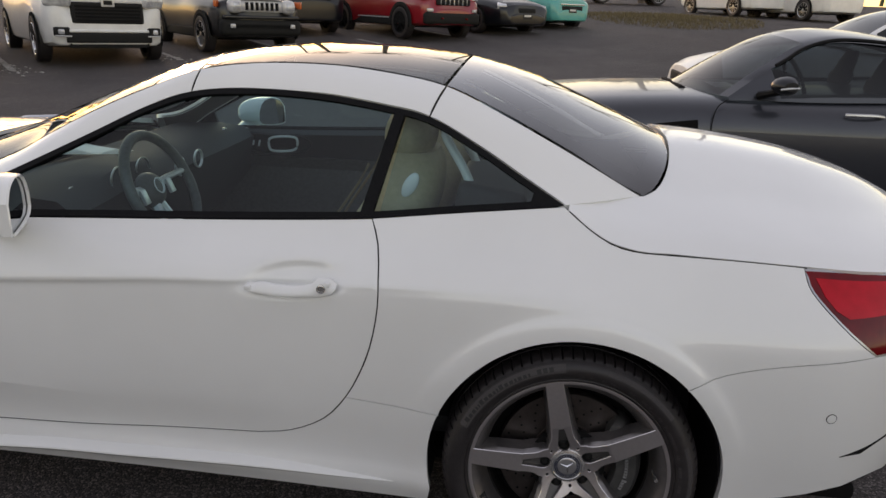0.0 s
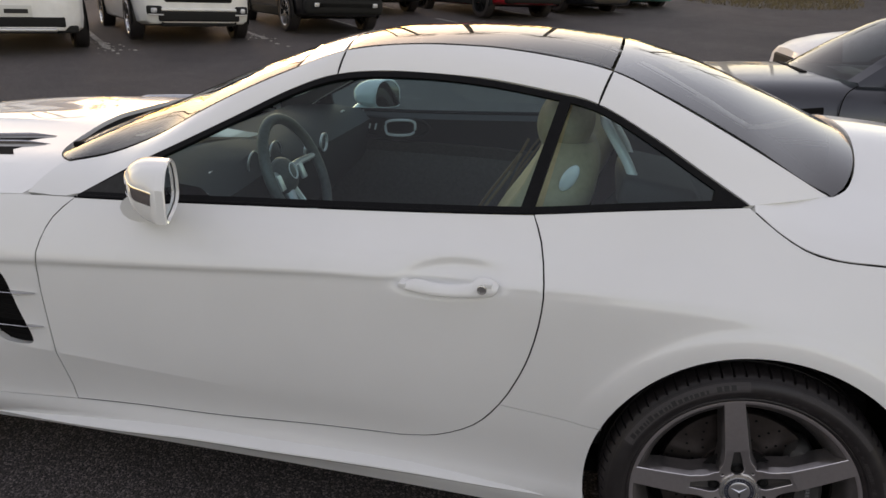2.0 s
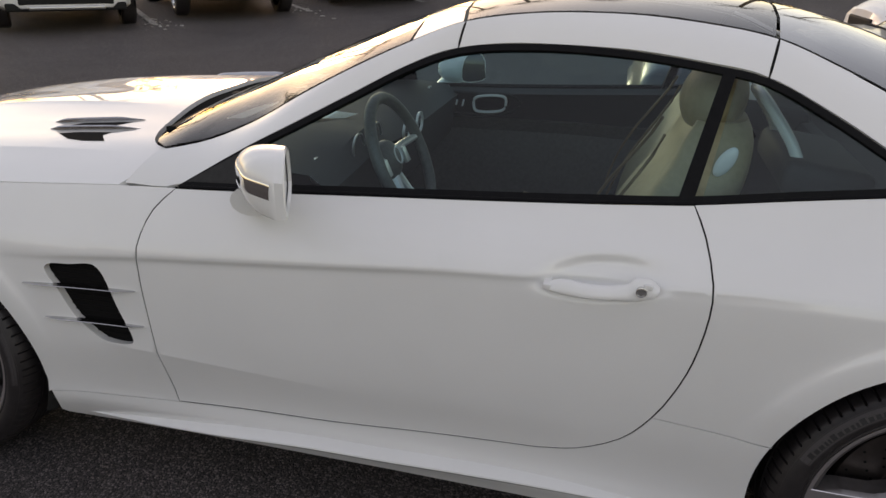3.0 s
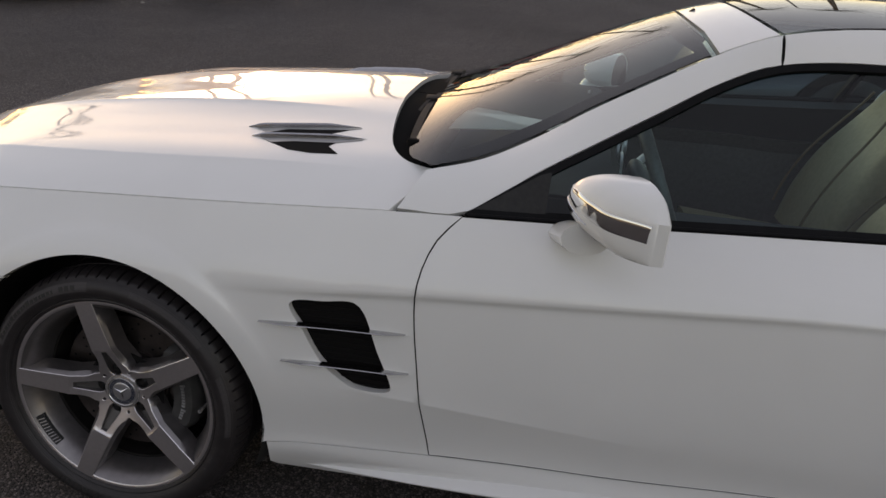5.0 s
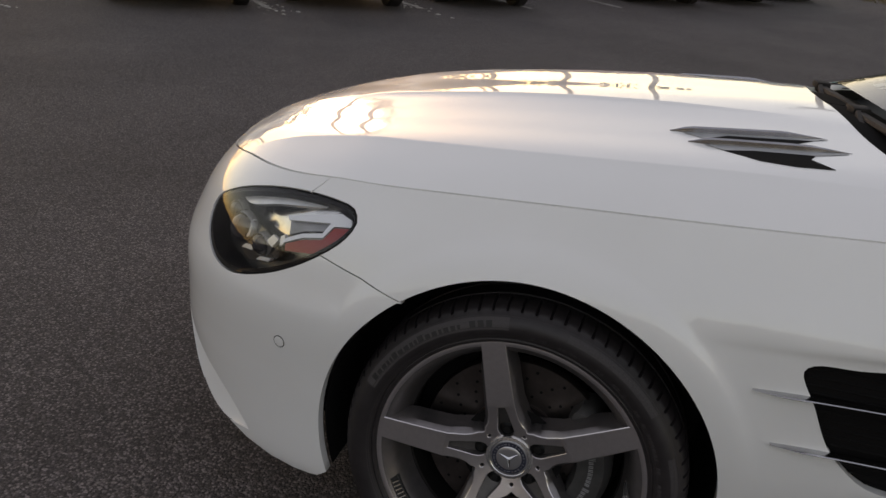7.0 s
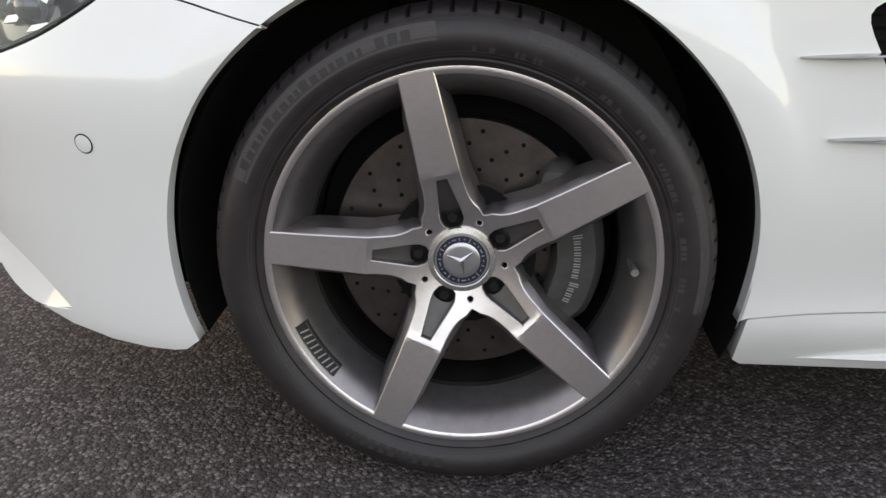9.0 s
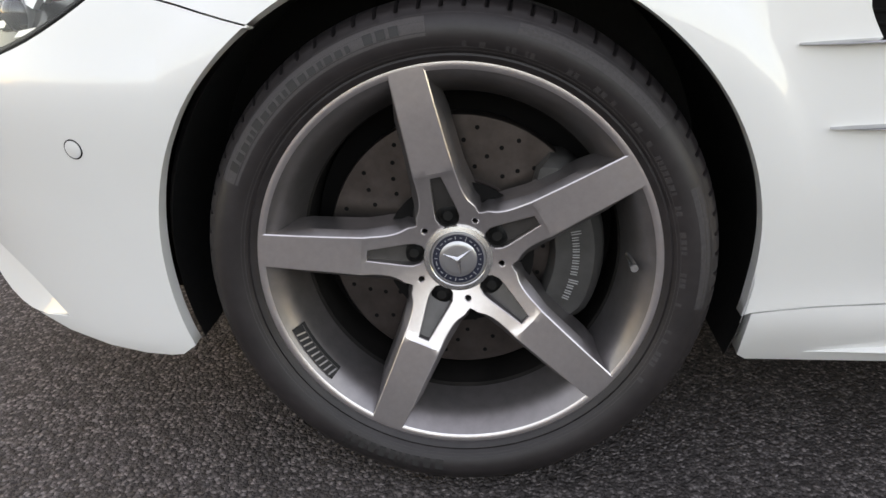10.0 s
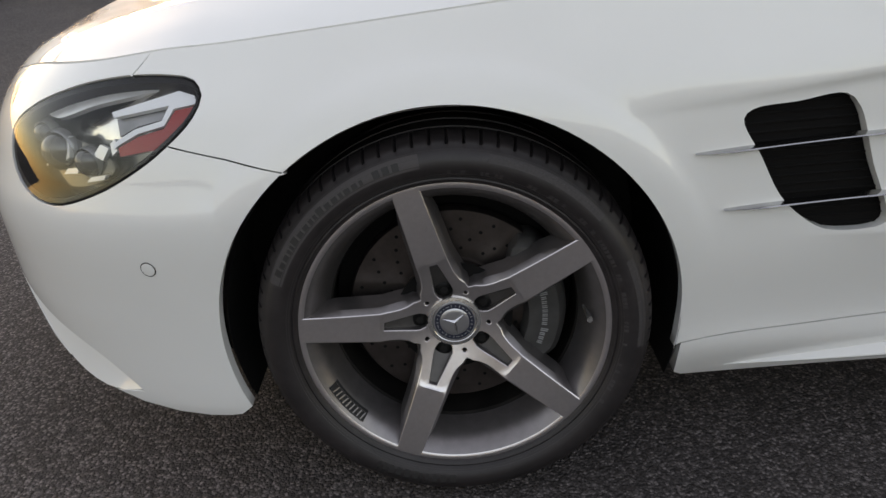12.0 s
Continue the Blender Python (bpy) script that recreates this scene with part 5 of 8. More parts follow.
def build_handle():
    """A bowed grip over a hollow in the door, with the lock at its rear end."""
    bm = bmesh.new()
    rows = []
    n = 40
    top = curve([0.0, 0.05, 0.16, 0.24, 0.34, 0.66, 0.74, 0.80, 0.90, 0.97, 1.0], [0.773, 0.780, 0.790, 0.7905, 0.787, 0.793, 0.799, 0.813, 0.813, 0.805, 0.797])
    foot = curve([0.0, 0.1, 0.3, 0.6, 0.9, 0.97, 1.0], [0.770, 0.764, 0.760, 0.7635, 0.771, 0.778, 0.790])
    for i in range(n + 1):
        t = i / n
        u = -0.850 + 0.238 * t
        z1, z0 = float(top(t)), float(foot(t))
        h = (z1 - z0) / 2
        base = -float(half_width(np.array([u]), np.array([0.735]))[0]) + 0.004
        out = base - 0.010 - 0.016 * math.sin(math.pi * (0.10 + 0.83 * t)) ** 0.8
        deep = 0.0105 - 0.003 * abs(2 * t - 1)
        # a flat outer face with rounded edges; the upper edge leans back towards the door
        ring_ = []
        for k in range(16):
            q = 6.28318 * k / 16
            cy, sz = math.cos(q), math.sin(q)
            cy, sz = math.copysign(abs(cy) ** 0.75, cy), math.copysign(abs(sz) ** 0.75, sz)
            ring_.append((u, out + deep * (1 + cy) + 0.013 * ((sz + 1) / 2) ** 1.3, z0 + h + h * sz))
        rows.append(ring_)
    vs = loft(bm, rows, True)
    bm.faces.new(vs[0])
    bm.faces.new(vs[-1][::-1])
    ob = both(part("door_handle", bm, M["paint"], car, "white bowed door handle"))
    for u in (-0.84, -0.635):
        bm = bmesh.new()
        y = -float(half_width(np.array([u]), np.array([0.725]))[0])
        box(bm, (u, y + 0.008, 0.775 + 0.12 * (u + 0.84)), (0.018, 0.040, 0.012), None, 0.004)
        both(part("handle_foot", bm, M["paint"], car))
    bm = lathe(bmesh.new(), [(0.0110, 0.006), (0.0110, -0.0008), (0.0092, -0.0014), (0.0086, 0.0006), (0.0, 0.0006)], 20)
    bmesh.ops.transform(bm, matrix=Matrix.Translation((-0.648, -float(half_width(np.array([-0.648]), np.array([0.747]))[0]) - 0.0175, 0.7905)), verts=bm.verts)
    part("door_lock", bm, M["hub_polish"], car)


build_handle()


def mirror_row(t):
    """A cut through the mirror shell at a share of its length: middle, depth and heights."""
    k = [0, 0.15, 0.4, 0.7, 0.9, 1.0]
    y = curve(k, [-0.811, -0.826, -0.869, -0.928, -0.968, -0.989])(t)
    d = curve(k, [0.065, 0.089, 0.105, 0.092, 0.060, 0.012])(t)
    lo = curve(k, [0.9255, 0.909, 0.898, 0.892, 0.891, 0.896])(t)
    hi = curve(k, [0.963, 0.999, 1.025, 1.024, 1.004, 0.978])(t)
    return float(y), float(d), float(lo), float(hi)


def mirror_point(t, ang, grow=0.0):
    y, d, lo, hi = mirror_row(t)
    c, h = (lo + hi) / 2, (hi - lo) / 2 + grow
    a = radians(ang)
    return (-1.470 + 0.40 * (-0.83 - y) - (d + grow) * max(math.sin(a), 0) ** 0.75, y, c + h * math.copysign(abs(math.cos(a)) ** 0.85, math.cos(a)))


def build_mirror():
    bm, strip_bm, slit_bm = bmesh.new(), bmesh.new(), bmesh.new()
    n = 64
    vs = loft(bm, [[mirror_point(t, a) for a in np.linspace(0, 180, n)] for t in np.linspace(0, 1, n)])
    bm.faces.new(vs[0])
    bm.faces.new(vs[-1][::-1])

    def at_height(t, z):
        y, d, lo, hi = mirror_row(t)
        q = min(max((z - (lo + hi) / 2) / ((hi - lo) / 2), -0.95), 0.95)
        return math.degrees(math.acos(math.copysign(abs(q) ** (1 / 0.85), q)))
    for target, t0, t1, z0, z1, wide in ((strip_bm, 0.20, 0.998, 0.984, 0.955, 0.0170), (slit_bm, 0.06, 0.66, 0.962, 0.935, 0.0070)):
        rows = []
        for t in np.linspace(t0, t1, 44):
            k = (t - t0) / (t1 - t0)
            z, h = z0 + (z1 - z0) * k, wide * min(1, k * 2.2 + 0.12) * (1 if target is strip_bm else min(1, (1 - k) * 3 + 0.1))
            rows.append([mirror_point(t, at_height(t, z + h), 0.0003)] + [mirror_point(t, at_height(t, z + h * q), 0.0016) for q in (0.9, 0.5, 0, -0.5, -0.9)] + [mirror_point(t, at_height(t, z - h), 0.0003)])
        loft(target, rows)
    shell = part("door_mirror", bm, M["paint"], car, "white door mirror with indicator strip")
    part("indicator_strip", strip_bm, M["strip_chrome"], shell, "dark chrome indicator strip")
    part("indicator_slit", slit_bm, M["chrome"], shell, "bright slit below the indicator")
    bm = bmesh.new()
    rim = [mirror_point(t, 0) for t in np.linspace(0, 1, 17)] + [mirror_point(t, 180) for t in np.linspace(1, 0, 17)]
    rows = []
    for dx, k in ((0.0, 1.0), (0.020, 0.995), (0.024, 0.95), (0.016, 0.90)):
        mid = np.array((-1.438, -0.909, 0.946))
        rows.append([tuple(mid + (np.array(q) - mid) * (k, k, k) + (dx, 0, 0)) for q in rim])
    loft(bm, rows, True)
    part("mirror_rim", bm, M["paint"], shell)
    bm = bmesh.new()
    mid = np.array((-1.438, -0.909, 0.946))
    bm.faces.new([bm.verts.new(tuple(mid + (np.array(q) - mid) * (0.91, 0.91, 0.91) + (0.014, 0, 0))) for q in rim])
    gl = bpy.data.materials.new("mirror_glass")
    gl.use_nodes = True
    b = gl.node_tree.nodes["Principled BSDF"]
    b.inputs["Base Color"].default_value, b.inputs["Metallic"].default_value, b.inputs["Roughness"].default_value = (0.6, 0.62, 0.64, 1), 1.0, 0.02
    part("mirror_pane", bm, gl, shell, shade=False)
    bm = bmesh.new()
    rows = [[mirror_point(t, a, 0.0015) for a in (146, 147.5)] for t in np.linspace(0.04, 0.96, 16)]
    loft(bm, rows)
    part("mirror_seam", bm, M["dark_inside"], shell)
    bm = bmesh.new()
    rows = []
    for t in np.linspace(0, 1, 9):
        c = np.array((-1.545, -0.785, 0.862)) * (1 - t) + np.array((-1.520, -0.885, 0.893)) * t
        w, h = 0.050, 0.030 + 0.006 * t
        rows.append([(c[0] + w * math.cos(q), c[1] + 0.010 * math.cos(q), c[2] + h * math.sin(q)) for q in [6.28318 * k / 14 for k in range(14)]])
    vs = loft(bm, rows, True)
    bm.faces.new(vs[0])
    bm.faces.new(vs[-1][::-1])
    part("mirror_arm", bm, M["paint"], shell)
    far = copy_thing(shell, Matrix())
    far.scale = (1, -1, 1)
    far.location = (0.04, -0.04, -0.006)
    for kid in far.children:
        if kid.name.startswith("mirror_pane"):
            # set for the driver: turned inwards and up
            kid.matrix_local = Matrix.Translation(Vector(mid)) @ pose(0.006, 0, 0, 0, -4, 3) @ Matrix.Translation(-Vector(mid))


M["strip_chrome"] = grain(material("dark_chrome", (0.80, 0.78, 0.75), 0.06, 1.0), 20, (0.74, 0.72, 0.69), (0.84, 0.82, 0.79))
build_mirror()


def build_headlamp():
    """A deep smoked bowl behind a clear cover, with chrome wings, a running light, a side reflector and dark projector pods."""
    inward = np.array((0.10, 0.95, -0.28))

    def deep(d, slope=0.0):
        def f(v):
            p = flank(v)
            k = d + slope * (v[:, 0] + 3.13)
            return p + inward * (k[:, None] if hasattr(k, "shape") else k)
        return f

    def plate(name, line, d, mat, label, bend=40, slope=0.0, depth=0.010):
        outline = tidy(smooth(line, bend, True)) if bend else tidy(line)
        return both(panel(name, outline, deep(d, slope), M[mat], car, label, step=0.02, gap=0, depth=depth))
    both(panel("headlamp", tidy(inset(lamp_line, -0.004)), deep(0.075), M["lamp_bowl"], car, "clear headlamp with smoked bowl and chrome inside", step=0.02, gap=0, depth=0.002))
    both(panel("headlamp_cover", tidy(inset(lamp_line, 0.003)), flank, M["lamp_glass"], car, "clear headlamp cover", step=0.03, gap=0, depth=0.004))
    both(panel("headlamp_rim", tidy(inset(lamp_line, 0.001)), deep(0.005), M["black_trim"], car, "black headlamp rim", step=0.03, holes=[tidy(inset(lamp_line, 0.0095))], gap=0, depth=0.075))
    plate("chrome_wing", [(-3.292, 0.708), (-3.20, 0.742), (-3.08, 0.757), (-2.985, 0.752), (-3.05, 0.737), (-3.105, 0.722), (-3.10, 0.690), (-3.17, 0.688), (-3.235, 0.694)], 0.052, "lamp_chrome", "smooth chrome reflector", 40, -0.22)
    plate("lamp_reflector", [(-3.300, 0.716), (-3.20, 0.750), (-3.08, 0.763), (-2.985, 0.757), (-3.06, 0.749), (-3.165, 0.733), (-3.262, 0.710)], 0.030, "lamp_silver", "bright lamp reflector", 60)
    plate("lamp_shelf", [(-3.105, 0.716), (-2.998, 0.731), (-3.012, 0.716), (-3.060, 0.707), (-3.095, 0.692)], 0.028, "lamp_grey", "grey ribbed shelf", 0)
    plate("running_light", [(-3.109, 0.7255), (-2.979, 0.751), (-2.950, 0.744), (-2.945, 0.7335), (-2.986, 0.729), (-3.003, 0.707), (-3.051, 0.697), (-3.087, 0.681), (-3.096, 0.675), (-3.098, 0.681), (-3.088, 0.689), (-3.055, 0.704), (-3.007, 0.714), (-2.996, 0.733), (-3.102, 0.7185)], 0.014, "lamp_white", "white running light strip", 0)
    plate("side_reflector", [(-3.090, 0.6765), (-3.050, 0.693), (-3.004, 0.703), (-2.985, 0.7265), (-2.947, 0.731), (-2.961, 0.711), (-2.990, 0.687), (-3.019, 0.674), (-3.086, 0.664)], 0.016, "amber_red", "red side reflector", 0)
    plate("lamp_pod", [(-3.345, 0.700), (-3.285, 0.692), (-3.22, 0.684), (-3.135, 0.664), (-3.118, 0.640), (-3.18, 0.612), (-3.26, 0.612), (-3.335, 0.650)], 0.046, "lamp_pod", "glossy black inner lamp housing", 40)
    for u, z, du, dz, tw in ((-3.223, 0.668, 0.006, 0.018, 0.3), (-3.208, 0.634, 0.020, 0.005, 0.1), (-3.140, 0.668, 0.013, 0.012, -0.4), (-3.113, 0.676, 0.008, 0.010, 0.5), (-3.150, 0.627, 0.022, 0.004, 0.15), (-3.270, 0.655, 0.006, 0.022, -0.2), (-3.178, 0.648, 0.008, 0.010, 0.6)):
        c, t = math.cos(tw), math.sin(tw)
        plate("lamp_bracket", [(u + c * a * du - t * b * dz, z + t * a * du + c * b * dz) for a, b in ((-1, -1), (0.7, -0.8), (1, 1), (-0.5, 0.8))], 0.034, "lamp_silver", "small bright bracket", 0, depth=0.008)
    for u, z, r in ((-3.245, 0.660, 0.032), (-3.172, 0.650, 0.022), (-3.300, 0.682, 0.020)):
        c = deep(0.040)(np.array([[u, z]]))[0]
        for sg in (-1, 1):
            bm = bmesh.new()
            bmesh.ops.create_uvsphere(bm, u_segments=20, v_segments=12, radius=r)
            bmesh.ops.transform(bm, matrix=Matrix.Translation((c[0], c[1] * -sg, c[2])) @ Matrix.Diagonal((1, 0.7, 1, 1)), verts=bm.verts)
            part("lamp_lens", bm, M["lens_dark"], car, "round lamp lens")
            bm = lathe(bmesh.new(), [(r * 1.02, 0.0), (r * 1.14, -0.004), (r * 1.20, 0.0), (r * 1.20, 0.012), (r * 1.02, 0.012), (r * 1.02, 0.0)], 24)
            bmesh.ops.transform(bm, matrix=Matrix.Translation((c[0], c[1] * -sg, c[2])) @ pose(0, 0, 0, 0, 0, 25 * sg), verts=bm.verts)
            part("lens_ring", bm, M["lamp_grey"], car)


M["lamp_chrome"] = grain(material("chrome_reflector", (0.72, 0.71, 0.69), 0.16, 1.0), 24, (0.55, 0.54, 0.52), (0.80, 0.79, 0.77), rough=(0.08, 0.26))
M["lamp_pod"] = grain(material("gloss_black_housing", (0.02, 0.02, 0.021), 0.18, 0.0, 0.6), 30, (0.012, 0.012, 0.013), (0.035, 0.034, 0.033))
M["lamp_bowl"] = grain(material("smoked_lamp_bowl", (0.2, 0.2, 0.18), 0.22, 0.8), 18, (0.13, 0.13, 0.12), (0.34, 0.33, 0.30))
M["lamp_grey"] = grain(material("mid_grey_bezel", (0.30, 0.30, 0.30), 0.25, 0.6), 16, (0.20, 0.20, 0.20), (0.42, 0.42, 0.42))
M["lamp_silver"] = grain(material("bright_reflector", (0.8, 0.8, 0.8), 0.3, 0.5), 30, (0.72, 0.72, 0.72), (0.86, 0.86, 0.86))
M["lamp_white"] = material("white_light_guide", (0.85, 0.86, 0.88), 0.2, 0, 0.5)
M["lens_dark"] = material("dark_glass_lens", (0.03, 0.03, 0.035), 0.03, 0.0, 1.0)
build_headlamp()


def build_small_parts():
    # parking sensors, front and rear
    for u, z in ((-3.056, 0.487), (0.612, 0.556)):
        p = flank(np.array([[u, z], [u + 0.01, z], [u, z + 0.01]]))
        n = Vector(np.cross(p[2] - p[0], p[1] - p[0])).normalized()
        if n.y > 0:
            n = -n
        bm = lathe(bmesh.new(), [(0.0115, 0.002), (0.0115, -0.0012), (0.0100, -0.0016), (0.0, -0.0018)], 24)
        bmesh.ops.transform(bm, matrix=Matrix.Translation(p[0]) @ n.to_track_quat("-Y", "Z").to_matrix().to_4x4(), verts=bm.verts)
        part("parking_sensor", bm, M["paint"], car, "round white parking sensor")
        bm = lathe(bmesh.new(), [(0.0132, 0.001), (0.0132, -0.0006), (0.0116, -0.0006)], 24)
        bmesh.ops.transform(bm, matrix=Matrix.Translation(p[0]) @ n.to_track_quat("-Y", "Z").to_matrix().to_4x4(), verts=bm.verts)
        part("sensor_ring", bm, M["black_trim"], car)
    # the blade along the sill, and the joint of its front piece
    bm = bmesh.new()
    rows = []
    blade_z = curve([-2.12, -1.9, -1.7, -1.5, -1.2, -0.88, -0.63, -0.455], [0.186, 0.213, 0.237, 0.256, 0.264, 0.270, 0.257, 0.238])
    blade_w = curve([-2.12, -2.0, -1.7, -1.2, -0.8, -0.6, -0.455], [0.0, 0.010, 0.026, 0.030, 0.026, 0.014, 0.0])
    for u in np.linspace(-2.12, -0.455, 70):
        z, w = float(blade_z(u)), float(blade_w(u))
        k = min(1.0, w / 0.03)
        p = flank(np.array([[u, z], [u, 0.178]]))
        y, yl = p[0, 1], p[1, 1]
        rows.append([(u, y + 0.004, z + 0.0015), (u, y - 0.002 * k, z - 0.001), (u, y - w * 0.5, z - 0.006 * k), (u, y - w, z - 0.014 * k), (u, y - w - 0.0015 * k, z - 0.018 * k),
                     (u, y - w + 0.003 * k, z - 0.025 * k), (u, y + 0.006, z - 0.034 * k - 0.004), (u, y + 0.02, z - 0.036 * k - 0.004)])
    loft(bm, rows)
    both(part("sill_blade", bm, M["paint"], car, "white sill blade"))
    # the rear bumper's side slot
    slot = [(0.66, 0.445), (0.74, 0.470), (0.82, 0.505), (0.80, 0.490), (0.72, 0.450)]
    both(panel("bumper_slot", slot, flank, M["dark_inside"], car, "dark slot in the rear bumper", step=0.02, gap=0, lift=0.002))
    # the blade at the front corner: a facet that leaves the bumper along a crease
    n = min(len(fin_top), len(fin_low))
    a, b = flank(np.array(fin_top[:n])), flank(np.array(fin_low[:n]))
    out = np.array((-0.40, -0.92, 0.0))
    rows = []
    for i in range(n):
        k = max(math.sin(math.pi * i / (n - 1)), 0.0) ** 0.6
        sunk = a[i] - out * (0.004 + 0.034 * k)
        edge = b[i] - out * 0.0015
        rows.append([tuple(a[i] - out * 0.001), tuple(sunk), tuple(sunk * 0.5 + edge * 0.5), tuple(edge), tuple(edge - out * 0.01)])
    bm = bmesh.new()
    loft(bm, rows)
    both(part("bumper_blade", bm, M["paint"], car, "white blade at the bumper's corner"))


build_small_parts()


def build_cabin():
    """What shows through the tinted glass: dash, wheel, seats, far door trim, mirror, roll bars."""
    bm = bmesh.new()
    rows = []
    for y in np.linspace(-0.70, 0.70, 15):
        k = 1 - 0.15 * abs(y / 0.7) ** 3
        hump = 0.035 * math.exp(-((y + 0.33) / 0.17) ** 2)
        rows.append([(-1.90, y, 0.86), (-1.78, y, 0.905 * 1.0), (-1.58, y, 0.915 + hump), (-1.46, y, 0.905 + hump), (-1.41, y, 0.865 + hump * 0.5), (-1.44, y, 0.70), (-1.60, y, 0.52)])
    loft(bm, rows)
    part("dashboard", bm, M["dash"], car, "black leather dashboard")
    bm = bmesh.new()
    box(bm, (-1.15, 0, 0.52), (1.0, 0.24, 0.24), None, 0.05, 3)
    part("centre_console", bm, M["dash"], car)
    bm = bmesh.new()
    box(bm, (-1.0, 0, 0.33), (1.9, 1.46, 0.06), None, 0.02)
    box(bm, (-0.22, 0, 0.64), (0.06, 1.36, 0.62), pose(0, 0, 0, 0, 12, 0), 0.02)
    part("cabin_floor", bm, M["dash"], car)
    bm = bmesh.new()
    box(bm, (-0.02, 0, 0.90), (0.52, 1.26, 0.06), pose(0, 0, 0, 0, -6, 0), 0.02)
    part("parcel_shelf", bm, M["dash"], car)
    for s in (-1, 1):
        bm = bmesh.new()
        rows = []
        for x in np.linspace(-1.72, -0.45, 14):
            yt = float(half_width(np.array([x]), np.array([float(belt_z(x))]))[0])
            yb = float(half_width(np.array([x]), np.array([0.80]))[0])
            up = 0.016 if s > 0 else 0.0
            rows.append([(x, s * (yt - 0.030), float(belt_z(x)) - 0.012 + up), (x, s * (min(yt, yb) - 0.070), float(belt_z(x)) - 0.03 + up), (x, s * (yb - 0.085), 0.76), (x, s * (yb - 0.060), 0.70), (x, s * (yb - 0.10), 0.62), (x, s * (yb - 0.07), 0.36)])
        loft(bm, [r[:3] for r in rows])
        upper = part("door_trim", bm, M["dash"], car, "black leather door trim with satin handle")
        bm = bmesh.new()
        loft(bm, [[r[2], (r[2][0], r[2][1] * 0.985, 0.755)] + r[3:] for r in rows])
        part("door_pocket", bm, M["door_trim"], upper, "grey-brown lower door trim")
        bm = bmesh.new()
        oval = [(-1.46, 0.800), (-1.40, 0.786), (-1.25, 0.790), (-1.16, 0.812), (-1.140, 0.845), (-1.175, 0.872), (-1.30, 0.872), (-1.46, 0.862)]
        ring_ = smooth([(x, s * 0.690, z) for x, z in oval], 40, True)
        tube(bm, ring_ + [ring_[0]], 0.008, 6, False)
        part("handle_surround", bm, M["black_plastic"], upper)
        # the frame's white colour stands in for sky reflected in the silver
        bm = bmesh.new()
        frame_ = smooth([(x, s * 0.684, z) for x, z in ((-1.335, 0.812), (-1.325, 0.802), (-1.225, 0.808), (-1.207, 0.820), (-1.203, 0.858), (-1.215, 0.868), (-1.320, 0.862), (-1.337, 0.850))], 60, True)
        tube(bm, frame_ + [frame_[0]], 0.0062, 8, False)
        part("inner_handle", bm, M["lamp_white"], upper, "satin silver inner door handle, sky gleam painted white")
        bm = bmesh.new()
        box(bm, (-1.270, s * 0.690, 0.835), (0.12, 0.010, 0.052), None, 0.004)
        part("handle_well", bm, M["dark_inside"], upper)
        for i in range(3):
            bm = bmesh.new()
            box(bm, (-1.385 - 0.028 * i, s * 0.688, 0.832), (0.008, 0.010, 0.030 - 0.006 * (i == 1)), pose(0, 0, 0, 0, 12, 0), 0.003)
            part("seat_switch", bm, M["lamp_white"], upper)
    # steering wheel
    c, tilt = Vector((-1.330, -0.345, 0.872)), pose(0, 0, 0, 0, -24, 0)
    bm = bmesh.new()
    ringl = [c + tilt @ Vector((0, 0.178 * math.cos(q), 0.178 * math.sin(q) * (1.0 if math.sin(q) > -0.8 else 0.96))) for q in [6.28318 * k / 48 for k in range(49)]]
    tube(bm, ringl, 0.0170, 10, False)
    wheel = part("steering_wheel", bm, M["wheel_leather"], car, "grey leather steering wheel with silver spokes")
    hub = c + tilt @ Vector((-0.045, 0, 0.006))
    bm = bmesh.new()
    bmesh.ops.create_uvsphere(bm, u_segments=20, v_segments=12, radius=0.070, matrix=Matrix.Translation(hub) @ tilt @ Matrix.Diagonal((0.45, 1.10, 0.85, 1)))
    part("horn_pad", bm, M["wheel_leather"], wheel)
    for q in (172, 8, 255, 285):
        bm = bmesh.new()
        d = Vector((0, math.cos(radians(q)), math.sin(radians(q))))
        tube(bm, [hub + tilt @ (d * 0.055), hub + tilt @ (d * 0.115 + Vector((0.012, 0, 0))), c + tilt @ (d * 0.170)], [0.018, 0.012, 0.010], 8)
        part("wheel_spoke", bm, M["lamp_silver"], wheel)
    bm = lathe(bmesh.new(), [(0.024, 0.0), (0.028, -0.004), (0.024, -0.005), (0.022, 0.0)], 24)
    bmesh.ops.transform(bm, matrix=Matrix.Translation(hub + tilt @ Vector((0.034, 0, 0.004))) @ tilt @ pose(0, 0, 0, 0, 0, 90), verts=bm.verts)
    part("wheel_badge", bm, M["lamp_white"], wheel)
    for sg in (-1, 1):
        bm = bmesh.new()
        box(bm, hub + tilt @ Vector((0.022, sg * 0.085, -0.012)), (0.012, 0.030, 0.050), tilt, 0.004)
        part("wheel_buttons", bm, M["lamp_silver"], wheel)
    for y in (-0.42, -0.27):
        bm = lathe(bmesh.new(), [(0.044, 0.004), (0.046, -0.002), (0.042, -0.003), (0.041, 0.004)], 28)
        bmesh.ops.transform(bm, matrix=Matrix.Translation((-1.435, y, 0.905)) @ pose(0, 0, 0, 0, 0, 90), verts=bm.verts)
        part("instrument_ring", bm, M["silver_trim"], car)
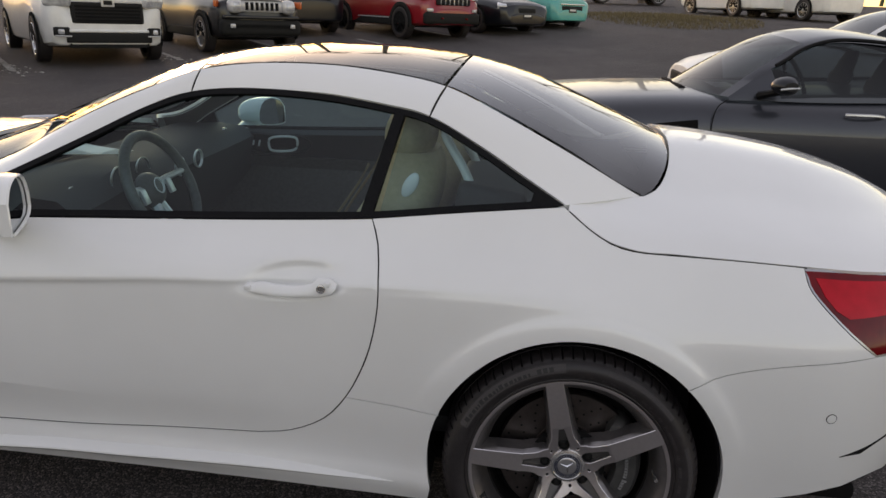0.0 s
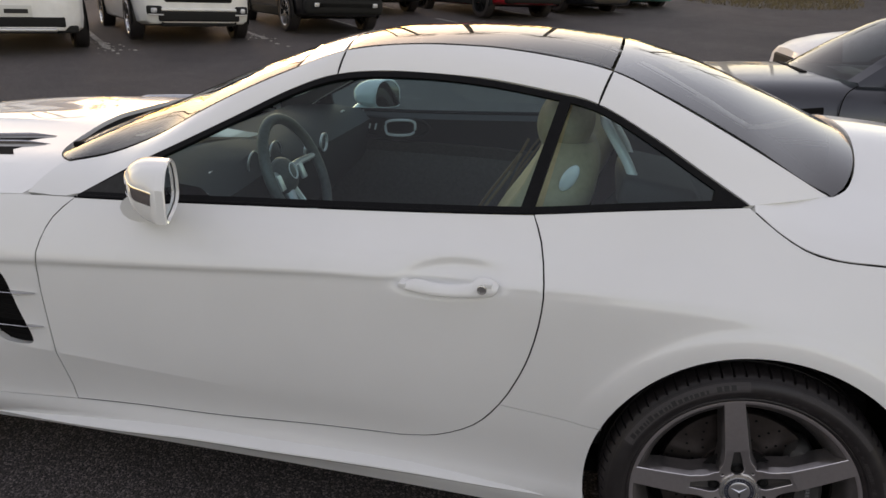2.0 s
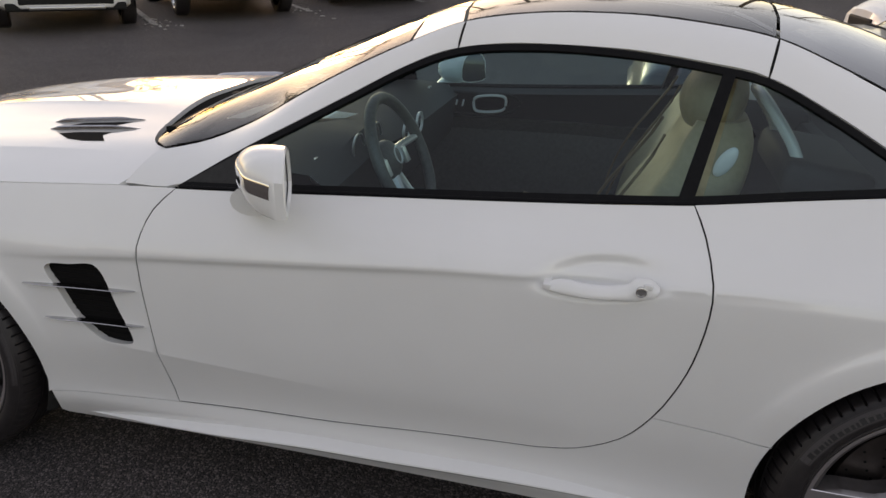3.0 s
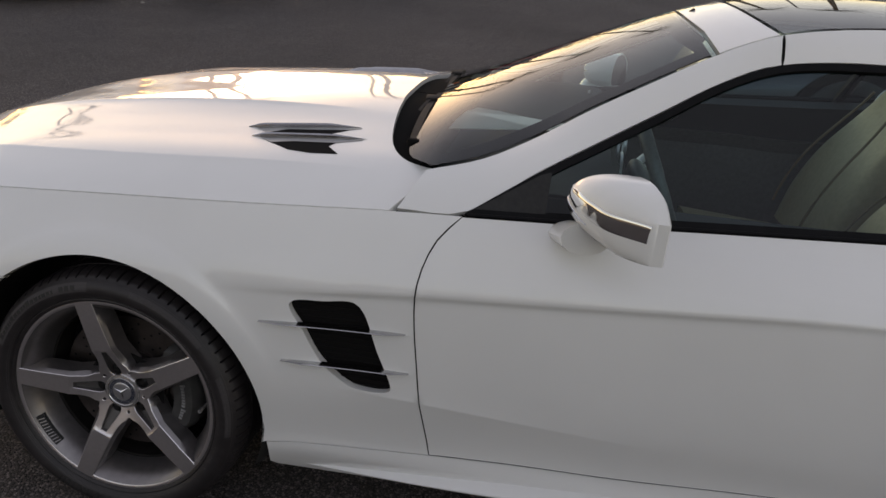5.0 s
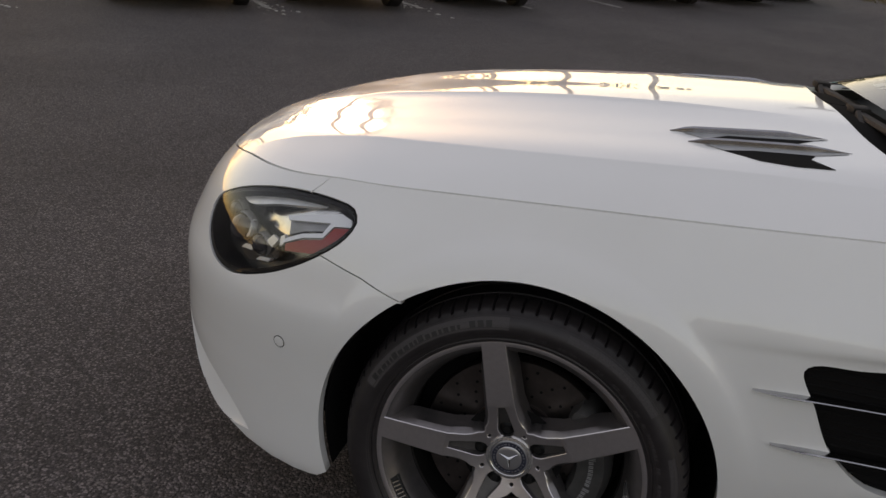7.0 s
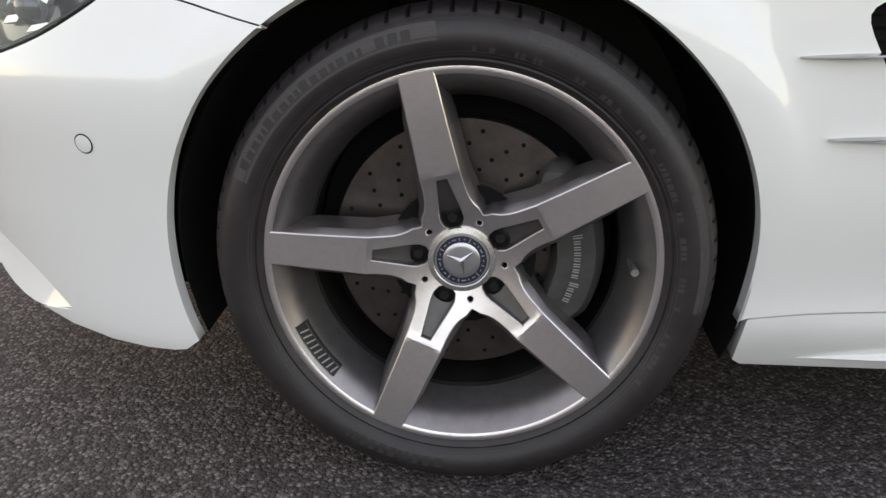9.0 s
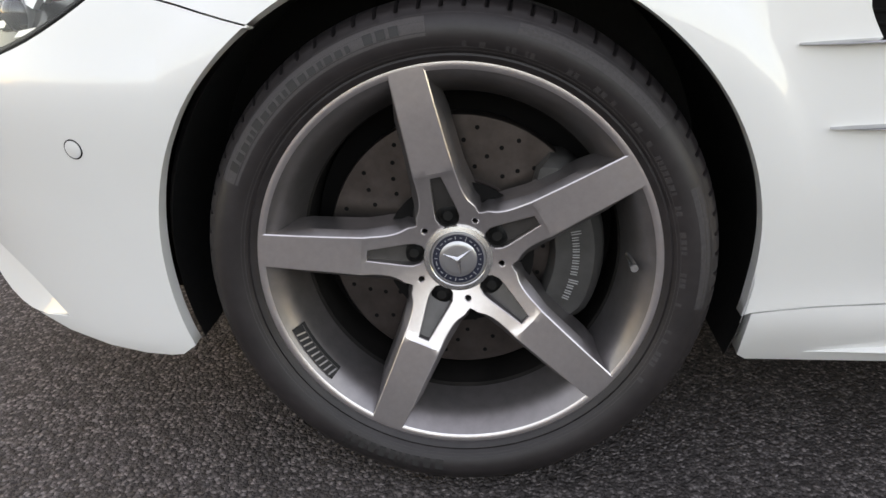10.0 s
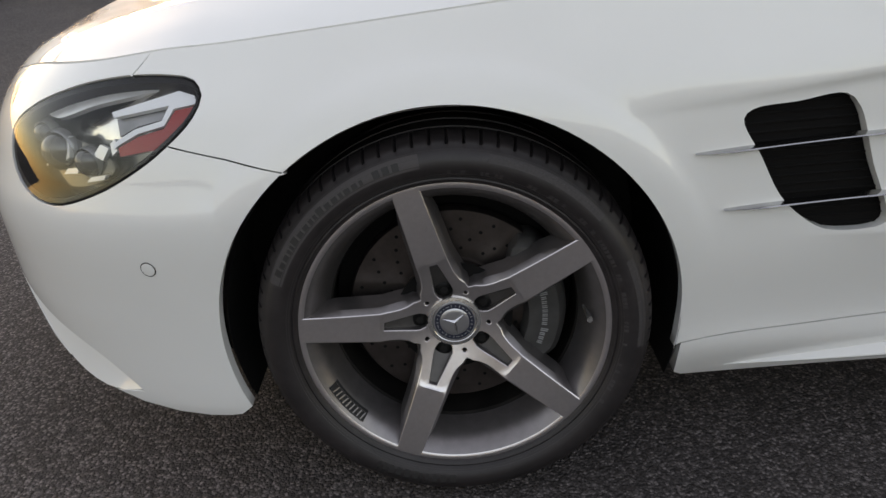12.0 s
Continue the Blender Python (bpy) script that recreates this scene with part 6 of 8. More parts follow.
    for y in (-0.60, -0.08, 0.08, 0.60):
        bm = lathe(bmesh.new(), [(0.034, 0.004), (0.036, -0.004), (0.031, -0.005), (0.030, 0.004)], 24)
        bmesh.ops.transform(bm, matrix=Matrix.Translation((-1.500 if abs(y) > 0.5 else -1.400, y * 0.95, 0.880)) @ pose(0, 0, 0, 0, 0, 90), verts=bm.verts)
        part("air_vent", bm, M["lamp_silver"], car)
    # seats
    for s in (-1, 1):
        seat = thing_part("seat", s)
    # inner mirror, close under the header
    bm = bmesh.new()
    box(bm, (-1.235, 0.0, 1.215), (0.03, 0.21, 0.060), pose(0, 0, 0, 0, -6, -14), 0.014, 3)
    tube(bm, [(-1.245, 0.0, 1.235), (-1.275, 0.0, 1.268)], 0.012, 8)
    inner = part("inner_mirror", bm, M["dash"], car, "interior rear-view mirror")
    for y in (-0.36, 0.36):
        bm = bmesh.new()
        tube(bm, smooth([(-0.305, y - 0.146, 0.955), (-0.335, y - 0.138, 1.02), (-0.395, y - 0.10, 1.105), (-0.405, y - 0.05, 1.118), (-0.405, y + 0.05, 1.118), (-0.395, y + 0.10, 1.105), (-0.335, y + 0.138, 1.02), (-0.305, y + 0.146, 0.955)], 40), 0.0135, 10)
        part("roll_bar", bm, M["lamp_white"], car, "satin silver roll bar")
        bm = bmesh.new()
        box(bm, (-0.255, y, 0.945), (0.20, 0.40, 0.085), pose(0, 0, 0, 0, 8, 0), 0.03, 3)
        part("roll_bar_cover", bm, M["dash"], car)
    for s in (-1, 1):
        bm = bmesh.new()
        bmesh.ops.create_uvsphere(bm, u_segments=16, v_segments=10, radius=1, matrix=Matrix.Translation((-0.483, s * 0.562, 0.985)) @ pose(0, 0, 0, 0, 28, 0) @ Matrix.Diagonal((0.019, 0.010, 0.040, 1)))
        part("belt_guide", bm, M["lamp_white"], car, "pale belt guide at the seat's shoulder")


def build_sheet():
    """A loose sheet that lies on the dashboard under the windscreen."""
    bm = bmesh.new()
    edge = [(-1.846, -0.060), (-1.872, -0.130), (-1.884, -0.230), (-1.888, -0.345), (-1.76, -0.290), (-1.62, -0.222), (-1.566, -0.187), (-1.552, -0.110), (-1.62, -0.104), (-1.70, -0.092), (-1.78, -0.064)]
    bm.faces.new([bm.verts.new((x, y, 0.941 + 0.006 * math.sin(9 * x + 3 * y))) for x, y in edge])
    bmesh.ops.solidify(bm, geom=bm.faces[:], thickness=0.0015)
    sheet = part("paper_sheet", bm, M["paper"], None, shade=False)
    tagged(sheet, "pale sheet of paper lying on the dashboard", "paper")


def thing_part(name, s):
    """A beige bucket seat, one mesh for each cushion, under the car."""
    y = s * 0.37
    fore = 0.0 if s < 0 else 0.07
    bm = bmesh.new()
    rows = []
    for t in np.linspace(0, 1, 12):
        x, z = -1.16 + 0.44 * t, 0.45 - 0.04 * t
        w = 0.25 - 0.02 * (1 - t)
        rows.append([(x, y + w * math.cos(q), z + 0.07 * math.sin(q) + 0.030 * abs(math.cos(q)) ** 3) for q in [6.28318 * k / 20 for k in range(20)]])
    vs = loft(bm, rows, True)
    bm.faces.new(vs[0])
    bm.faces.new(vs[-1][::-1])
    base = part("seat", bm, M["leather"], car, "beige leather bucket seat")
    base.location = (fore, 0, 0)
    # the backrest: side bolsters reach forward of the hollow middle
    ahead = curve([0.50, 0.65, 0.80, 0.90, 0.97, 1.03, 1.06], [-0.86, -0.83, -0.765, -0.70, -0.655, -0.625, -0.60])
    behind = curve([0.50, 0.65, 0.80, 0.90, 0.97, 1.03, 1.06], [-0.60, -0.53, -0.455, -0.415, -0.405, -0.410, -0.425])
    wide = curve([0.50, 0.65, 0.80, 0.90, 0.97, 1.03, 1.06], [0.25, 0.255, 0.245, 0.215, 0.185, 0.15, 0.12])
    bm = bmesh.new()
    rows = []
    for z in np.linspace(0.50, 1.06, 24):
        f, r, w = float(ahead(z)), float(behind(z)), float(wide(z))
        rows.append([((f + r) / 2 + (r - f) / 2 * math.copysign(abs(math.sin(q)) ** 0.6, math.sin(q)) + (0.07 * (1 - abs(math.cos(q)) ** 2.2) if math.sin(q) < 0 else 0), y + w * math.copysign(abs(math.cos(q)) ** 0.8, math.cos(q)), z) for q in [6.28318 * k / 36 for k in range(36)]])
    vs = loft(bm, rows, True)
    bm.faces.new(vs[0])
    bm.faces.new(vs[-1][::-1])
    part("backrest", bm, M["leather"], base)
    bm = bmesh.new()
    rows = []
    for t in np.linspace(0, 1, 13):
        k = math.sin(math.pi * (0.14 + 0.74 * t)) ** 0.4
        rows.append([(-0.515 + 0.010 * t + 0.080 * k * math.sin(q), y + 0.130 * k * math.cos(q), 1.035 + 0.135 * t) for q in [6.28318 * j / 22 for j in range(22)]])
    vs = loft(bm, rows, True)
    bm.faces.new(vs[0])
    bm.faces.new(vs[-1][::-1])
    part("headrest", bm, M["leather"], base)
    # stitched seams along the bolsters
    for dy in (-1, 1):
        bm = bmesh.new()
        tube(bm, [(float(ahead(z)) + 0.012, y + dy * float(wide(z)) * 0.66, z) for z in np.linspace(0.58, 1.02, 10)], 0.0045, 6)
        part("piping", bm, M["seam_brown"], base)
    return base


M["door_trim"] = grain(material("grey_door_leather", (0.085, 0.079, 0.074), 0.6), 70, (0.070, 0.065, 0.061), (0.10, 0.093, 0.087), bump=0.2)
M["wheel_leather"] = grain(material("wheel_leather", (0.10, 0.10, 0.098), 0.42), 90, (0.08, 0.08, 0.078), (0.125, 0.125, 0.12))
M["paper"] = material("pale_paper", (0.86, 0.90, 0.87), 0.6)
M["seam_brown"] = material("brown_seam", (0.16, 0.11, 0.06), 0.6)
build_cabin()
build_sheet()


def regroup():
    """Puts small pieces of the roadster under the part that carries them."""
    base = {}
    for ob in car.children:
        base.setdefault(ob.name.split(".")[0], []).append(ob)

    def side_of(ob):
        y = sum((ob.matrix_basis @ Vector(c)).y for c in ob.bound_box) / 8
        return -1 if y < -0.02 else 1 if y > 0.02 else 0

    carried = {"headlamp": ("headlamp_cover", "headlamp_rim", "chrome_wing", "lamp_reflector", "lamp_shelf", "running_light", "side_reflector", "lamp_pod", "lamp_bracket", "lamp_lens", "lens_ring"),
               "door": ("door_handle", "handle_foot", "door_lock", "door_window", "door_seal", "mirror_sail"), "front_fender": ("vent_mesh", "vent_grille", "vent_strip", "wheel_arch_liner"),
               "rear_quarter_panel": ("quarter_window",), "tail_lamp": ("lamp_band", "lamp_edge"), "hood": ("vent_opening", "vent_throat", "vent_blade"), "side_sill": ("sill_blade",),
               "dashboard": ("instrument_ring", "air_vent"), "front_bumper": ("bumper_blade",), "rear_bumper": ("bumper_slot",), "windscreen": ("screen_border",), "rear_window": ("rear_window_border",), "trunk_lid": ("trunk_seal",)}
    for owner, pieces in carried.items():
        hosts = {side_of(o): o for o in base[owner]}
        for kind in pieces:
            for ob in base.get(kind, ()):
                host = hosts.get(side_of(ob)) or hosts.get(0)
                if host is not None:
                    ob.parent, ob.matrix_parent_inverse = host, host.matrix_basis.inverted()


regroup()


# ---- the other vehicles in the car park ----
def plain(name, colour, rough=0.4, metal=0.0, coat=0.35):
    k = 0.05
    return grain(material(name, colour, rough, metal, coat), 6, tuple(c * (1 - k) for c in colour), tuple(min(1, c * (1 + k)) for c in colour), 3)


M["pearl"] = plain("pearl_white_paint", (0.72, 0.72, 0.71))
M["white2"] = plain("plain_white_paint", (0.75, 0.75, 0.75))
M["graphite"] = plain("graphite_paint", (0.034, 0.037, 0.046), 0.34, 0.3, 0.6)
M["dark_olive"] = plain("dark_grey_paint", (0.010, 0.010, 0.011), 0.30, 0.0, 0.22)
M["deep_red"] = plain("deep_red_paint", (0.26, 0.008, 0.014), 0.3, 0.0, 0.6)
M["night"] = plain("black_blue_paint", (0.006, 0.007, 0.010), 0.30, 0.0, 0.12)
M["teal"] = plain("teal_paint", (0.05, 0.36, 0.33), 0.3)
M["brown"] = plain("brown_paint", (0.05, 0.038, 0.032), 0.35)
M["cladding"] = grain(material("grey_black_cladding", (0.016, 0.016, 0.016), 0.7, spec=0.15), 60, (0.012, 0.012, 0.012), (0.021, 0.021, 0.021), bump=0.2)
M["lot_glass"] = grain(material("dark_window_glass", (0.014, 0.017, 0.018), 0.05, spec=0.4), 2.5, (0.010, 0.012, 0.013), (0.022, 0.026, 0.027), 2)
M["lot_lamp"] = grain(material("clear_grey_lamp", (0.52, 0.53, 0.55), 0.15, 0.25, 0.8), 9, (0.30, 0.31, 0.33), (0.74, 0.75, 0.77))
M["plate"] = material("pale_plate", (0.6, 0.6, 0.58), 0.5)
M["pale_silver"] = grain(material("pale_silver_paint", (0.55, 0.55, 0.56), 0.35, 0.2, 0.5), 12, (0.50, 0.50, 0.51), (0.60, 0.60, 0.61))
M["turn_orange"] = material("orange_turn_lens", (0.55, 0.10, 0.02), 0.25, 0, 0.5)
M["coupe_glass"] = glass_material("coupe_window_glass", (0.20, 0.23, 0.24), ior=1.55)


def lot_wheel(parent, c, r, spokes, rim_mat, out):
    """A tyre and a spoked rim of a parked car; out is +1 or -1 along the car's width."""
    turn = Matrix.Translation(c) @ pose(0, 0, 0, 0, 0, 180 if out > 0 else 0)
    k = r / 0.37
    bm = lathe(bmesh.new(), [(r * 0.66, 0.015), (r * 0.70, -0.004), (r * 0.80, -0.012), (r * 0.93, -0.006), (r * 0.985, 0.018), (r, 0.04), (r, 0.19), (r * 0.9, 0.22), (r * 0.66, 0.21)], 44)
    bmesh.ops.transform(bm, matrix=turn, verts=bm.verts)
    wheel = part("wheel", bm, M["rubber"], parent, "black tyre on a spoked rim")
    bm = lathe(bmesh.new(), [(r * 0.70, -0.002), (r * 0.685, -0.008), (r * 0.64, 0.004), (r * 0.60, 0.06), (r * 0.56, 0.16)], 40)
    for i in range(spokes):
        a = 6.28318 * i / spokes + 0.3
        d = Vector((math.cos(a), 0, math.sin(a)))
        w = Vector((-math.sin(a), 0, math.cos(a)))
        q = []
        for p, hw, y in ((0.10, 0.05, 0.004), (0.67, 0.032, 0.0)):
            for sgn in (-1, 1):
                q.append((d * r * p + w * sgn * hw * r * (5.5 / spokes) ** 0.5 + Vector((0, y, 0))))
        vs = [bm.verts.new(v) for v in (q[0], q[1], q[3], q[2])] + [bm.verts.new(v + Vector((0, 0.035, 0))) for v in (q[0], q[1], q[3], q[2])]
        bm.faces.new(vs[:4])
        for j in range(4):
            bm.faces.new((vs[j], vs[(j + 1) % 4], vs[4 + (j + 1) % 4], vs[4 + j]))
    bmesh.ops.transform(bm, matrix=turn, verts=bm.verts)
    part("rim", bm, M[rim_mat], wheel)
    bm = lathe(bmesh.new(), [(0.0, -0.004), (r * 0.13, -0.002), (r * 0.16, 0.012), (r * 0.16, 0.04)], 20)
    bmesh.ops.transform(bm, matrix=turn, verts=bm.verts)
    part("hub_cap", bm, M[rim_mat], wheel)
    bm = lathe(bmesh.new(), [(0.0, 0.075), (r * 0.60, 0.07)], 24)
    bmesh.ops.transform(bm, matrix=turn, verts=bm.verts)
    part("wheel_back", bm, M["dark_inside"], wheel)


def parked_car(name, label, place, heading, spec, group="cars parked in a row"):
    """A parked car: x runs forward from the front axle, y to its left, z up from the ground.
    spec gives sizes, the curves of its top and belt, the paint, and its face."""
    g = spec
    car_ = thing(name, label, g.get("kind", "car"), pose(place[0], place[1], ground_z(place[1]) + g.get("raise", 0.0), 0, 0, heading) @ pose(0, 0, 0, 0, g.get("nose_up", 0.0), 0), group)
    W, wb, fo, ro, r = g["W"], g["wb"], g["fo"], g["ro"], g["r"]
    x0, x1 = -wb - ro, fo
    paint = M[g["paint"]]
    top = curve(*g["top"])
    ends = curve([x0, x0 + 0.10, x0 + 0.45, -1.2, fo - 0.55, fo - 0.22, fo - 0.07, fo], [0.72, 0.88, 0.985, 1.0, 0.985, 0.93, 0.84, 0.70])
    low = curve([x0, x0 + 0.4, -wb, 0, fo - 0.4, fo], [g["clear"] + 0.16, g["clear"] + 0.06, g["clear"], g["clear"], g["clear"] + 0.02, g["clear"] + g.get("lift", 0.08)])
    bm = bmesh.new()
    rows = []
    xs = np.concatenate((np.linspace(x0, fo - 0.5, 26), np.linspace(fo - 0.45, fo, 14)))
    n_body = 11
    for x in xs:
        w, zt, zb = W * float(ends(x)), float(top(x)), float(low(x))
        h = zt - zb
        sec = [(0, zt), (0.42 * w, zt - 0.008), (0.72 * w, zt - 0.03), (0.89 * w, zt - 0.075), (0.965 * w, zt - 0.15 * h - 0.03), (w, zt - 0.33 * h), (0.988 * w, zt - 0.55 * h), (0.985 * w, zt - 0.75 * h), (0.955 * w, zb + 0.05), (0.88 * w, zb), (0, zb)]
        rows.append([(x, -y, z) for y, z in sec] + [(x, y, z) for y, z in reversed(sec[1:-1])])
    for at_end, d in ((rows[-1], 0.022), (rows[0], -0.022)):
        cz = sum(q[2] for q in at_end) / len(at_end)
        soft = [[(q[0] + d * k, q[1] * w, cz + (q[2] - cz) * w) for q in at_end] for k, w in ((0.6, 0.955), (0.9, 0.88), (1.0, 0.78))]
        rows = rows + soft if d > 0 else soft[::-1] + rows
    vs = loft(bm, rows, True)
    bm.faces.new(vs[0])
    bm.faces.new(vs[-1][::-1])
    part("body", bm, paint, car_, g.get("body_label", ""))
    # arches and wheels
    for cx in (0.0, -wb):
        for s in (-1, 1):
            y = s * (W * float(ends(cx)) + 0.004)
            mat = "cladding" if g.get("clad") else "dark_inside"
            bm = lathe(bmesh.new(), [(0.0, 0.0), (r + (0.035), 0.0), (r + (0.10 if g.get("clad") else 0.045), -0.002), (r + (0.105 if g.get("clad") else 0.05), 0.02)], 40, arc=(radians(-8), radians(188)))
            bmesh.ops.transform(bm, matrix=Matrix.Translation((cx, y, r)) @ pose(0, 0, 0, 0, 0, 180 if s > 0 else 0), verts=bm.verts)
            part("wheel_arch", bm, M[mat], car_)
            # a dark disc on the body's side puts in the arch's shade
            bm = lathe(bmesh.new(), [(0.0, -0.004), (r + 0.033, -0.004), (r + 0.034, 0.004)], 40, arc=(radians(-14), radians(194)))
            bmesh.ops.transform(bm, matrix=Matrix.Translation((cx, y, r)) @ pose(0, 0, 0, 0, 0, 180 if s > 0 else 0), verts=bm.verts)
            part("arch_hollow", bm, M["dark_inside"], car_)
            lot_wheel(car_, (cx, y + s * 0.006, r), r, g["spokes"], g["rim"], s)
    # greenhouse: one smooth skin, cut into roof, screens and side windows
    gh = g["glass"]
    wbelt, wroof, zroof = gh["wbelt"], gh["wroof"], curve(gh["x"], gh["z"])
    zmax = max(gh["z"])
    xf, xr, bow = gh["front"], gh["back"], gh.get("bow", 0.10)
    nx, share = 46, (0.0, 0.05, 0.18, 0.32, 0.46, 0.53, 0.60, 0.66, 0.74, 0.87, 1.0)
    gx = np.linspace(gh["x"][0], gh["x"][-1], nx)
    grid = []
    for x in gx:
        zr, zb = float(zroof(x)), float(top(x)) - 0.04
        k = min(max((zr - zb) / (zmax - zb + 1e-6), 0.0), 1.0)
        wr = wbelt + (wroof - wbelt) * k
        row = []
        for c in share:
            if c <= 0.56:
                u = c / 0.56
                y, z = wbelt + (wr - wbelt) * u ** 1.25, zb + (zr - 0.045 * k - zb) * u
            else:
                u = (c - 0.56) / 0.44
                y, z = wr * (1 - u), zr - 0.045 * k * (1 - u) ** 2.2 + 0.018 * k * u
            ahead = min(max((x - (xf - 0.5)) / 0.7, 0.0), 1.0)
            row.append((x - bow * ahead * (y / wbelt) ** 2, y, z))
        grid.append(row)
    kinds = {"roof": [], "windscreen": [], "rear_window": [], "side_window": []}
    w0, w1 = gh.get("panes", (xr - 0.25, xf + 0.45))
    for i in range(nx - 1):
        xm = (gx[i] + gx[i + 1]) / 2
        tall = float(zroof(xm)) - float(top(xm))
        for j in range(len(share) - 1):
            cm = (share[j] + share[j + 1]) / 2
            if cm < 0.5:
                kind = "side_window" if tall > 0.09 and w0 < xm < w1 and cm > 0.03 and not (gh.get("post") and abs(xm - gh["post"]) < 0.05) else "roof"
            elif cm < 0.63:
                kind = "roof"
            else:
                kind = "windscreen" if xm > xf else "rear_window" if xm < xr else "roof"
            kinds[kind].append((i, j))
    for kind, cells in kinds.items():
        for side in ((1, -1) if kind == "side_window" else (0,)):
            bm = bmesh.new()
            made = {}
            for i, j in cells:
                for sd in ((1, -1) if side == 0 else (side,)):
                    q = []
                    for a_, b_ in ((i, j), (i + 1, j), (i + 1, j + 1), (i, j + 1)):
                        key = (a_, b_, sd if b_ < len(share) - 1 else 0)
                        if key not in made:
                            p = grid[a_][b_]
                            made[key] = bm.verts.new((p[0], p[1] * sd, p[2]))
                        q.append(made[key])
                    bm.faces.new(q if sd > 0 else q[::-1])
            if cells:
                part(kind, bm, paint if kind == "roof" else M[g.get("panes", "lot_glass")], car_, {"roof": "", "windscreen": "dark windscreen", "rear_window": "dark rear window", "side_window": "dark side window"}[kind])
    # the face
    for kind, c, s, mat, bev in g["face"]:
        for side in ((-1, 1) if c[1] else (1,)):
            bm = bmesh.new()
            box(bm, (c[0], c[1] * side, c[2]), s, pose(0, 0, 0, 0, c[3] if len(c) > 3 else 0, (c[4] if len(c) > 4 else 0) * side), bev, 3)
            part(kind, bm, M[mat], car_)
    bm = bmesh.new()
    box(bm, (-wb / 2, 0, g["clear"] + 0.05), (wb * 1.1, W * 1.5, 0.16), None, 0.04)
    part("underside", bm, M["dark_inside"], car_)
    return car_


def slats(kind, x, z, w, h, n, mat, upright=False, tilt=0, bev=0.006, depth=0.03, gap=0.62):
    """Rows of a grille as face pieces."""
    out = []
    for i in range(n):
        t = (i + 0.5) / n - 0.5
        if upright:
            out.append((kind, (x, 0, z, tilt) if abs(t) < 1e-6 else (x, t * w, z, tilt), (depth, w / n * gap, h), mat, bev))
        else:
            out.append((kind, (x, 0, z + t * h, tilt), (depth, w, h / n * gap), mat, bev))
    return out


ROW, STEP_ = Vector((-8.196, 9.142)), Vector((0.62, 0.784))
HEAD = math.degrees(math.atan2(-0.73, 0.684))
LEFT = Vector((0.73, 0.684))


def slot(s, half_track, back=0.0):
    p = ROW + STEP_ * s + LEFT * half_track - Vector((0.684, -0.73)) * back
    return (p.x, p.y)


def suv_spec(paint, rim="chrome", **more):
    fo = 0.93
    g = dict(W=0.955, wb=2.79, fo=fo, ro=1.05, r=0.375, clear=0.27, paint=paint, rim=rim, spokes=10, lift=0.06,
             top=([-3.84, -3.6, -1.4, -0.75, 0.0, 0.5, 0.80, 0.90, 0.93], [1.10, 1.18, 1.18, 1.22, 1.19, 1.14, 1.08, 1.00, 0.82]),
             glass=dict(x=[-3.75, -3.5, -2.6, -1.6, -1.15, -0.72], z=[1.20, 1.70, 1.78, 1.77, 1.62, 1.20], wbelt=0.87, wroof=0.66, front=-1.35, back=-3.4, post=-2.0), face=[])
    g.update(more)
    return g


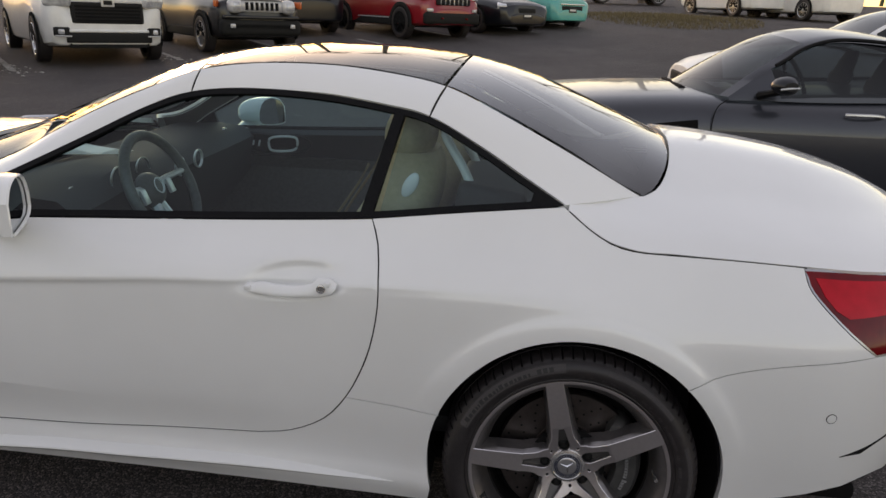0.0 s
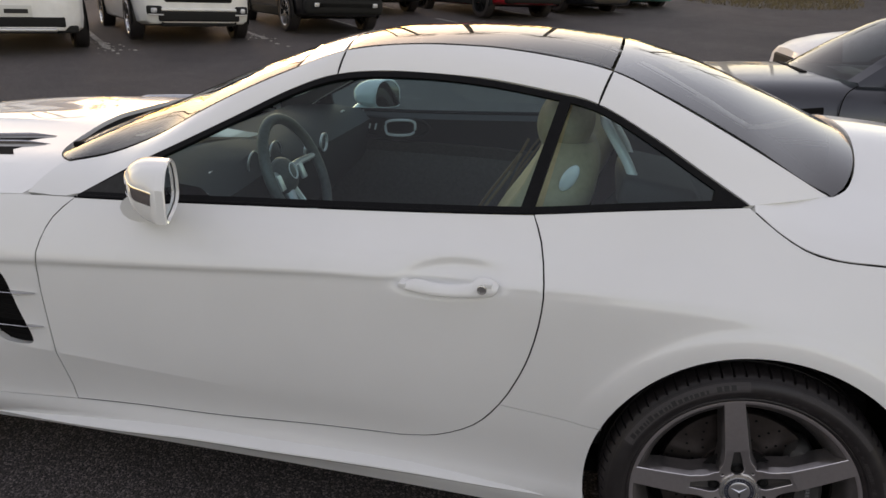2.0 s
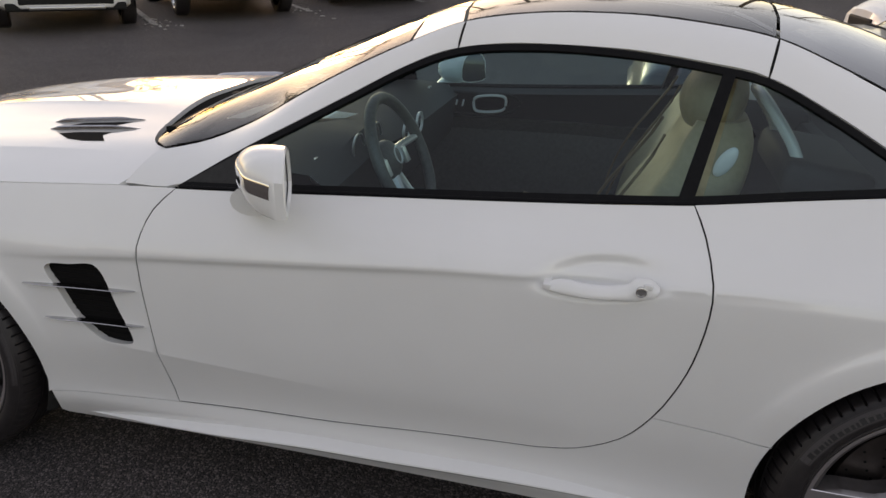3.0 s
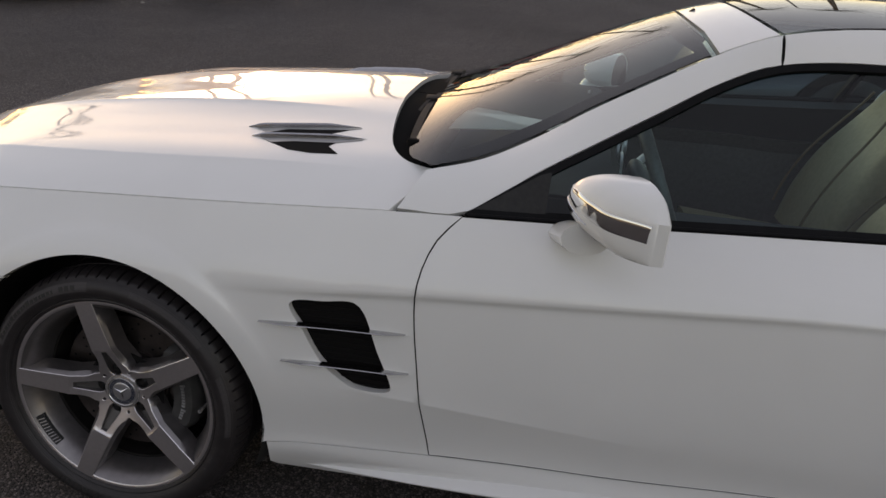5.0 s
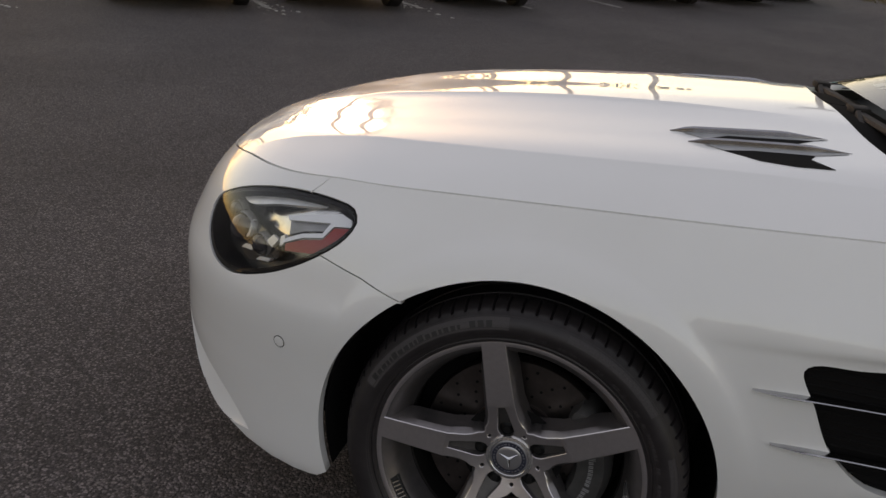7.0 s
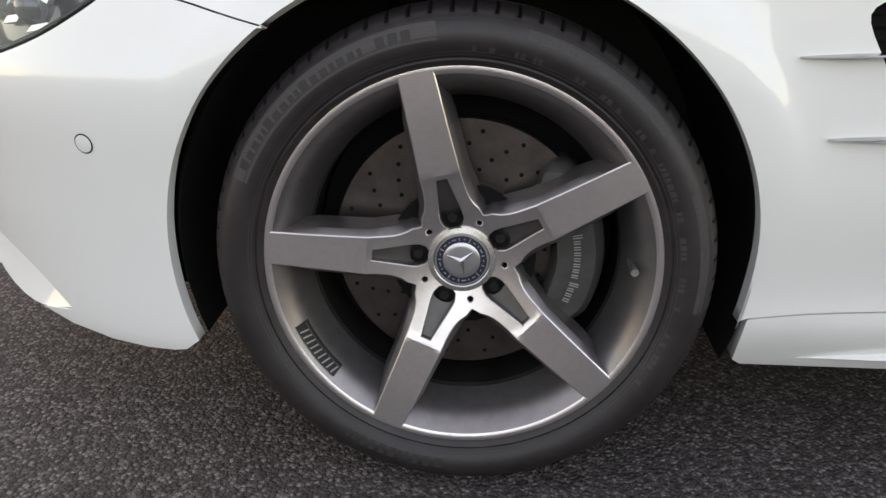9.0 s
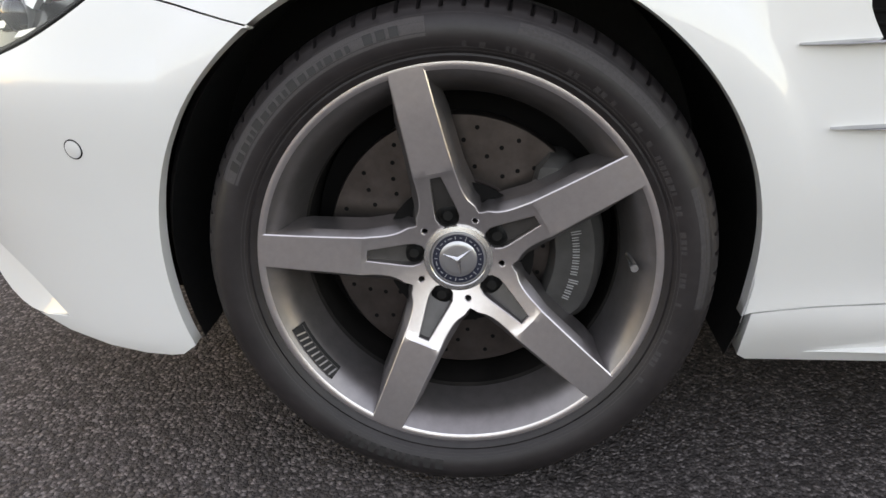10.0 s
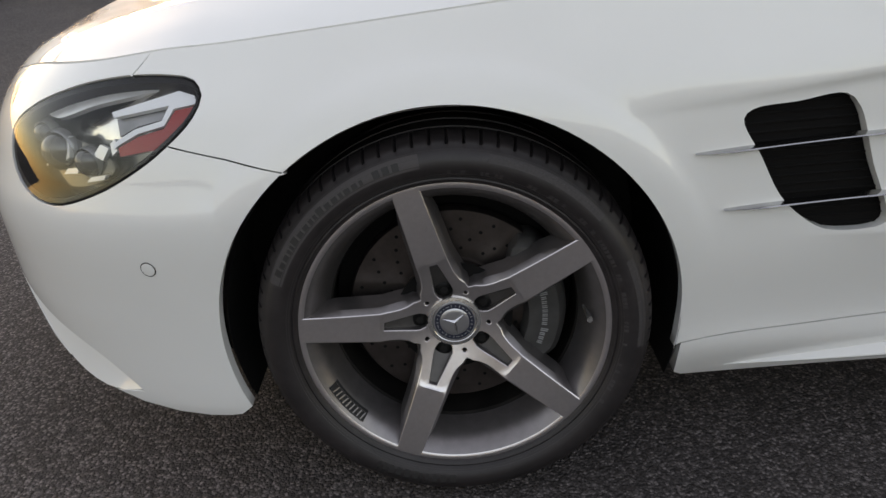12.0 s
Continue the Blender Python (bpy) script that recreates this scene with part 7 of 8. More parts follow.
def build_lot():
    # a white family SUV with a bright bar over a wide black grille
    f = [("grille", (0.915, 0, 0.825), (0.12, 1.10, 0.34), "cladding", 0.05), ("grille_bar", (0.925, 0, 1.005), (0.07, 1.24, 0.085), "pale_silver", 0.03),
         ("badge", (0.985, 0, 0.985), (0.03, 0.20, 0.13), "pale_silver", 0.014), ("badge_eye", (1.002, 0, 0.985), (0.01, 0.13, 0.07), "cladding", 0.004), ("lower_intake", (0.925, 0, 0.44), (0.11, 1.30, 0.16), "cladding", 0.03), ("chin", (0.84, 0, 0.325), (0.20, 1.22, 0.09), "cladding", 0.03),
         ("headlamp", (0.76, 0.66, 1.02, 12, 30), (0.36, 0.42, 0.17), "lot_lamp", 0.05), ("fog_lamp", (0.905, 0.70, 0.53, 0, 30), (0.10, 0.24, 0.14), "cladding", 0.035), ("fog_lens", (0.945, 0.71, 0.53, 0, 30), (0.07, 0.10, 0.08), "lot_lamp", 0.03), ("fog_strip", (0.952, 0.69, 0.465, 0, 30), (0.05, 0.24, 0.022), "pale_silver", 0.008), ("bumper_lip", (0.935, 0, 0.545), (0.09, 1.34, 0.045), "pearl", 0.02)]
    f += slats("grille_slat", 0.972, 0.82, 0.98, 0.26, 5, "black_trim")
    parked_car("sport_utility_vehicle", "white family SUV with wide black grille", slot(0, 0.83), HEAD, suv_spec("pearl", face=f, kind="SUV"))
    # its neighbour, another white one with a plate below the grille
    f = [("grille", (0.885, 0, 0.76), (0.10, 0.98, 0.30), "cladding", 0.05), ("badge", (0.945, 0, 0.83), (0.03, 0.14, 0.07), "chrome", 0.012),
         ("number_plate", (0.955, 0, 0.60), (0.02, 0.40, 0.16), "plate", 0.005), ("plate_bar", (0.967, 0, 0.60), (0.008, 0.30, 0.06), "black_plastic", 0.002),
         ("lower_intake", (0.905, 0, 0.45), (0.11, 1.24, 0.15), "cladding", 0.03), ("chin", (0.83, 0, 0.345), (0.19, 1.58, 0.11), "cladding", 0.03), ("skid_plate", (0.88, 0, 0.335), (0.16, 1.0, 0.06), "silver_trim", 0.025),
         ("headlamp", (0.73, 0.68, 1.02, 12, 32), (0.34, 0.36, 0.15), "lot_lamp", 0.05), ("fog_lamp", (0.83, 0.72, 0.56, 0, 30), (0.07, 0.24, 0.15), "cladding", 0.03), ("fog_lens", (0.865, 0.70, 0.56, 0, 30), (0.05, 0.10, 0.09), "lot_lamp", 0.02)]
    f += slats("grille_slat", 0.93, 0.78, 0.86, 0.24, 4, "silver_trim", gap=0.3)
    parked_car("sport_utility_vehicle", "white SUV with chrome-slatted grille and front plate", slot(-2.69, 0.83), HEAD, suv_spec("white2", face=f, kind="SUV"))
    # a small boxy dark SUV with seven upright grille slots
    f = [("grille", (0.80, 0, 0.885), (0.08, 1.26, 0.20), "pale_silver", 0.07), ("lower_intake", (0.80, 0, 0.52), (0.12, 1.15, 0.13), "cladding", 0.03), ("bumper", (0.75, 0, 0.50), (0.22, 1.60, 0.30), "cladding", 0.09), ("bumper_step", (0.77, 0, 0.685), (0.18, 1.50, 0.07), "dark_olive", 0.03),
         ("headlamp_ring", (0.815, 0.53, 0.885), (0.26, 0.27, 0.265), "pale_silver", 0.125), ("headlamp", (0.86, 0.53, 0.885), (0.20, 0.20, 0.195), "lot_lamp", 0.092), ("turn_lamp", (0.66, 0.82, 0.92, 0, 40), (0.16, 0.06, 0.13), "turn_orange", 0.02), ("fog_lens", (0.885, 0.60, 0.53), (0.05, 0.10, 0.08), "lot_lamp", 0.025), ("sill_cladding", (-1.28, 0.88, 0.36), (1.85, 0.07, 0.18), "cladding", 0.03)]
    f += slats("grille_slot", 0.845, 0.885, 0.70, 0.14, 7, "cladding", True, gap=0.55)
    parked_car("sport_utility_vehicle", "small boxy dark grey SUV with upright-slotted grille", slot(2.95, 0.78), HEAD,
               suv_spec("dark_olive", "silver_trim", face=f, kind="SUV", W=0.90, wb=2.57, fo=0.80, ro=0.85, r=0.345, clad=True, spokes=8,
                        top=([-3.42, -3.2, -1.4, -0.75, 0.0, 0.5, 0.72, 0.78, 0.80], [1.0, 1.08, 1.08, 1.10, 1.06, 1.03, 1.00, 0.94, 0.72]),
                        glass=dict(x=[-3.35, -3.15, -2.4, -1.5, -1.1, -0.75], z=[1.10, 1.60, 1.68, 1.67, 1.56, 1.10], wbelt=0.82, wroof=0.66, front=-1.3, back=-3.1, post=-1.9)))
    # a dark car behind in the next bay
    parked_car("sport_utility_vehicle", "dark brown SUV in the row of parked cars", slot(5.5, 0.83, 2.6), HEAD, suv_spec("night", "silver_trim", kind="SUV", face=[("grille", (0.885, 0, 0.80), (0.10, 0.9, 0.22), "cladding", 0.03), ("headlamp", (0.73, 0.68, 1.02, 12, 32), (0.34, 0.36, 0.15), "lot_lamp", 0.05)]))
    # the red one with black cladding
    f = [("grille", (0.845, 0, 0.87), (0.09, 1.0, 0.15), "cladding", 0.04), ("bumper", (0.79, 0, 0.50), (0.24, 1.60, 0.28), "cladding", 0.09), ("headlamp", (0.70, 0.70, 0.95, 0, 34), (0.22, 0.28, 0.06), "lot_lamp", 0.02),
         ("fog_lens", (0.84, 0.66, 0.68, 0, 28), (0.08, 0.16, 0.08), "lot_lamp", 0.025), ("tow_hook", (0.93, 0.36, 0.50), (0.07, 0.05, 0.035), "tail_red", 0.012)]
    f += slats("grille_slot", 0.885, 0.87, 0.90, 0.13, 7, "lot_lamp", True, gap=0.18)
    f += [("sill_cladding", (-1.35, 0.90, 0.40), (1.95, 0.08, 0.20), "cladding", 0.03), ("sill_strip", (-1.35, 0.945, 0.47), (1.7, 0.012, 0.02), "pale_silver", 0.004)]
    parked_car("sport_utility_vehicle", "deep red SUV with black cladding and dark wheels", slot(8.1, 0.81), HEAD,
               suv_spec("deep_red", "black_trim", face=f, kind="SUV", W=0.93, wb=2.71, fo=0.86, ro=0.95, r=0.37, clad=True, spokes=5, clear=0.30,
                        top=([-3.66, -3.4, -1.4, -0.75, 0.0, 0.5, 0.76, 0.84, 0.86], [1.02, 1.10, 1.10, 1.13, 1.08, 1.03, 0.98, 0.90, 0.72])))
    # black sedan
    sedan = dict(W=0.93, wb=2.78, fo=0.98, ro=1.08, r=0.33, clear=0.18, paint="night", rim="black_trim", spokes=10, lift=0.06,
                 top=([-3.86, -3.7, -3.1, -1.4, -0.6, 0.0, 0.6, 0.88, 0.96, 0.98], [0.80, 0.98, 1.0, 0.95, 0.96, 0.92, 0.83, 0.74, 0.66, 0.52]),
                 glass=dict(x=[-3.5, -2.7, -2.2, -1.7, -1.25, -0.6], z=[1.0, 1.36, 1.43, 1.43, 1.33, 0.97], wbelt=0.82, wroof=0.60, front=-1.5, back=-2.55, post=-1.9),
                 face=[("grille", (0.94, 0, 0.58), (0.08, 0.62, 0.14), "cladding", 0.04), ("headlamp", (0.70, 0.66, 0.70, 16, 36), (0.40, 0.26, 0.13), "lot_lamp", 0.045), ("lower_intake", (0.94, 0, 0.33), (0.08, 1.1, 0.10), "cladding", 0.03),
                       ("number_plate", (0.995, 0, 0.45), (0.02, 0.32, 0.14), "black_plastic", 0.005), ("plate_bar", (1.008, 0, 0.46), (0.006, 0.24, 0.05), "plate", 0.002), ("fog_lens", (0.88, 0.66, 0.36, 0, 30), (0.08, 0.12, 0.06), "lot_lamp", 0.02)])
    parked_car("sedan", "black sedan with dark alloy wheels", slot(10.8, 0.80), HEAD, sedan)
    # small teal hatchback
    hatch = dict(W=0.86, wb=2.50, fo=0.72, ro=0.62, r=0.31, clear=0.16, paint="teal", rim="silver_trim", spokes=5, lift=0.06,
                 top=([-3.12, -2.9, -1.2, -0.5, 0.0, 0.45, 0.64, 0.70, 0.72], [0.90, 0.98, 0.97, 0.98, 0.93, 0.86, 0.78, 0.70, 0.52]),
                 glass=dict(x=[-3.0, -2.85, -2.0, -1.2, -0.9, -0.5], z=[0.98, 1.36, 1.42, 1.41, 1.30, 0.99], wbelt=0.77, wroof=0.62, front=-1.0, back=-2.8, post=-1.6),
                 face=[("headlamp", (0.50, 0.60, 0.74, 20, 30), (0.16, 0.22, 0.24), "lot_lamp", 0.07), ("grille", (0.69, 0, 0.52), (0.07, 0.86, 0.20), "cladding", 0.05), ("grille_bar", (0.715, 0, 0.655), (0.05, 0.95, 0.035), "chrome", 0.014),
                       ("number_plate", (0.735, 0, 0.50), (0.02, 0.32, 0.14), "black_plastic", 0.005), ("plate_bar", (0.748, 0, 0.50), (0.006, 0.24, 0.05), "plate", 0.002), ("lower_intake", (0.69, 0, 0.31), (0.07, 1.1, 0.09), "silver_trim", 0.03), ("fog_lens", (0.65, 0.60, 0.42, 0, 25), (0.07, 0.12, 0.10), "lot_lamp", 0.035)])
    parked_car("hatchback", "small teal hatchback with round lamps", slot(13.2, 0.74), HEAD, hatch)
    # far cars across the aisle
    far = (("sport_utility_vehicle", "white luxury SUV parked far off", (8.4, 27.9), -68, "white2", "silver_trim"),
           ("pickup_truck", "white pickup with chrome grille parked far off", (10.5, 26.5), -70, "pearl", "silver_trim"),
           ("sport_utility_vehicle", "brown SUV seen from the side far off", (6.2, 38.0), 2, "brown", "silver_trim"))
    for nm, lb, pl_, hd, pt, rm in far:
        f = [("grille", (0.885, 0, 0.78), (0.10, 0.80, 0.42), "silver_trim", 0.05), ("headlamp", (0.73, 0.68, 1.02, 12, 32), (0.30, 0.34, 0.15), "lot_lamp", 0.05), ("lower_intake", (0.90, 0, 0.42), (0.10, 1.10, 0.11), "cladding", 0.02)]
        f += slats("grille_slat", 0.925, 0.80, 0.66, 0.30, 5, "cladding")
        parked_car(nm, lb, pl_, hd, suv_spec(pt, rm, face=f, kind="SUV" if "sport" in nm else "pickup"), group="cars parked far off")


build_lot()


def build_coupe():
    """The dark grey two-door coupe that stands beyond the white car, nose the same way."""
    g = dict(W=0.965, wb=2.63, fo=0.93, ro=0.99, r=0.34, clear=0.13, paint="graphite", rim="black_trim", spokes=5, kind="car", panes="coupe_glass",
             top=([-3.62, -3.5, -2.9, -2.2, -1.4, -1.0, -0.4, 0.2, 0.6, 0.85, 0.93], [0.78, 0.90, 0.95, 0.90, 0.875, 0.87, 0.845, 0.79, 0.71, 0.62, 0.48]),
             glass=dict(x=[-3.45, -3.0, -2.5, -2.1, -1.8, -1.45, -1.1, -0.78], z=[0.93, 1.09, 1.235, 1.30, 1.31, 1.24, 1.06, 0.85], wbelt=0.82, wroof=0.58, front=-1.47, back=-2.75, bow=0.27, panes=(-2.75, -1.15)), face=[])
    c = parked_car("coupe", "dark grey two-door coupe with long hood", (0.22, 3.70), 180, g, group="")
    # door seam, mirror, handle and fender vent on the side towards the white car (its left)
    W = 0.965
    bm = bmesh.new()
    tube(bm, smooth([(-1.02, 0.88, 0.83), (-0.95, 0.935, 0.785), (-0.92, 0.968, 0.68), (-0.94, 0.965, 0.48), (-1.02, 0.955, 0.25)], 30), 0.004, 6)
    part("door_seam", bm, M["dark_inside"], c)
    bm = bmesh.new()
    rows = []
    for t in np.linspace(0, 1, 13):
        k = max(math.sin(math.pi * (0.10 + 0.80 * t)), 0.0) ** 0.6
        y = 0.905 + 0.19 * t
        rows.append([(-1.375 + (0.115 if math.cos(q) > 0 else 0.062) * k * math.cos(q), y, 0.955 + 0.064 * k * math.sin(q)) for q in [6.28318 * j / 18 for j in range(18)]])
    vs = loft(bm, rows, True)
    bm.faces.new(vs[0])
    bm.faces.new(vs[-1][::-1])
    shell_ = part("door_mirror", bm, M["night"], c, "black door mirror with grey cap edge")
    bm = bmesh.new()
    tube(bm, smooth([(-1.300, 1.085, 0.935), (-1.345, 1.100, 0.945), (-1.420, 1.085, 0.950)], 40), 0.007, 6)
    part("mirror_strip", bm, M["pale_silver"], shell_)
    # black trim round the side glass, and what shows of the cabin
    bm = bmesh.new()
    line = []
    zr, zt = curve(g["glass"]["x"], g["glass"]["z"]), curve(*g["top"])
    for x in np.linspace(-2.74, -1.16, 40):
        k = min(max((float(zr(x)) - float(zt(x))) / 0.43, 0), 1)
        y = 0.832 - 0.235 * k
        ahead = min(max((x + 1.97) / 0.7, 0.0), 1.0)
        line.append((x - 0.27 * ahead * (y / 0.82) ** 2, y, float(zr(x)) - 0.050 * k))
    tube(bm, line, 0.014, 6)
    part("window_trim", bm, M["black_trim"], c, "black side window trim")
    for y in (0.36, -0.36):
        bm = bmesh.new()
        rows = []
        for t in np.linspace(0, 1, 10):
            k = math.sin(math.pi * (0.12 + 0.76 * t)) ** 0.5
            w = (0.20 if t < 0.55 else 0.13) * k
            rows.append([(-2.20 - 0.10 * t + 0.06 * k * math.sin(q), y + w * math.cos(q), 0.80 + 0.36 * t) for q in [6.28318 * j / 14 for j in range(14)]])
        vs = loft(bm, rows, True)
        bm.faces.new(vs[0])
        bm.faces.new(vs[-1][::-1])
        part("seat", bm, M["dash"], c, "dark bucket seat")
    bm = bmesh.new()
    tube(bm, [Vector((-1.62, 0.36, 0.96)) + pose(0, 0, 0, 0, 26, 0) @ Vector((0, 0.17 * math.cos(q), 0.17 * math.sin(q))) for q in [6.28318 * k / 32 for k in range(33)]], 0.016, 8, False)
    part("steering_wheel", bm, M["dash"], c)
    # a pale flat patch puts the glare on the coupe's dashboard into colour
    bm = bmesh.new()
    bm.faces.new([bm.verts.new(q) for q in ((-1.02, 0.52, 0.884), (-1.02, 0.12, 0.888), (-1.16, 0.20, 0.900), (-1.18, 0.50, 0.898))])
    part("dash_card", bm, M["pale_silver"], c, "pale patch of painted glare on the dashboard")
    bm = bmesh.new()
    tube(bm, [(-1.25, 0.82, 0.865), (-1.29, 0.90, 0.89), (-1.35, 0.97, 0.92)], [0.03, 0.024, 0.03], 8)
    part("mirror_arm", bm, M["black_trim"], c)
    bm = bmesh.new()
    tube(bm, smooth([(-2.05, 0.950, 0.772), (-2.00, 0.975, 0.780), (-1.86, 0.978, 0.780), (-1.80, 0.952, 0.776)], 40), 0.013, 8)
    part("door_handle", bm, M["silver_trim"], c, "satin door handle")
    bm = bmesh.new()
    box(bm, (-0.66, 0.960, 0.635), (0.34, 0.02, 0.07), pose(0, 0, 0, 0, 8, 0), 0.008)
    part("fender_vent", bm, M["dark_inside"], c)
    bm = bmesh.new()
    box(bm, (-0.80, 0.0, 0.852), (0.05, 0.8, 0.03), None, 0.008)
    part("scuttle", bm, M["dark_inside"], c)
    for y in (0.42, -0.42):
        bm = bmesh.new()
        box(bm, (-0.50, y, 0.835), (0.20, 0.018, 0.012), pose(0, 0, 0, 0, 4, 8 if y > 0 else -8), 0.004)
        part("hood_vent", bm, M["dark_inside"], c)
    # the white car behind it
    w = dict(W=0.92, wb=2.72, fo=0.90, ro=0.95, r=0.33, clear=0.17, paint="white2", rim="silver_trim", spokes=10, kind="car",
             top=([-3.57, -3.4, -2.8, -1.4, -0.7, 0.0, 0.5, 0.80, 0.88, 0.90], [0.80, 0.98, 1.0, 0.96, 0.97, 0.89, 0.80, 0.68, 0.60, 0.48]),
             glass=dict(x=[-3.3, -2.6, -2.1, -1.7, -1.25, -0.7], z=[1.0, 1.36, 1.42, 1.42, 1.32, 0.98], wbelt=0.82, wroof=0.60, front=-1.45, back=-2.5, post=-1.9), face=[("headlamp", (0.66, 0.62, 0.63, 16, 36), (0.30, 0.20, 0.09), "lot_lamp", 0.04), ("grille", (0.86, 0, 0.50), (0.08, 0.9, 0.16), "cladding", 0.03)])
    parked_car("sedan", "white sedan beyond the dark coupe", (2.62, 7.1), 180, w, group="")


build_coupe()


def build_bays():
    """Painted bay lines between the parked cars, a little broken, and pale crumbs of dirt along them."""
    chalk = grain(material("worn_white_line", (0.30, 0.29, 0.28), 0.9), 14, (0.09, 0.085, 0.08), (0.42, 0.41, 0.39), 8, coarse=2.0)
    f = Vector((0.684, -0.73))
    for s in (-4.2, -0.62, 2.15, 4.6, 7.1, 9.75, 12.5):
        me = bpy.data.meshes.new("bay_line")
        v = []
        base = ROW + STEP_ * s
        for k in range(9):
            p = base + f * (0.75 - 4.8 * k / 8)
            for w in (-0.05, 0.05):
                q = p + LEFT * w
                v.append((q.x, q.y, ground_z(q.y) + 0.006))
        me.from_pydata(v, [], [(2 * k, 2 * k + 1, 2 * k + 3, 2 * k + 2) for k in range(8)])
        tagged(finish("bay_line", me, chalk), "worn white bay line painted on asphalt", "bay line", "bay lines", "structure")
    rnd = random.Random(9)
    crumb = grain(material("pale_grit", (0.35, 0.33, 0.31), 0.9), 30, (0.25, 0.24, 0.22), (0.45, 0.43, 0.41))
    bm = bmesh.new()
    for s in (-0.62, 2.15, -4.2):
        base = ROW + STEP_ * s
        for k in range(26):
            p = base + f * rnd.gauss(0.55, 0.5) + LEFT * rnd.gauss(0, 0.16)
            r = rnd.uniform(0.008, 0.030)
            bmesh.ops.create_icosphere(bm, subdivisions=1, radius=r, matrix=Matrix.Translation((p.x, p.y, ground_z(p.y) + r * 0.25)) @ Matrix.Diagonal((rnd.uniform(0.8, 1.9), rnd.uniform(0.7, 1.4), 0.5, 1)))
    ob = part("loose_grit", bm, crumb, None)
    tagged(ob, "pale loose grit lying along bay lines", "grit", kind="stuff")
    # a dry grass verge far off
    grass = grain(material("dry_grass", (0.15, 0.115, 0.06), 0.9), 9, (0.09, 0.07, 0.04), (0.20, 0.155, 0.08), 6)
    bm = bmesh.new()
    for k in range(5200):
        q_, r_ = rnd.uniform(0, 6.283), rnd.random() ** 0.7
        x, y = 4.6 + 3.0 * r_ * math.cos(q_), 24.0 + 3.2 * r_ * math.sin(q_)
        h, a = rnd.uniform(0.04, 0.13), rnd.uniform(0, 6.28)
        z = ground_z(y)
        d = Vector((math.cos(a), math.sin(a), 0)) * 0.02
        c = Vector((x, y, z))
        bm.faces.new([bm.verts.new(c - d), bm.verts.new(c + d), bm.verts.new(c + Vector((rnd.gauss(0, 0.03), rnd.gauss(0, 0.03), h)))])
    ob = part("grass_verge", bm, grass, None, shade=False)
    tagged(ob, "dry yellow grass verge in the car park", "grass", kind="stuff")


build_bays()


def build_palm(x, y, tall, seed):
    """A tall palm: a bent tapered trunk and a crown of drooping fronds made of single leaflets."""
    rnd = random.Random(seed)
    z = ground_z(y)
    palm = thing("palm_tree", "tall palm tree with drooping fronds beyond the car park", "tree", pose(x, y, z), "palms beyond the car park")
    bend = rnd.uniform(-0.5, 0.5)
    bm = bmesh.new()
    line = [(bend * (i / 10) ** 2, 0.3 * bend * (i / 10) ** 2, tall * i / 10) for i in range(11)]
    tube(bm, line, [0.24 - 0.09 * i / 10 + 0.012 * (i % 2) for i in range(11)], 10)
    part("trunk", bm, M["bark"], palm)
    bm = bmesh.new()
    top = Vector(line[-1])
    for i in range(26):
        az, up = 6.283 * i / 26 + rnd.uniform(-0.2, 0.2), rnd.uniform(-0.5, 1.1)
        length = rnd.uniform(1.7, 2.5)
        d = Vector((math.cos(az), math.sin(az), 0))
        side = Vector((-math.sin(az), math.cos(az), 0))
        spine = []
        for k in range(9):
            t = k / 8
            spine.append(top + d * (length * t * math.cos(up * (1 - t))) + Vector((0, 0, length * (t * math.sin(up) - 0.55 * t * t))))
        for k in range(1, 9):
            for s in (-1, 1):
                for h in (0.0, 0.5):
                    p = spine[k - 1] + (spine[k] - spine[k - 1]) * h
                    w = 0.55 * math.sin(math.pi * min(0.95, (k + h) / 9.5))
                    tip = p + side * s * w + d * 0.25 + Vector((0, 0, -0.30 * w - rnd.uniform(0, 0.1)))
                    bm.faces.new([bm.verts.new(p), bm.verts.new(p + d * 0.07), bm.verts.new(tip)])
    part("crown", bm, M["frond"], palm, shade=False)


def build_far_lamp(x, y, tall):
    post = thing("street_lamp", "grey car park lamp post with curved arm", "street lamp", pose(x, y, ground_z(y)), "lamp posts beyond the car park")
    bm = bmesh.new()
    tube(bm, [(0, 0, 0), (0, 0, tall * 0.5), (0, 0, tall)], [0.10, 0.085, 0.065], 12)
    part("pole", bm, M["post_grey"], post)
    bm = bmesh.new()
    tube(bm, smooth([(0, 0, tall - 0.1), (0.3, 0, tall + 0.45), (1.0, 0, tall + 0.7), (1.8, 0, tall + 0.6)], 24), 0.045, 8)
    part("arm", bm, M["post_grey"], post)
    bm = bmesh.new()
    box(bm, (2.0, 0, tall + 0.55), (0.7, 0.3, 0.14), pose(0, 0, 0, 0, 6, 0), 0.05, 3)
    part("lamp_head", bm, M["post_grey"], post)


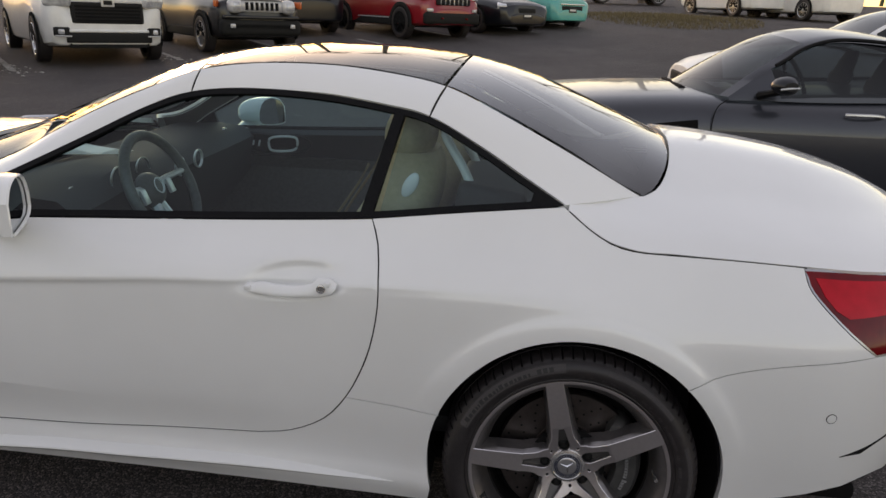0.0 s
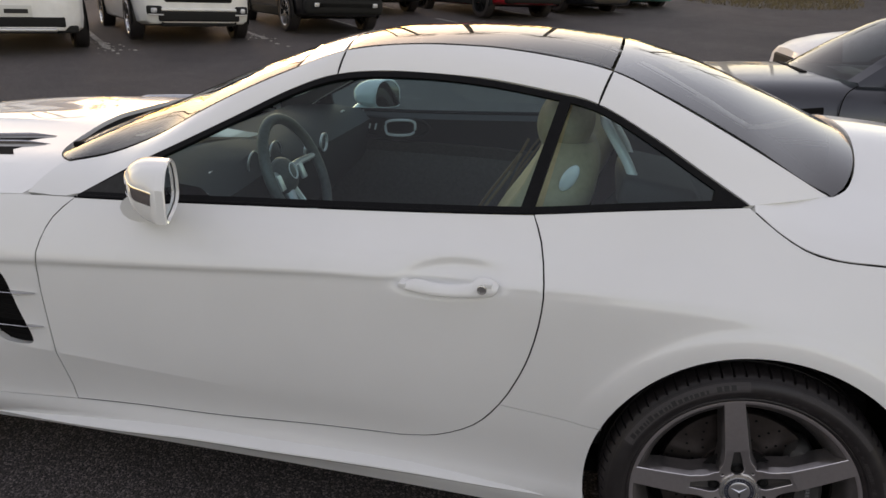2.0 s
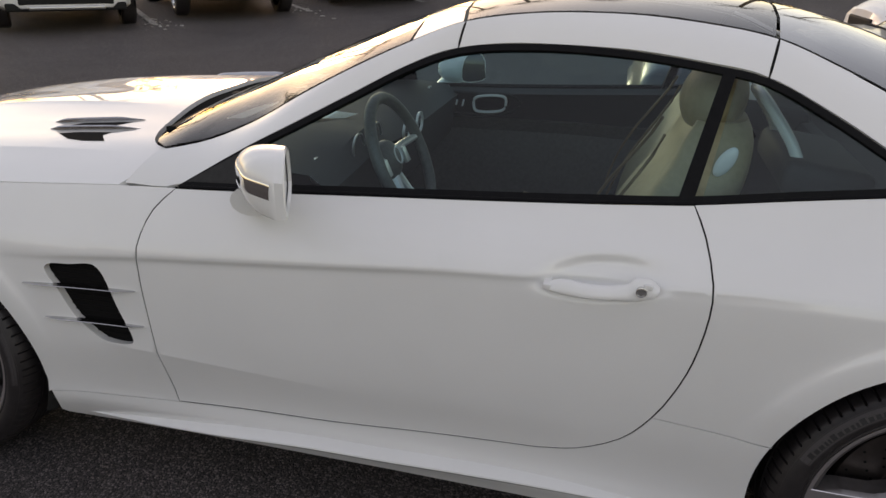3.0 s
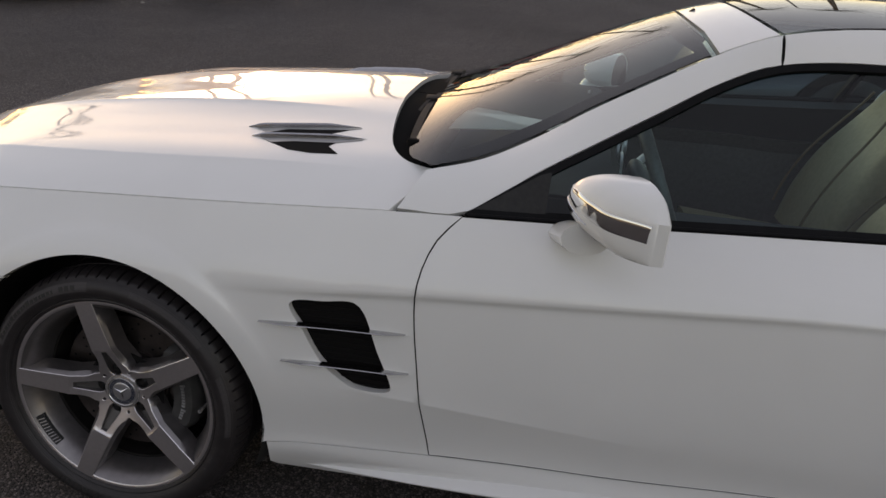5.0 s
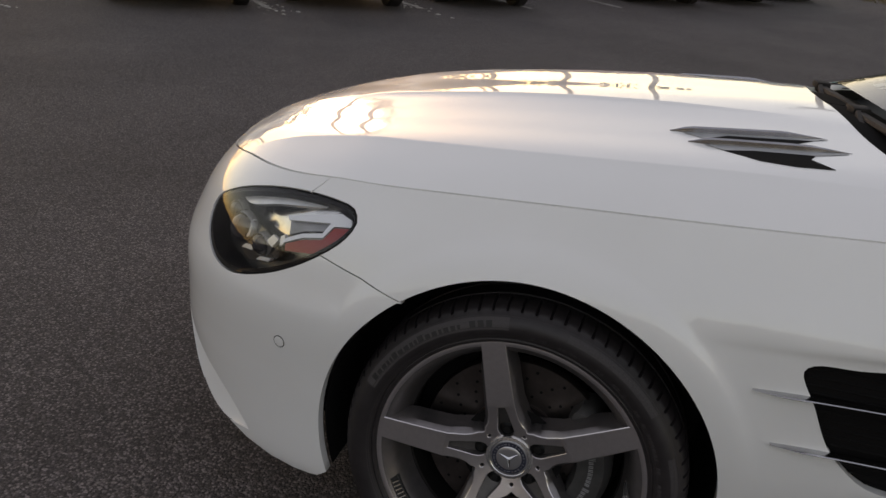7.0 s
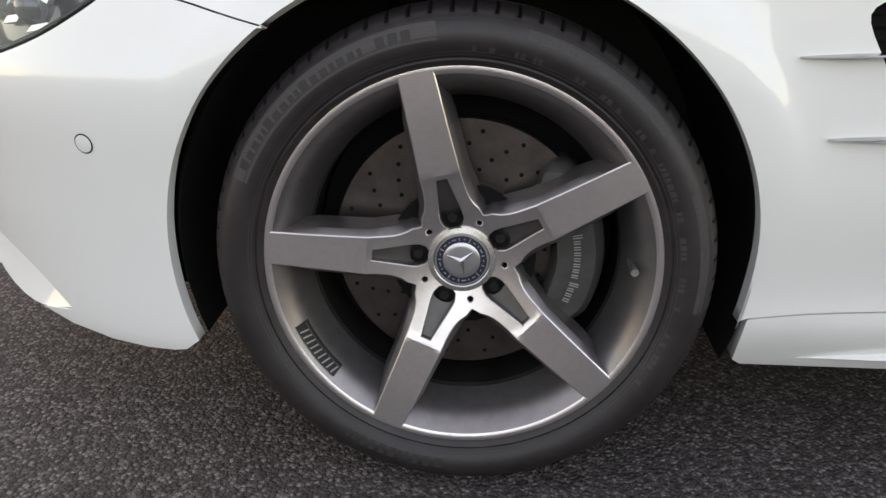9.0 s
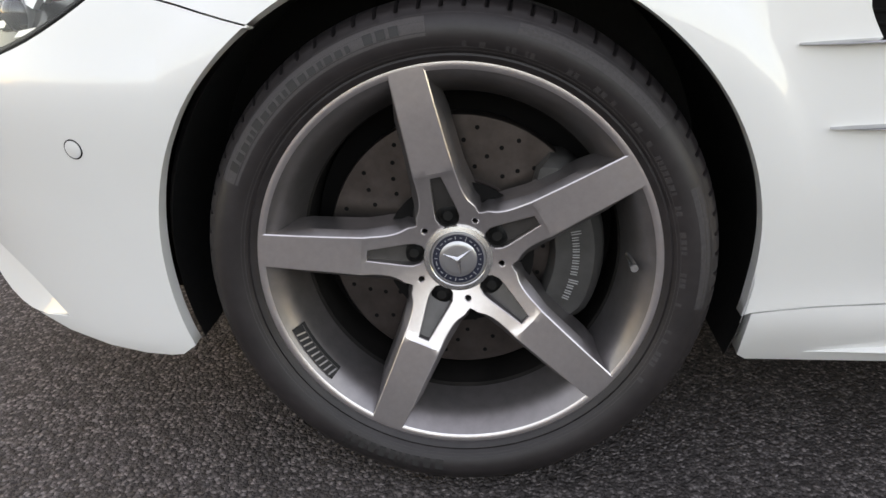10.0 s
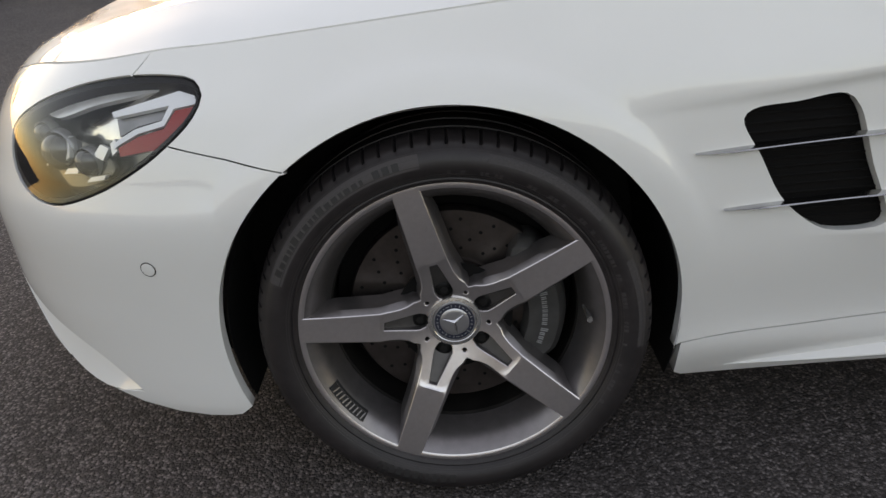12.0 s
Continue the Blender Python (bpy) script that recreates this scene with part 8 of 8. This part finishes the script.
def build_far_trees():
    M["bark"] = grain(material("grey_palm_bark", (0.16, 0.13, 0.10), 0.9), 6, (0.11, 0.09, 0.07), (0.20, 0.165, 0.13), bump=0.5, distance=0.02)
    M["frond"] = grain(material("palm_frond", (0.05, 0.075, 0.03), 0.6), 2, (0.035, 0.055, 0.02), (0.07, 0.095, 0.04))
    M["post_grey"] = grain(material("grey_post_paint", (0.22, 0.22, 0.22), 0.5, 0.3), 8, (0.18, 0.18, 0.18), (0.26, 0.26, 0.26))
    for i, (x, y, tall) in enumerate(((-36, 38, 11), (-27, 44, 13), (-21, 36, 9.5), (-14, 45, 12), (-8, 39, 10.5), (-3, 47, 13), (6, 41, 11), (13, 46, 12.5))):
        build_palm(x, y, tall, 20 + i)
    for x, y, tall in ((-30, 30, 8.5), (-11, 31, 8.5), (7, 33, 8.5)):
        build_far_lamp(x, y, tall)


build_far_trees()


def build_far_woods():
    """The low line of trees that closes the car park beyond its far rows: thousands of small leaf clumps on bare trunks."""
    rnd = random.Random(31)
    bm = bmesh.new()
    x = -75.0
    while x < 60:
        y, tall = rnd.uniform(62, 70), rnd.uniform(3.6, 6.2)
        wide = tall * rnd.uniform(0.45, 0.7)
        z = ground_z(y)
        for k in range(150):
            q, u = rnd.uniform(0, 6.283), rnd.uniform(-1, 1)
            r = rnd.random() ** 0.4 * (1 + 0.25 * math.sin(3 * q + 5 * u))
            c = Vector((x + wide * r * math.cos(q) * (1 - u * u) ** 0.5, y + wide * 0.7 * r * math.sin(q) * (1 - u * u) ** 0.5, z + tall * (0.58 + 0.42 * u * r)))
            a, b = Vector((rnd.gauss(0, 1), rnd.gauss(0, 1), rnd.gauss(0, 1))).normalized(), Vector((rnd.gauss(0, 1), rnd.gauss(0, 1), rnd.gauss(0, 1))).normalized()
            h = rnd.uniform(0.25, 0.55)
            bm.faces.new([bm.verts.new(c + a * h), bm.verts.new(c + b * h), bm.verts.new(c - a * h * 0.8), bm.verts.new(c - b * h * 0.9)])
        tube(bm, [(x, y, z), (x + rnd.uniform(-0.3, 0.3), y, z + tall * 0.6)], [0.16, 0.08], 6)
        x += wide * rnd.uniform(0.9, 1.7)
    woods = part("far_trees", bm, M["frond"], None, shade=False)
    tagged(woods, "low dark line of trees beyond the car park", "trees", kind="stuff")


build_far_woods()


def build_shade_wall():
    """An added wall behind the walk, never in view, that shades the lower flanks."""
    M["wall_stone"] = grain(material("brown_grey_render", (0.16, 0.15, 0.14), 0.9), 3.0, (0.17, 0.152, 0.135), (0.26, 0.235, 0.21), bump=0.3, coarse=0.4)
    bm = bmesh.new()
    box(bm, (0, 0, 0.90), (70, 0.30, 2.0))
    box(bm, (0, 0, 1.95), (70, 0.40, 0.10), None, 0.01)
    wall = new("wall_south", bpy.data.meshes.new("wall_south"))
    bm.to_mesh(wall.data)
    bm.free()
    wall.data.materials.append(M["wall_stone"])
    wall.location = (-2, -9.5, 0)
    tagged(wall, "unseen brown-grey wall added to block low sky", "wall", "", "structure")


build_shade_wall()
